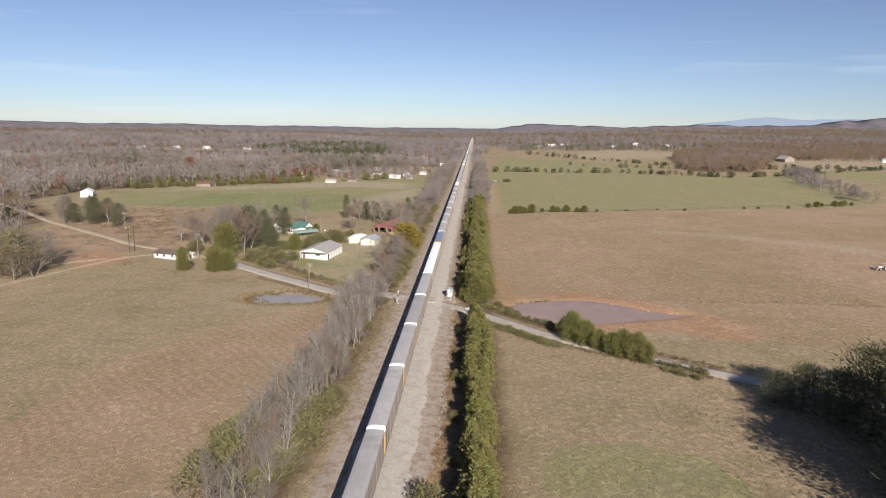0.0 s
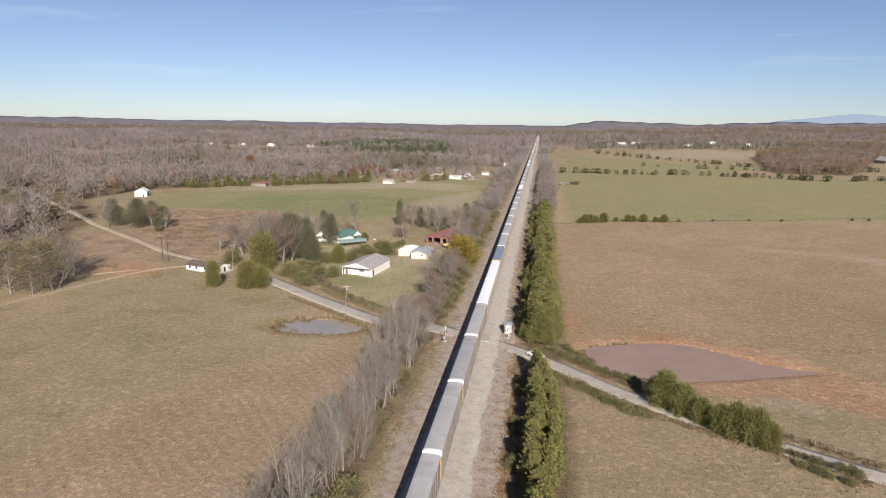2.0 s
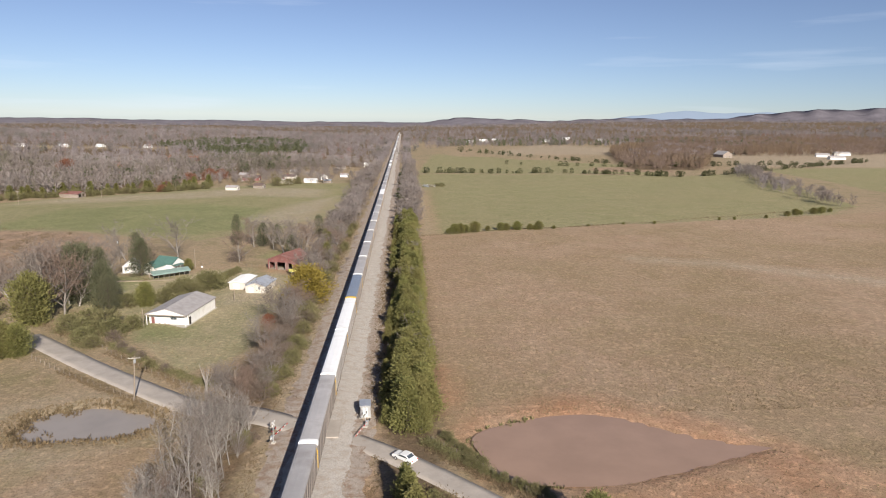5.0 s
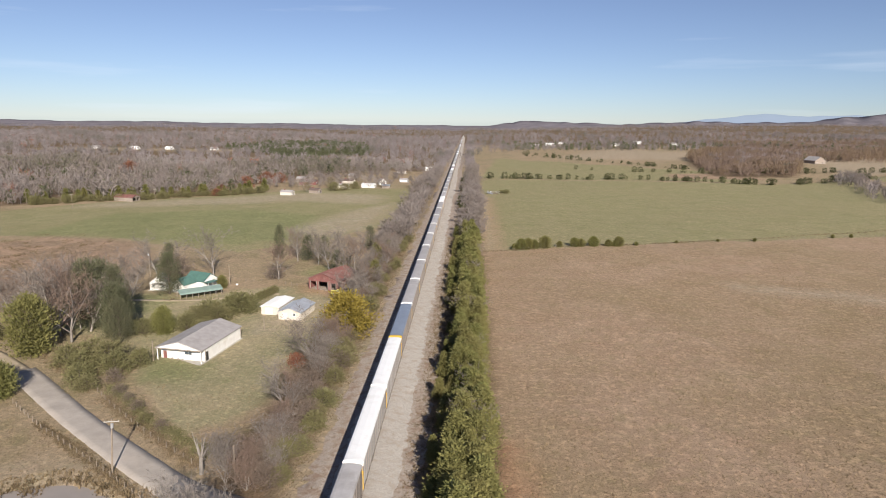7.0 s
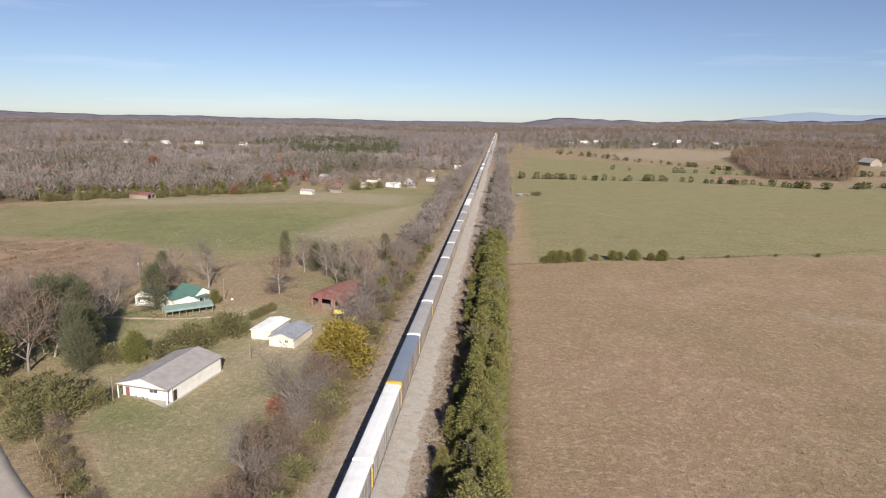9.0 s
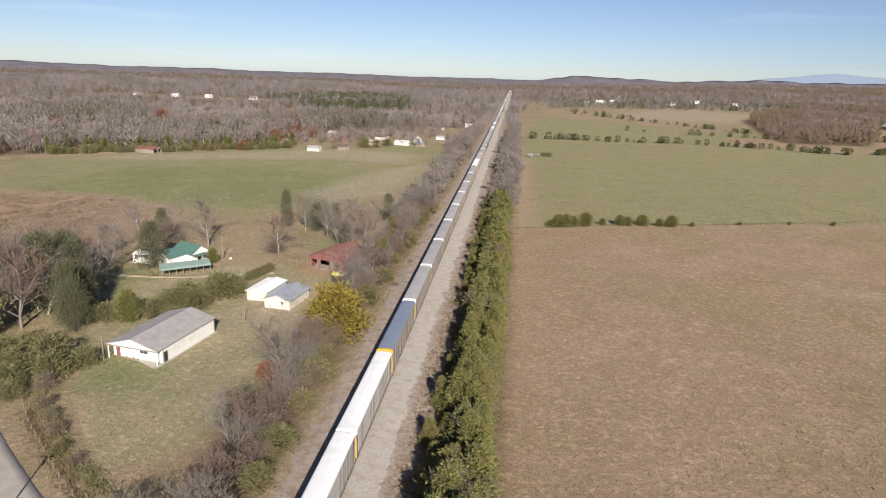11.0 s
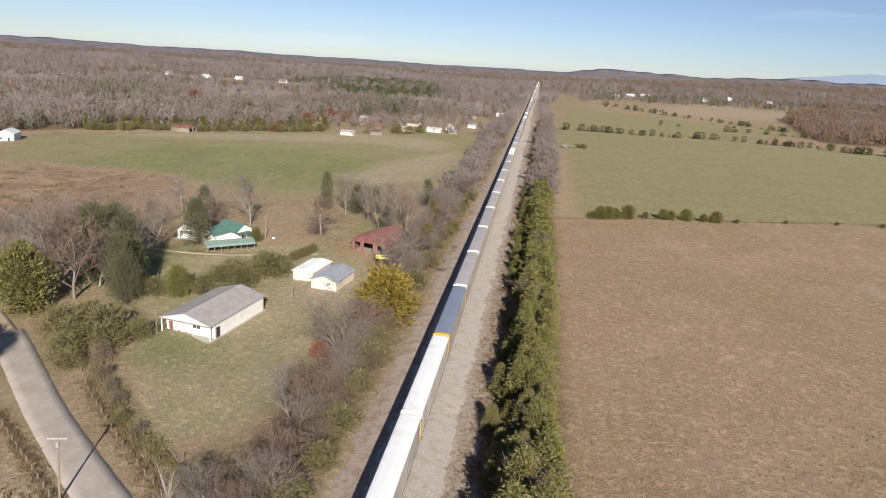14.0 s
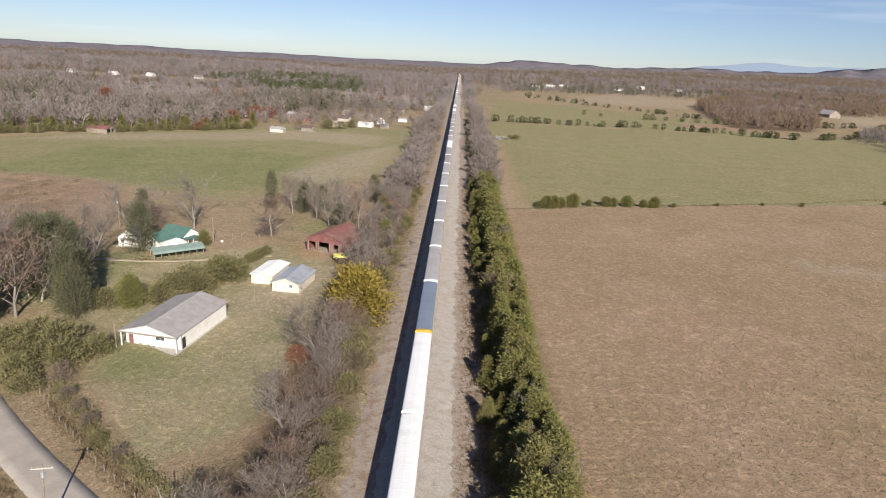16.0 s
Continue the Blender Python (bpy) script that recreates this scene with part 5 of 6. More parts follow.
EAST_OPEN = [[(30, 760), (420, 760), (330, 1000), (520, 1400), (300, 1560), (150, 1450), (60, 1150)], [(430, 860), (900, 880), (1000, 1350), (640, 1380), (525, 1110)],
             [(700, 1380), (1000, 1400), (1000, 1500), (700, 1480)]]
P, r = sites(5600, 18, 2200, 780, 2300, 19, [ZONES["woodland"][1], [(40, 1150), (150, 1450), (300, 1560), (520, 1400), (900, 1560), (2200, 1500), (2200, 2300), (20, 2300), (20, 1150)]], EAST_OPEN)
scatter("far_woods", P, r.uniform(0.9, 1.6, len(P)), r.uniform(0, 1, len(P)), BARE, M_FARWOODS, "leafless woodland beyond the eastern fields", 20)
P, r = sites(900, 100, 1100, 1150, 2000, 21, [[(120, 1500), (320, 1640), (700, 1700), (900, 1800), (300, 1850), (140, 1700)], [(350, 1100), (900, 1300), (900, 1340), (350, 1140)]])
scatter("evergreens", P, r.uniform(0.6, 1.2, len(P)), r.uniform(0, 1, len(P)), EVER, M_PINEWOODS, "rows of dark cedars between far fields", 22)
P, r = sites(4200, 400, 1150, 1110, 1750, 33, [[(470, 1130), (640, 1110), (1150, 1200), (1150, 1750), (600, 1750)]])
scatter("woods", P, r.uniform(0.9, 1.5, len(P)), np.clip(r.uniform(0, 1.0, len(P)), 0, 0.97), BARE, M_RUSSETWOODS, "russet wood rising behind the eastern fields", 34)
P, r = sites(420, 90, 900, 1330, 1560, 29, [[(90, 1350), (330, 1480), (700, 1330), (900, 1400), (900, 1560), (90, 1560)]])
scatter("evergreens", P, r.uniform(0.8, 1.4, len(P)), r.uniform(0, 1, len(P)), EVER, M_PINEWOODS, "dark evergreens in front of far houses", 30)
P, r = sites(500, 90, 900, 1300, 1540, 31, [[(90, 1320), (330, 1450), (700, 1300), (900, 1380), (900, 1540), (90, 1540)]])
scatter("far_woods", P, r.uniform(0.8, 1.3, len(P)), r.uniform(0, 1, len(P)), BARE, M_FARWOODS, "bare trees in front of far houses", 32)
P, r = sites(3600, 270, 720, 820, 1510, 27, ZONES["woodland"][1:2])
scatter("woods", P, r.uniform(0.9, 1.5, len(P)), np.clip(r.uniform(0.2, 1.0, len(P)), 0, 0.97), BARE, M_RUSSETWOODS, "brown and rust leafless wood beside green fields", 28)
P, r = sites(11000, -4300, 4300, 2200, 4400, 23, [[(-4300, 2200), (4300, 2200), (4300, 4400), (-4300, 4400)]])
ok = (np.hypot(P[:, 0], P[:, 1] - 80) < 4300)
P = P[ok]
small = [(v * np.array([2.2, 2.2, 1.25]), f[::2]) for v, f in BARE[:3]]
scatter("horizon_woods", P, r.uniform(0.7, 1.2, len(P)), r.uniform(0, 1, len(P)), small, M_FARWOODS, "woodland fading towards the horizon", 24)


# ---- farm buildings ----
def window_part(parent, x, y, z, w, hh, face):
    """A window: frame with a pane and a sill, on a wall that faces -y ('f') or +x ('r')."""
    m = pose(x, y, z) if face == "f" else pose(x, y, z, 0, 0, 90)
    fr = bmesh.new()
    for b in ((-w / 2 - 0.08, -0.06, -0.08, w / 2 + 0.08, 0, 0), (-w / 2 - 0.08, -0.06, hh, w / 2 + 0.08, 0, hh + 0.08), (-w / 2 - 0.08, -0.06, 0, -w / 2, 0, hh), (w / 2, -0.06, 0, w / 2 + 0.08, 0, hh),
              (-0.03, -0.05, 0, 0.03, 0, hh)):
        box(fr, *b, m)
    win = part("window", fr, M_TRIM, parent)
    bm = bmesh.new()
    box(bm, -w / 2, -0.02, 0, w / 2, 0.02, hh, m)
    part("pane", bm, M_GLASS, win)
    bm = bmesh.new()
    box(bm, -w / 2 - 0.12, -0.14, -0.12, w / 2 + 0.12, 0.0, -0.08, m)
    part("sill", bm, M_TRIM, win)
    return win


def door_part(parent, x, y, w, hh, face, material, z=0.0):
    m = pose(x, y, z) if face == "f" else pose(x, y, z, 0, 0, 90)
    bm = bmesh.new()
    box(bm, -w / 2, -0.05, 0.02, w / 2, 0.03, hh, m)
    d = part("door", bm, material, parent)
    bm = bmesh.new()
    box(bm, w / 2 - 0.18, -0.1, 1.0, w / 2 - 0.1, -0.05, 1.12, m)
    part("handle", bm, M_ALU, d)
    return d


def gable_roof(b, w, l, eave, top, material, over=0.35, thick=0.16, ribs=0.0, front=0.35):
    """Two roof slabs, a ridge cap and, for tin, raised seams as parts of each slab."""
    hw = w / 2
    sl = (top - eave) / hw
    for s in (-1, 1):
        prof = [(s * 0.0, top), (s * (hw + over), eave - sl * over), (s * (hw + over), eave - sl * over + thick), (0.0, top + thick)]
        slab = part("roof", prism(prof, "y", -l / 2 - front, l / 2 + over), material, b)
        if ribs:
            for y in np.arange(-l / 2 - front + 0.2, l / 2 + over, ribs):
                sb = bmesh.new()
                vs = [sb.verts.new(p) for p in ((0, y - 0.03, top + thick), (s * (hw + over), y - 0.03, eave - sl * over + thick), (s * (hw + over), y, eave - sl * over + thick + 0.05),
                                                (0, y, top + thick + 0.05), (0, y + 0.03, top + thick), (s * (hw + over), y + 0.03, eave - sl * over + thick))]
                sb.faces.new((vs[0], vs[1], vs[2], vs[3]))
                sb.faces.new((vs[3], vs[2], vs[5], vs[4]))
                part("seam", sb, material, slab)
    part("ridge_cap", prism([(-0.25, top + thick - 0.25 * sl), (0, top + thick + 0.06), (0.25, top + thick - 0.25 * sl), (0, top + thick - 0.02)], "y", -l / 2 - front, l / 2 + over), material, b)


def gable_walls(b, w, l, eave, top, material, t=0.15, open_front=(), base=-0.6):
    """Four walls with thickness; open_front: (x0, x1, height) of openings that go through the front wall."""
    hw = w / 2
    part("wall", boxes((-hw, -l / 2 + t, base, -hw + t, l / 2 - t, eave)), material, b)
    part("wall", boxes((hw - t, -l / 2 + t, base, hw, l / 2 - t, eave)), material, b)
    for y0, y1, ops in ((-l / 2, -l / 2 + t, open_front), (l / 2 - t, l / 2, ())):
        part("gable", prism([(-hw, eave), (hw, eave), (0, top)], "y", y0, y1), material, b)
        x = -hw
        for a, c, hh in ops:
            part("wall", boxes((x, y0, base, a, y1, eave)), material, b)
            part("lintel", boxes((a, y0, hh, c, y1, eave)), material, b)
            x = c
        part("wall", boxes((x, y0, base, hw, y1, eave)), material, b)


def building(name, label, x, y, rz, w, l, eave, top, wall, roof, ribs=0.0, front=0.35, open_front=(), category="building", slab=True, group=""):
    b = thing(name, label, category, pose(x, y, h(x, y) + 0.1, 0, 0, rz), group)
    gable_walls(b, w, l, eave, top, wall, open_front=open_front)
    gable_roof(b, w, l, eave, top, roof, ribs=ribs, front=front)
    if slab:
        part("slab", boxes((-w / 2 - 0.6, -l / 2 - front - 0.9, -0.7, w / 2 + 0.5, l / 2 + 0.3, 0.02), bevel=0.03), M_CONCRETE, b)
    return b


# long white workshop with a shingle roof and an open front porch
b = building("workshop", "long white workshop with grey shingle roof and front porch", -55.0, 287.2, -9, 12.6, 18.5, 3.5, 5.3, M_WHITEWALL, M_GREYROOF, front=1.9, category="workshop")
part("gable_panel", prism([(-6.3, 3.45), (6.3, 3.45), (0, 5.25)], "y", -11.0, -10.86), M_WHITEWALL, b)
part("fascia", boxes((-6.6, -11.06, 3.2, 6.6, -10.98, 3.46)), M_GREYWOOD, b)
for x in (-6.2, 6.2):
    part("porch_post", boxes((x - 0.1, -10.95, 0, x + 0.1, -10.75, 3.3), bevel=0.02), M_TRIM, b)
door_part(b, -5.1, -9.25, 1.0, 2.1, "f", M_REDWALL)
window_part(b, 1.6, -9.25, 1.5, 2.0, 0.8, "f")
door_part(b, 6.32, -8.2, 1.1, 2.4, "r", M_DARK)
part("corner_trim", boxes((6.28, 9.0, -0.2, 6.42, 9.3, 3.5)), M_GREYWOOD, b)
part("downspout", rod(bmesh.new(), (6.4, -9.1, 0), (6.4, -9.1, 3.4), 0.06, 0.06), M_GREYWOOD, b)
for i, (x, y) in enumerate(((-1.0, -9.9), (0.3, -10.1), (-2.8, -9.8))):
    q = b.matrix_world @ Vector((x, y, 0.02))
    t = thing("bucket", "small grey bucket on the porch slab", "bucket", Matrix.Translation(q) @ pose(0, 0, 0, 0, 0, 30 * i))
    part("body", rod(bmesh.new(), (0, 0, 0), (0, 0, 0.5), 0.22, 0.28, 10), M_GREYWOOD, t)
    part("rim", rod(bmesh.new(), (0, 0, 0.48), (0, 0, 0.53), 0.3, 0.3, 10), M_ALU, t)
# two tin sheds
b = building("tin_shed", "small cream shed with galvanised tin roof", -37.2, 318.2, -8, 7.4, 11.5, 2.4, 3.7, M_CREAM, M_TINROOF, ribs=0.9, category="shed", slab=False)
door_part(b, -1.6, -5.8, 1.6, 2.1, "f", M_TRIM)
window_part(b, 1.5, -5.76, 1.2, 0.8, 0.9, "f")
part("fascia", boxes((3.72, -6.05, 2.1, 3.85, 6.0, 2.3)), M_TRIM, b)
b = building("tin_shed", "low white shed with white metal roof", -45.0, 323.5, -8, 6.0, 11.5, 2.4, 2.9, M_CREAM, M_WHITEROOF, ribs=1.2, category="shed", slab=False)
door_part(b, -0.4, -5.8, 2.4, 2.1, "f", M_TRIM)
# red barn
b = building("barn", "weathered red barn with open bays and rusty roof", -32.5, 354.5, -20, 13, 15, 4.0, 6.2, M_REDWALL, M_REDROOF, ribs=1.1, category="barn", slab=False,
             open_front=((-5.6, -3.2, 3.0), (-2.0, 1.6, 3.2), (3.2, 5.0, 3.0)))
part("dirt_floor", boxes((-6.3, -7.3, -0.5, 6.3, 7.3, 0.05)), M_SHOULDER, b)
for x in (-5.75, -3.05, -2.15, 1.75, 3.05, 5.15):
    part("door_post", boxes((x - 0.12, -7.58, -0.3, x + 0.12, -7.5, 3.2)), M_GREYWOOD, b)
for i in range(18):
    part("board", boxes((6.505, -7.2 + i * 0.8, -0.2, 6.54, -6.46 + i * 0.8, 3.95)), M_REDWALL, b)
# farmhouse with green roof, its white wing and a long green carport
b = building("farmhouse", "white farmhouse with green metal roof among trees", -82.0, 351, 68, 7, 9, 3.0, 5.2, M_WHITEWALL, M_GREENROOF, ribs=0.6, category="house")
for y in (-3, 0, 3):
    window_part(b, 3.55, y, 0.9, 1.0, 1.3, "r")
door_part(b, -1.0, -4.56, 1.0, 2.1, "f", M_DARK)
part("porch_roof", boxes((-3.6, -7.1, 2.6, 1.5, -4.6, 2.75), bevel=0.02), M_GREENROOF, b)
for x in (-3.4, -1.3, 1.3):
    part("porch_post", boxes((x - 0.08, -7.0, -0.2, x + 0.08, -6.84, 2.6)), M_TRIM, b)
b = building("farmhouse_ell", "white front ell of a farmhouse under green metal roof", -85.6, 345.2, -22, 5.4, 6.5, 2.8, 4.7, M_WHITEWALL, M_GREENROOF, ribs=0.6, category="house")
window_part(b, 0.0, -3.31, 0.9, 1.0, 1.3, "f")
b = building("farmhouse_wing", "white gabled cottage wing with small porch hood", -95.5, 347, 10, 5.6, 7, 2.8, 5.0, M_WHITEWALL, M_GREYROOF, ribs=0, category="house")
window_part(b, -1.6, -3.56, 1.0, 0.9, 1.3, "f")
window_part(b, 1.6, -3.56, 1.0, 0.9, 1.3, "f")
part("porch_hood", prism([(-1.8, 2.3), (1.8, 2.3), (1.8, 2.45), (-1.8, 2.45)], "y", -4.9, -3.52), M_GREYROOF, b)
for x in (-1.6, 1.6):
    part("porch_post", boxes((x - 0.06, -4.85, -0.2, x + 0.06, -4.72, 2.35)), M_TRIM, b)
c = thing("carport", "long open carport with green metal roof on posts", "carport", pose(-77.5, 338.5, h(-77.5, 338.5) + 0.05, 0, 0, 38))
part("roof", prism([(-3.2, 1.9), (-2.6, 2.3), (0, 3.0), (2.6, 2.3), (3.2, 1.9), (3.2, 2.02), (2.6, 2.44), (0, 3.14), (-2.6, 2.44), (-3.2, 2.02)], "x", -7.3, 7.3), M_PALEGREEN, c)
for x in np.linspace(-7.0, 7.0, 8):
    for y in (-2.4, 2.4):
        part("post", boxes((x - 0.08, y - 0.08, -0.5, x + 0.08, y + 0.08, 2.25)), M_GREYWOOD, c)
part("beam", boxes((-7.2, -2.5, 2.05, 7.2, -2.3, 2.25)), M_GREYWOOD, c)
part("beam", boxes((-7.2, 2.3, 2.05, 7.2, 2.5, 2.25)), M_GREYWOOD, c)
# low white house by the road
b = building("roadside_house", "low white roadside house with brown-grey roof", -120, 275, 76, 8, 16, 2.2, 3.4, M_WHITEWALL, M_BROWNROOF, category="house")
for y in (-6, -2, 2.5, 6):
    window_part(b, -4.06, y, 0.9, 1.1, 1.1, "r")
door_part(b, 0, -8.56, 1.0, 2.0, "f", M_DARK)
window_part(b, 2.4, -8.56, 0.9, 1.1, 1.1, "f")
# pole barn in the green field
b = building("pole_barn", "open pole barn with dark red roof beside woods", -246, 604, 80, 9, 16, 3.0, 4.6, M_GREYWOOD, M_REDROOF, category="barn", slab=False, open_front=((-3.8, -0.8, 2.8), (0.6, 3.8, 2.8)))
part("dirt_floor", boxes((-4.3, -7.8, -0.5, 4.3, 7.8, 0.05)), M_SHOULDER, b)


# ---- houses farther off ----
def cottage(x, y, rz, w, l, eave, top, wall, roof, label, group):
    b = building("house", label, x, y, rz, w, l, eave, top, wall, roof, category="house", group=group)
    for yy in np.linspace(-l / 2 + 1.8, l / 2 - 1.8, 3):
        window_part(b, w / 2 + 0.03, yy, 1.0, 1.1, 1.2, "r")
    window_part(b, -w / 4, -l / 2 - 0.03, 1.0, 1.1, 1.2, "f")
    door_part(b, w / 5, -l / 2 - 0.03, 1.0, 2.1, "f", M_DARK)
    part("chimney", boxes((-0.4, l / 5, top - 1, 0.4, l / 5 + 0.8, top + 0.9)), M_REDWALL, b)
    return b


b = cottage(-303, 505, 25, 9, 13, 4.2, 6.6, M_WHITEWALL, M_WHITEROOF, "two-storey white house at the edge of the woods", "")
for x, y, rz, w, l, e, t, wall, roof in ((-131, 640, 80, 6, 10, 2.5, 3.8, M_CREAM, M_GREYROOF), (-112, 657, 70, 6, 9, 2.5, 4.0, M_GREYWOOD, M_BROWNROOF), (-95, 692, 85, 7, 10, 2.6, 4.2, M_CREAM, M_GREYROOF),
                                         (-74, 706, 78, 6, 12, 2.6, 3.9, M_WHITEWALL, M_WHITEROOF), (-66, 738, 20, 7, 9, 3.0, 5.4, M_WHITEWALL, M_GREYROOF), (-58, 705, 90, 5, 7, 2.3, 3.3, M_GREYWOOD, M_TINROOF),
                                         (-100, 745, 80, 7, 12, 2.6, 4.4, M_CREAM, M_BROWNROOF), (-135, 728, 85, 8, 16, 3.0, 4.8, M_REDWALL, M_BROWNROOF), (-150, 762, 70, 7, 11, 2.6, 4.4, M_GREYWOOD, M_GREYROOF),
                                         (-47, 762, 80, 5, 8, 2.4, 3.5, M_WHITEWALL, M_GREYROOF), (-31, 905, 85, 5, 8, 4.0, 4.8, M_WHITEWALL, M_WHITEROOF), (-105, 802, 60, 7, 10, 2.6, 4.4, M_GREYWOOD, M_GREYROOF),
                                         (-185, 747, 80, 6, 10, 2.6, 4.2, M_CREAM, M_GREYROOF), (-60, 862, 85, 6, 10, 2.6, 4.2, M_CREAM, M_BROWNROOF)):
    cottage(x, y, rz, w, l, e, t, wall, roof, "small pale house in the settlement beyond the field", "settlement houses")
for x, y, rz in ((-262, 284, 70), (-249, 272, 20), (-276, 296, 80)):
    cottage(x, y, rz, 6.5, 10, 2.5, 4.0, M_CREAM, M_GREYROOF, "small grey-roofed house in a clearing of the woods", "houses in the woods")
for x, y, rz, w, l, e, t in ((-620, 1330, 80, 9, 16, 3, 6), (-560, 1345, 70, 9, 15, 3, 6), (-690, 1320, 85, 9, 16, 3, 6), (-470, 1340, 80, 8, 14, 3, 6), (-245, 1160, 80, 9, 22, 3.5, 5.5),
                             (525, 1086, 15, 18, 22, 4.5, 10), (760, 1140, 80, 10, 26, 3.5, 6), (700, 1100, 70, 9, 20, 3.5, 6), (690, 1050, 85, 9, 24, 3.2, 5.5), (821, 1420, 75, 10, 18, 4, 7),
                             (210, 1660, 80, 10, 24, 4, 7), (245, 1690, 75, 10, 20, 4, 7), (360, 1640, 80, 9, 18, 4, 6.5), (170, 1600, 60, 9, 16, 3.5, 6), (430, 1720, 85, 9, 18, 4, 6.5), (500, 1650, 80, 9, 16, 4, 6.5)):
    cottage(x, y, rz, w, l, e, t, (M_WHITEWALL, M_GREYWOOD)[int(x) % 2], (M_GREYROOF, M_WHITEROOF, M_GREYROOF)[int(y) % 3], "pale house far off among bare trees", "distant houses")
# shrubs and red maples round the settlement
for x, y, s, k in ((-178, 735, 11, "rustbush"), (-168, 742, 10, "rustbush"), (-186, 700, 10, "rustbush"), (-198, 668, 7, "rustbush"), (-190, 640, 6, "rustbush"), (-99, 672, 7, "shrub"), (-90, 676, 6, "shrub"),
                   (-84, 690, 6, "shrub"), (-104, 684, 11, "oak"), (-120, 660, 9, "oak"), (-366, 834, 14, "rustbush")):
    plant(k, x, y, s, 1.1, "trees round the settlement")
P, r = lines([(-200, 700, -40, 720, 60, 12), (-150, 740, -40, 800, 60, 14), (-120, 830, -40, 880, 50, 14)], 51)
scatter("settlement_trees", P, r.uniform(0.7, 1.2, len(P)), r.uniform(0, 0.9, len(P)), FINE, M_WOODS, "bare trees between the settlement houses", 52)
for i in range(70):
    t = i / 69
    if i % 3:
        plant("shrub", -305 + 150 * t + U(-3, 3), 572 + 90 * t + U(-4, 4), U(3, 6), 1.2, "brush along the far woods", "olive brush along the edge of the woods")
    else:
        plant("cedar", -310 + 150 * t + U(-4, 4), 578 + 90 * t + U(-4, 6), U(7, 11), 1.3, "cedars along the far woods", "olive cedar at the edge of bare woods")


# ---- poles, signals, vehicles, fences ----
M_TARPOLE = plain("tarred_timber", (0.075, 0.055, 0.042), 0.85, 0.2, 0.5, 0.3)


def utility_pole(x, y, hh, lean=0.0, turn=0.0, can=True, arm=True, wood=None):
    p = thing("utility_pole", "tall dark tarred timber pole standing in pasture" if wood else "weathered wooden utility pole with a crossarm" if arm else "plain weathered wooden pole", "pole", pose(x, y, h(x, y), 0, lean, turn), "utility poles")
    part("pole", rod(bmesh.new(), (0, 0, -0.5), (0, 0, hh), 0.17, 0.11, 8), wood or M_POLE, p)
    if arm:
        part("crossarm", boxes((-1.25, -0.16, hh - 0.55, 1.25, -0.04, hh - 0.4), bevel=0.02), M_CONCRETE, p)
        for dx in (-1.1, -0.4, 0.4, 1.1):
            part("insulator", rod(bmesh.new(), (dx, -0.1, hh - 0.4), (dx, -0.1, hh - 0.2), 0.05, 0.035, 6), M_CONCRETE, p)
    if can:
        part("transformer", rod(bmesh.new(), (0.12, -0.4, hh - 1.5), (0.12, -0.4, hh - 0.7), 0.25, 0.25, 10), M_ALU, p)
    return p


utility_pole(-45, 224, 10.2, 4, 20)
utility_pole(-150.5, 181, 17.5, 2.5, 0, can=False, arm=False, wood=M_TARPOLE)
utility_pole(-147.4, 181.4, 17.5, -2.5, 0, can=False, arm=False, wood=M_TARPOLE)
utility_pole(-110, 277, 11, 0, 60, can=False)
utility_pole(-145.5, 283, 12, 0, 40, can=False, wood=M_TARPOLE)
utility_pole(-143.5, 284, 12, 0, 40, can=False, arm=False, wood=M_TARPOLE)
utility_pole(-165, 254, 10, 0, 10, can=False, arm=False)
utility_pole(-178, 338, 10, 0, 10, can=False)
utility_pole(-63.5, 276.5, 5.5, 0, 0, can=False, arm=False)
utility_pole(-21, 219, 7, 0, 0, can=False, arm=False)
utility_pole(-107, 362, 10, 0, 0, can=True, arm=False)
utility_pole(-72, 353, 8, 0, 0, can=False, arm=False)
utility_pole(-43, 303, 4.5, 0, 0, can=False, arm=False)
utility_pole(-12.5, 258, 4.0, 0, 0, can=False, arm=False)
utility_pole(335, 535, 11, 0, 0, can=False, arm=False)
for x, y in ((-302, 570), (-262, 560), (-222, 600)):
    utility_pole(x, y, 10, 0, 30, can=False)


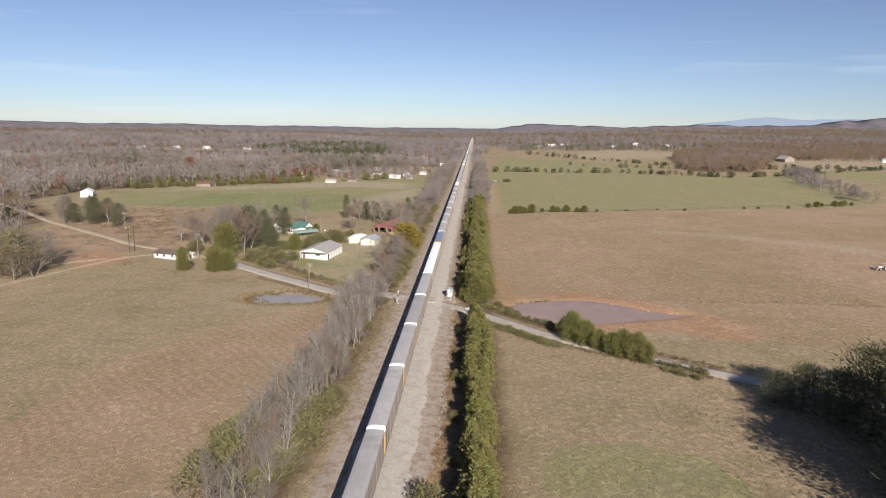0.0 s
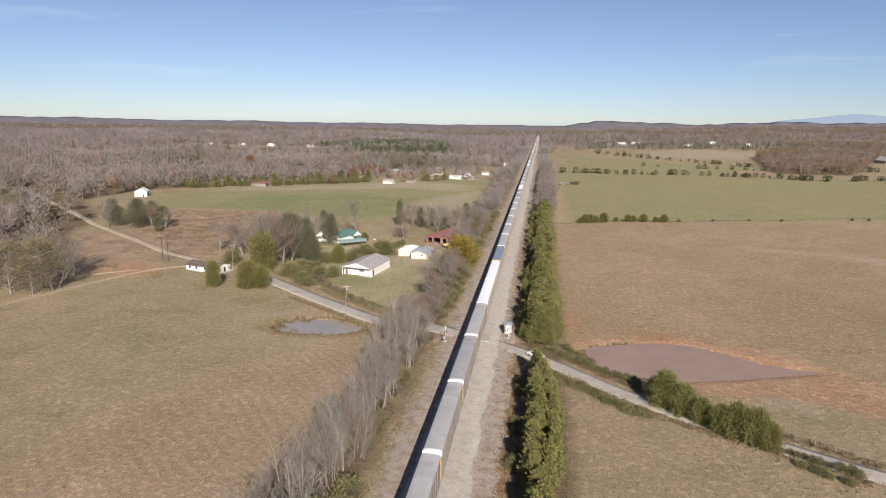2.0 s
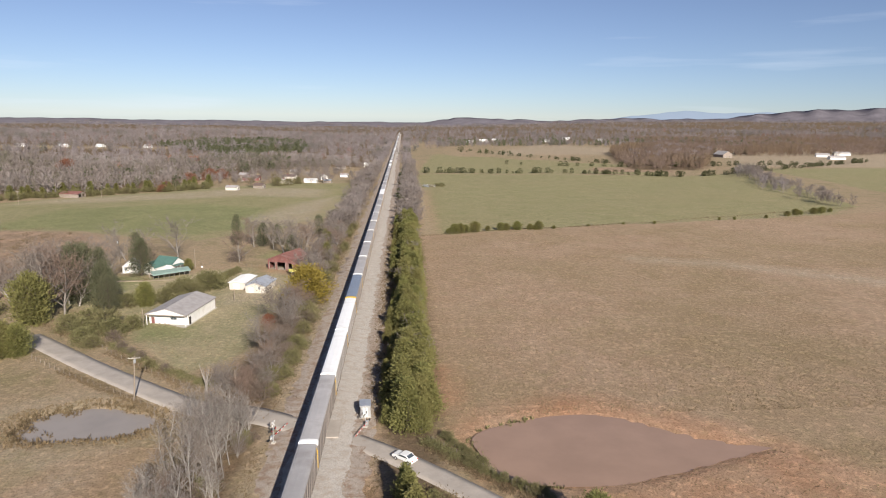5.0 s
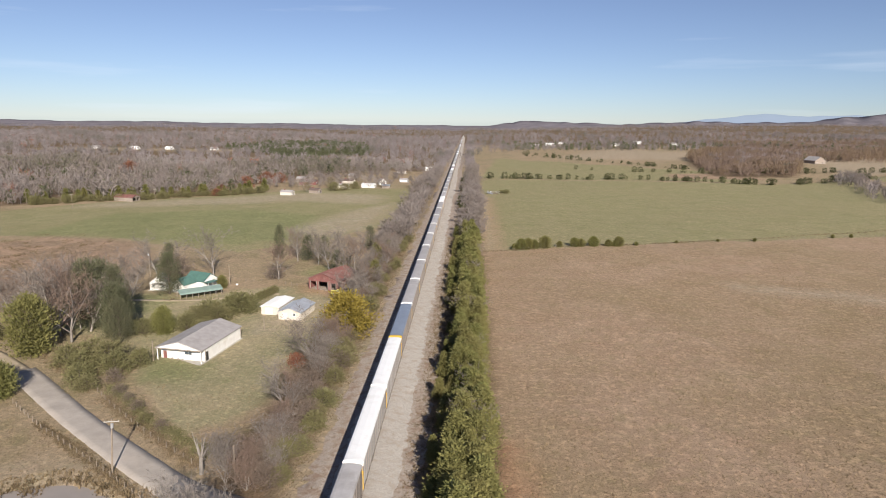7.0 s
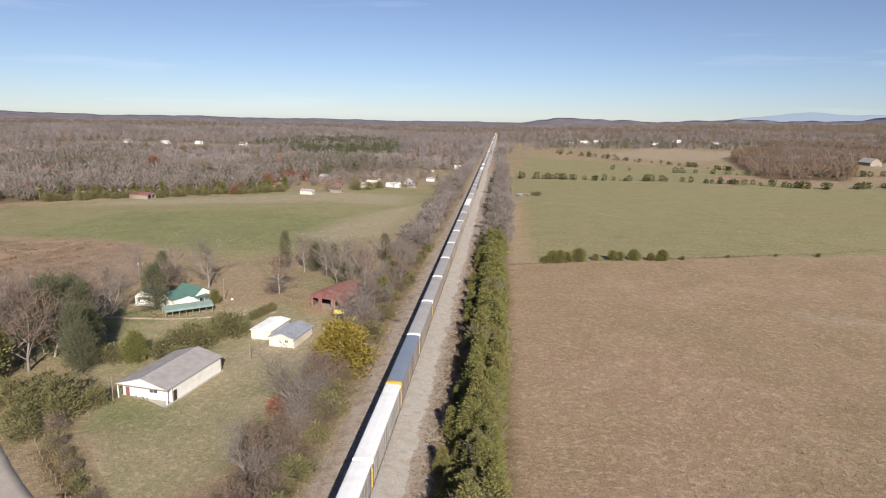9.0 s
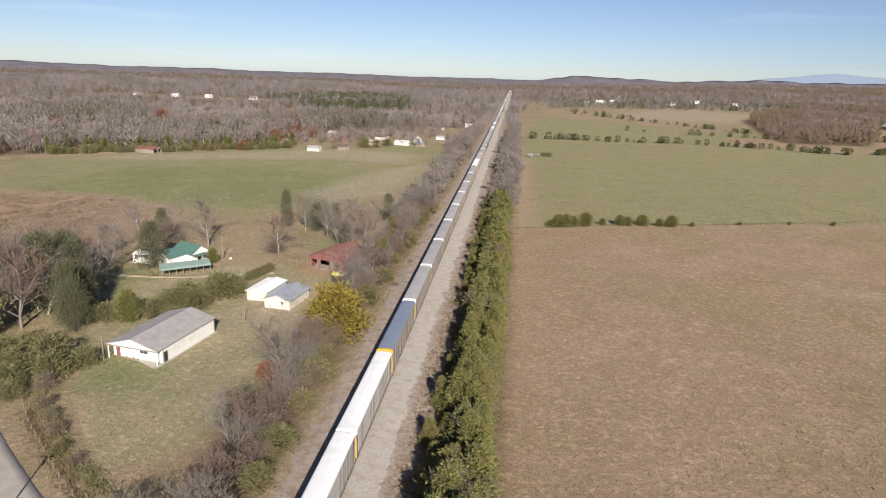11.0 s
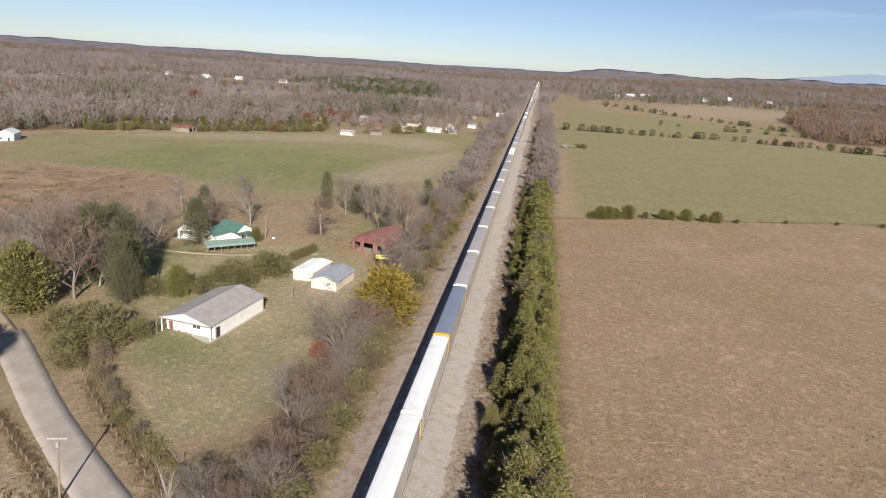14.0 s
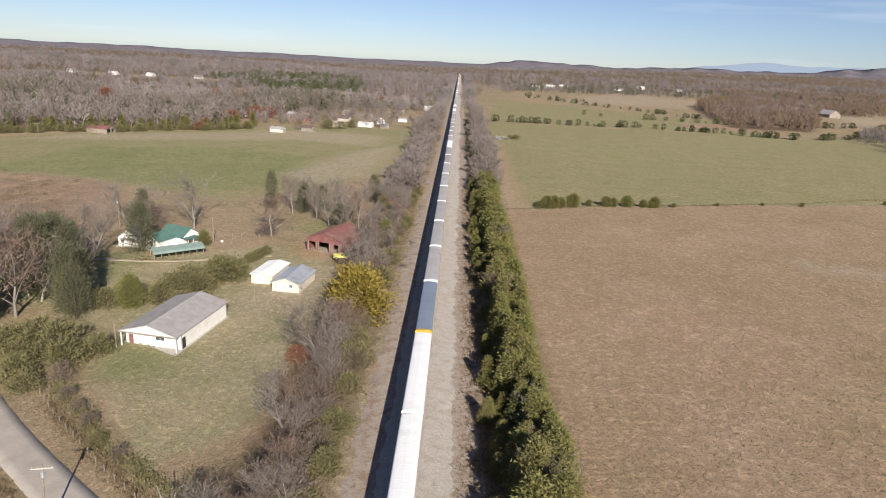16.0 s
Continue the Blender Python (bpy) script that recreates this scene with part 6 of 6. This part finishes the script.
def crossing_signal(x, y, turn):
    """Mast with crossbuck, lamps and a lowered gate arm; faces local -y, the arm reaches along +x."""
    s = thing("crossing_signal", "railway crossing signal with white crossbuck and lowered gate", "crossing signal", pose(x, y, max(h(x, y), 0.05), 0, 0, turn), "crossing signals")
    part("mast", rod(bmesh.new(), (0, 0, 0), (0, 0, 4.4), 0.07, 0.06, 8), M_ALU, s)
    part("base", boxes((-0.35, -0.35, -0.3, 0.35, 0.35, 0.35), bevel=0.04), M_CONCRETE, s)
    for a in (45, -45):
        bm = bmesh.new()
        box(bm, -0.65, -0.12, -0.11, 0.65, -0.08 + 0.01 * (a > 0), 0.11, pose(0, 0, 3.9, 0, a, 0))
        part("crossbuck_blade", bm, M_TRIM, s, "white reflective blade")
    part("lamp_bar", boxes((-0.8, -0.05, 2.7, 0.8, 0.05, 2.8)), M_ALU, s)
    for dx in (-0.65, 0.65):
        l = part("lamp_hood", rod(bmesh.new(), (dx, -0.04, 2.75), (dx, -0.1, 2.75), 0.3, 0.3, 14), M_BLACK, s)
        part("lens", rod(bmesh.new(), (dx, -0.1, 2.75), (dx, -0.14, 2.75), 0.12, 0.1, 10), M_RED, l)
    part("gate_motor", boxes((-0.3, 0.1, 0.7, 0.3, 0.55, 1.4), bevel=0.03), M_ALU, s)
    part("counterweight", boxes((-1.5, 0.2, 0.95, -0.9, 0.4, 1.25)), M_BLACK, s)
    for i in range(10):
        part("gate_arm", boxes((-0.9 + 0.68 * i, 0.24, 1.05, -0.9 + 0.68 * (i + 1), 0.32, 1.17)), M_RED if i % 2 else M_TRIM, s)
    return s


crossing_signal(8.4, 201.2, -108)
crossing_signal(-8.2, 195.6, 72)
c = thing("signal_cabin", "silver metal railway signal equipment cabin", "cabin", pose(8.0, 206.5, h(8, 206.5) + 0.1, 0, 0, 4))
part("plinth", boxes((-1.2, -1.6, -0.3, 1.2, 1.6, 0.12), bevel=0.03), M_CONCRETE, c)
part("body", boxes((-1.05, -1.45, 0.12, 1.05, 1.45, 2.5), bevel=0.03), M_ALU, c)
part("roof", prism([(-1.15, 2.5), (1.15, 2.5), (1.15, 2.58), (0, 2.72), (-1.15, 2.58)], "y", -1.55, 1.55), M_ALU, c)
d = part("door", boxes((-0.45, -1.5, 0.2, 0.45, -1.45, 2.2)), M_TRIM, c)
part("handle", boxes((0.3, -1.55, 1.1, 0.36, -1.5, 1.3)), M_BLACK, d)
for z in (1.6, 1.9):
    part("vent", boxes((1.05, -0.6, z, 1.08, 0.2, z + 0.15)), M_GREYWOOD, c)


def sedan(x, y, turn, paint, label):
    c = thing("car", label, "car", pose(x, y, h(x, y) + 0.16, 0, 0, turn))
    body = prism([(-2.25, 0.35), (-2.3, 0.75), (-2.1, 0.92), (-1.2, 0.98), (-0.5, 1.42), (0.9, 1.45), (1.6, 1.02), (2.2, 0.96), (2.3, 0.7), (2.25, 0.35)], "y", -0.88, 0.88)
    bmesh.ops.bevel(body, geom=body.edges[:], offset=0.06, segments=2, affect="EDGES")
    part("body", body, paint, c)
    part("windscreen", prism([(-1.12, 1.0), (-0.52, 1.36), (-0.49, 1.39), (-1.16, 1.02)], "y", -0.7, 0.7), M_GLASS, c)
    part("rear_window", prism([(0.95, 1.4), (1.5, 1.05), (1.54, 1.08), (0.97, 1.43)], "y", -0.7, 0.7), M_GLASS, c)
    for s in (-1, 1):
        part("side_window", prism([(-0.95, 1.02), (-0.45, 1.34), (0.8, 1.36), (1.3, 1.04)], "y", s * 0.89 - 0.01, s * 0.89 + 0.01), M_GLASS, c)
        part("headlight", boxes((-2.31, s * 0.62 - 0.16, 0.66, -2.22, s * 0.62 + 0.16, 0.8)), M_ALU, c)
        part("tail_light", boxes((2.22, s * 0.66 - 0.14, 0.72, 2.32, s * 0.66 + 0.14, 0.88)), M_RED, c)
        for x0 in (-1.4, 1.4):
            w = part("wheel", rod(bmesh.new(), (x0, s * 0.72, 0.33), (x0, s * 0.92, 0.33), 0.33, 0.33, 16), M_TYRE, c)
            part("rim", rod(bmesh.new(), (x0, s * 0.92, 0.33), (x0, s * 0.93, 0.33), 0.2, 0.2, 12), M_ALU, w)
    return c


sedan(16.0, 188.6, -40, M_CARPAINT, "white saloon car waiting at the level crossing")


def pickup(x, y, turn, paint, label):
    """Cab, hood and open bed on four wheels; the nose points along +x."""
    c = thing("pickup_truck", label, "pickup truck", pose(x, y, h(x, y), 0, 0, turn))
    body = prism([(-2.6, 0.5), (-2.6, 1.0), (2.45, 1.0), (2.6, 0.85), (2.6, 0.45), (-2.6, 0.45)], "y", -0.9, 0.9)
    part("body", body, paint, c)
    part("cab", prism([(-0.5, 1.0), (-0.45, 1.7), (0.75, 1.7), (1.25, 1.0)], "y", -0.82, 0.82), paint, c)
    for b in ((-2.6, -0.9, 1.0, -0.5, -0.82, 1.28), (-2.6, 0.82, 1.0, -0.5, 0.9, 1.28), (-2.6, -0.82, 1.0, -2.52, 0.82, 1.28)):
        part("bed_side", boxes(b, bevel=0.01), paint, c)
    part("windscreen", prism([(0.8, 1.62), (1.2, 1.06), (1.24, 1.08), (0.84, 1.65)], "y", -0.72, 0.72), M_GLASS, c)
    part("rear_window", boxes((-0.53, -0.6, 1.2, -0.47, 0.6, 1.6)), M_GLASS, c)
    for sy in (-1, 1):
        part("side_window", prism([(-0.35, 1.15), (-0.32, 1.6), (0.65, 1.6), (0.98, 1.15)], "y", sy * 0.83 - 0.01, sy * 0.83 + 0.01), M_GLASS, c)
        part("headlight", boxes((2.56, sy * 0.65 - 0.14, 0.68, 2.63, sy * 0.65 + 0.14, 0.86)), M_ALU, c)
        for x0 in (-1.6, 1.65):
            w = part("wheel", rod(bmesh.new(), (x0, sy * 0.72, 0.37), (x0, sy * 0.93, 0.37), 0.37, 0.37, 14), M_TYRE, c)
            part("rim", rod(bmesh.new(), (x0, sy * 0.93, 0.37), (x0, sy * 0.945, 0.37), 0.22, 0.22, 10), M_ALU, w)
    return c


pickup(-28.6, 341.5, 12, M_LIME, "yellow pickup truck parked on grass beside a red barn")
for x, y, k in ((-76.2, 357.5, 0.8), (-75.3, 357.0, 0.7), (-69.5, 353.5, 0.6)):
    t = thing("feed_barrel", "small white plastic barrel in the farm yard", "barrel", pose(x, y, h(x, y)), "barrels in the yard")
    part("body", rod(bmesh.new(), (0, 0, 0), (0, 0, 1.0 * k), 0.42, 0.42, 12), M_TRIM, t)
    part("rim", rod(bmesh.new(), (0, 0, 1.0 * k), (0, 0, 1.0 * k + 0.06), 0.45, 0.45, 12), M_GREYWOOD, t)


def tractor(x, y, turn):
    t = thing("tractor", "pale farm tractor with cab and front loader", "tractor", pose(x, y, h(x, y), 0, 0, turn))
    part("hood", boxes((-2.2, -0.45, 0.9, 0.0, 0.45, 1.7), bevel=0.06), M_CONCRETE, t)
    c = part("cab", boxes((0, -0.75, 1.0, 1.5, 0.75, 1.6), (0.0, -0.75, 2.6, 1.5, 0.75, 2.75), bevel=0.03), M_CONCRETE, t)
    for x0 in (0.05, 1.4):
        for s in (-0.7, 0.64):
            part("cab_post", boxes((x0, s, 1.6, x0 + 0.07, s + 0.07, 2.6)), M_CONCRETE, c)
    for x0, r in ((-1.7, 0.55), (0.9, 0.85)):
        for s in (-1, 1):
            w = part("wheel", rod(bmesh.new(), (x0, s * 0.75, r), (x0, s * 1.15, r), r, r, 16), M_TYRE, t)
            part("rim", rod(bmesh.new(), (x0, s * 1.15, r), (x0, s * 1.17, r), r * 0.55, r * 0.55, 12), M_ALU, w)
    part("loader", boxes((-3.6, -0.9, 0.3, -3.0, 0.9, 0.9), (-3.2, -0.6, 0.8, -0.3, -0.5, 1.0), (-3.2, 0.5, 0.8, -0.3, 0.6, 1.0)), M_GREYWOOD, t)


tractor(183, 262, 20)


def fence(pts, step, label, hh=1.2, wires=3):
    """Wooden posts, each a part, with strands of wire between the ends of each straight run."""
    (ax, ay), (bx, by) = pts[0], pts[-1]
    f = thing("fence", label, "fence", pose(ax, ay, 0))
    P = np.array(pts, float)
    s = np.concatenate([[0], np.cumsum(np.hypot(*np.diff(P, axis=0).T))])
    t = np.arange(0, s[-1], step)
    x, y = np.interp(t, s, P[:, 0]), np.interp(t, s, P[:, 1])
    shared = mesh_of("post", rod(bmesh.new(), (0, 0, -0.4), (0, 0, hh), 0.09, 0.08, 6), M_POLE)
    for px, py in zip(x, y):
        o = part("post", shared, None, f)
        o.matrix_local = pose(px - ax, py - ay, h(px, py), U(-4, 4), U(-4, 4), U(0, 90))
    for k in range(wires):
        bm = bmesh.new()
        rings = []
        for px, py in zip(x, y):
            z = h(px, py) + hh * (0.95 - 0.3 * k)
            rings.append([bm.verts.new((px - ax + u, py - ay + u, z + w)) for u, w in ((0.005, 0), (-0.005, 0), (0, 0.009))])
        for p, q in zip(rings, rings[1:]):
            for i in range(3):
                bm.faces.new((p[i], p[(i + 1) % 3], q[(i + 1) % 3], q[i]))
        part("wire", bm, M_GREYWOOD, f)


fence([(-34, 215), (-50, 226.5), (-68, 239), (-84, 252)], 2.6, "weathered post and wire fence beside the road")
fence([(-30, 226), (-46, 238), (-60, 250), (-70, 260)], 3.0, "weathered post and wire fence round the yard")
fence([(24, 404), (130, 434), (270, 472), (330, 510)], 5.0, "old fence line between brown and green fields")
fence([(21, 195), (30, 185), (40, 173), (60, 156), (76, 146)], 3.2, "wire fence between road and muddy pond pasture")
fence([(-70, 336), (-60, 341), (-52, 343)], 2.0, "short board fence in the farm yard")
fence([(-108, 345), (-98, 356), (-60, 360), (-46, 352)], 3.0, "wire fence behind the farmhouse yard")


def brush_pile(x, y, label):
    b = thing("brush_pile", label, "pile", pose(x, y, h(x, y)))
    for i in range(9):
        bm = bmesh.new()
        a = U(0, 6.28)
        rod(bm, (U(-3, 3), U(-2, 2), 0.1), (U(-3, 3) + 3 * math.cos(a), U(-2, 2) + 2 * math.sin(a), U(0.4, 1.8)), 0.2, 0.1, 5)
        part("log", bm, M_GREYWOOD, b)
    for i in range(14):
        x0, y0 = U(-6, 4), U(-3, 3)
        bm = bmesh.new()
        box(bm, -1.8, -0.7, 0, 1.8, 0.7, 0.06, pose(x0, y0, 0.5 + 0.1 * i, U(-25, 25), U(-25, 25), U(0, 180)))
        part("sheet", bm, M_TINROOF if i % 3 else M_WHITEROOF, b, "crumpled pale tin sheet")


brush_pile(38, 634, "heap of pale tin sheets and dark logs")
plant("shrub", 48, 638, 3, 1.6)
plant("shrub", 44, 640, 2.5, 1.4)
# broken snag by the road
s = thing("dead_tree", "broken bare snag with splintered top", "tree", pose(-29, 224, h(-29, 224)))
part("trunk", rod(bmesh.new(), (0, 0, -0.3), (0.1, 0, 3.4), 0.42, 0.3, 8), M_BARK, s)
for i, (dx, dy, dz) in enumerate(((-1.3, 0.2, 8.0), (-0.3, -0.5, 7.4), (0.9, 0.4, 7.0), (1.7, -0.3, 5.6), (0.2, 0.9, 6.6))):
    part("limb", rod(bmesh.new(), (0.1, 0, 2.8), (dx, dy, dz), 0.2, 0.03, 6), M_BARK, s)


# ---- grass, weeds and stones ----
def tufts(name, pos, size, material, label, seed, per=3, upright=1.2, spread=0.0, rise=0.0):
    r = rng(seed)
    P = np.repeat(np.column_stack([pos, land(pos[:, 0], pos[:, 1])]), per, 0)
    S = np.repeat(size, per)
    P[:, :2] += r.normal(0, 0.3, (len(P), 2)) * S[:, None]
    P[:, :2] += r.normal(0, 1, (len(P), 2)) * spread
    P[:, 2] += r.uniform(0, 1, len(P)) ** 1.5 * rise
    D = r.normal(0, 0.6, (len(P), 3))
    D[:, 2] = np.abs(D[:, 2]) * 0.4 + upright
    v, f = blades(P, D, S * r.uniform(0.7, 1.4, len(P)), S * r.uniform(0.3, 0.7, len(P)), r)
    tagged(part(name, fast_mesh(name, v, f, material), material), label, "grass", kind="stuff")


def scatter_box(n, x0, x1, ya, yb, seed, keep=None):
    r = rng(seed)
    p = np.stack([r.uniform(x0, x1, n), ya + (yb - ya) * r.uniform(0, 1, n) ** 1.4], -1)
    ok = (pond_r(p[:, 0], p[:, 1], POND_W) > 1.08) & (pond_r(p[:, 0], p[:, 1], POND_E) > 1.08)
    for poly in ([(-420, 524), (-152, 306), (-110, 287), (-64, 248), (-30, 223), (-6, 206), (-6, 198), (-32, 216), (-64, 238), (-110, 275), (-152, 291), (-420, 515)], [(6, 200), (24, 184), (50, 161), (130, 118), (130, 112), (50, 155), (24, 178), (6, 192)]):
        ok &= sdf(p[:, 0], p[:, 1], poly) < 0.3
    return p[ok], r


p, r = scatter_box(26000, 23, 150, 205, 405, 61)
tufts("dry_grass", p, r.uniform(0.15, 0.38, len(p)), M_WEED, "clumps of dry straw-coloured pasture grass", 62, 2, 0.7)
p, r = scatter_box(14000, 22, 130, 66, 190, 63)
tufts("dry_grass", p, r.uniform(0.15, 0.4, len(p)), M_WEED, "clumps of dry straw-coloured pasture grass", 64, 2, 0.7)
p, r = scatter_box(26000, -170, -27, 70, 262, 65)
tufts("dry_grass", p, r.uniform(0.15, 0.36, len(p)), M_WEED, "clumps of dry straw-coloured pasture grass", 66, 2, 0.7)
p, r = scatter_box(7000, -110, -26, 250, 400, 67)
tufts("dry_grass", p, r.uniform(0.14, 0.32, len(p)), M_WEED, "clumps of dry yard grass", 68, 2, 0.7)
# rank weeds along edges
P, r = lines([(-10.5, 62, -10.5, 194, 900, 1.0), (-11, 208, -11.5, 450, 1500, 1.2), (10.5, 62, 11, 190, 700, 0.8), (11, 206, 11, 440, 2600, 1.3), (-38, 218, -70, 241, 700, 0.7), (-31, 227, -64, 254, 900, 0.9),
                (-68, 258, -104, 287, 600, 1.0), (24, 405, 130, 435, 700, 0.7), (130, 435, 330, 512, 700, 0.9), (20, 193, 40, 172, 600, 0.7), (40, 172, 76, 145, 700, 0.8), (20, 180, 40, 161, 500, 0.8), (40, 161, 72, 139, 500, 0.8),
                (8.6, 208, 8.6, 440, 1500, 0.8), (22.5, 205, 22.5, 400, 700, 0.5), (21.5, 66, 21.5, 176, 500, 0.5)], 71)
tufts("weeds", P, r.uniform(0.16, 0.4, len(P)), M_RANK, "rank dry weeds along fences, road and railway", 72, 5, 0.6, 0.3, 0.15)
P, r = lines([(-29, 230, -48, 243, 150, 0.8), (-48, 244, -66, 260, 150, 0.9), (20, 195, 31, 184, 200, 0.6), (21, 176, 39, 159, 260, 0.8)], 73)
tufts("brambles", P, r.uniform(0.18, 0.4, len(P)), M_SHRUB, "low olive and brown brambles along the fence", 74, 22, 0.4, 0.5, 0.9)


P, r = lines([(-120, 300, -220, 400, 260, 22), (-150, 330, -190, 430, 160, 18)], 53)
P = P[sdf(P[:, 0], P[:, 1], [(-420, 530), (-152, 308), (-110, 288), (-110, 272), (-152, 290), (-420, 512)]) < 0]
tufts("scrub_brush", P, r.uniform(0.3, 0.7, len(P)), M_RANK, "patches of brown scrub in the rusty clearing", 54, 26, 0.5, 1.2, 0.9)


def bank(p, n, seed, lo, hi):
    r = rng(seed)
    x, y = r.uniform(p["c"][0] - 1.5 * p["r"][0], p["c"][0] + 1.5 * p["r"][0], n), r.uniform(p["c"][1] - 1.6 * p["r"][1], p["c"][1] + 1.6 * p["r"][1], n)
    d = pond_r(x, y, p)
    ok = (d > lo) & (d < hi)
    return np.stack([x[ok], y[ok]], -1), r


P, r = bank(POND_W, 2600, 75, 0.95, 1.14)
tufts("reeds", P, r.uniform(0.4, 0.8, len(P)), M_RANK, "brown reeds round the pond's edge", 76, 5, 0.9, 0.3, 0.2)
P, r = bank(POND_W, 2600, 82, 0.62, 0.98)
P = P[(P[:, 0] < -54) & (np.sin(P[:, 0] * 1.1) + np.sin(P[:, 1] * 1.4 + P[:, 0] * 0.5) > 0.35)]
tufts("reeds", P, r.uniform(0.5, 0.9, len(P)), M_RANK, "islands of brown reeds in shallow pond water", 83, 5, 0.9, 0.25, 0.7)
P, r = bank(POND_W, 2200, 77, 1.15, 1.45)
tufts("reeds", P, r.uniform(0.25, 0.55, len(P)), M_WEED, "pale dry reeds round the pond's edge", 78, 4)
P, r = bank(POND_E, 3600, 79, 1.0, 1.1)
P = P[P[:, 0] < 42]
tufts("reeds", P, r.uniform(0.4, 0.9, len(P)), M_SHRUB, "brown weeds round the muddy pond's edge", 80, 5)
# loose stones on the railway bed
r = rng(81)
n = 16000
sx = np.where(r.uniform(size=n) < 0.45, r.normal(-4.6, 1.3, n), r.normal(5.4, 1.6, n))
sy = 62 + 380 * r.uniform(0, 1, n) ** 1.3
ok = (np.abs(sx) > 2.3) & (np.abs(sx) < 10)
sx, sy = sx[ok], sy[ok]
sz = np.interp(sx, [-10, -5.2, -4, -2.2, 2.2, 4.6, 6.6, 8, 10], [0.0, 0.08, 0.14, 0.5, 0.5, 0.3, 0.13, 0.07, 0.04])
t = np.array([(-0.5, -0.4, -0.2), (0.5, -0.35, -0.2), (0.0, 0.55, -0.2), (0.05, 0.0, 0.5)])
f = np.array([(0, 1, 3), (1, 2, 3), (2, 0, 3)])
k = r.uniform(0.08, 0.24, len(sx))
V = (t[None] * k[:, None, None] * r.uniform(0.7, 1.3, (len(sx), 4, 3)) + np.stack([sx, sy, sz], -1)[:, None]).reshape(-1, 3)
F = (f[None] + 4 * np.arange(len(sx))[:, None, None]).reshape(-1, 3)
tagged(part("loose_ballast", fast_mesh("loose_ballast", V, F, M_STONE), M_STONE), "loose pale stones scattered beside the track", "stones", kind="stuff")
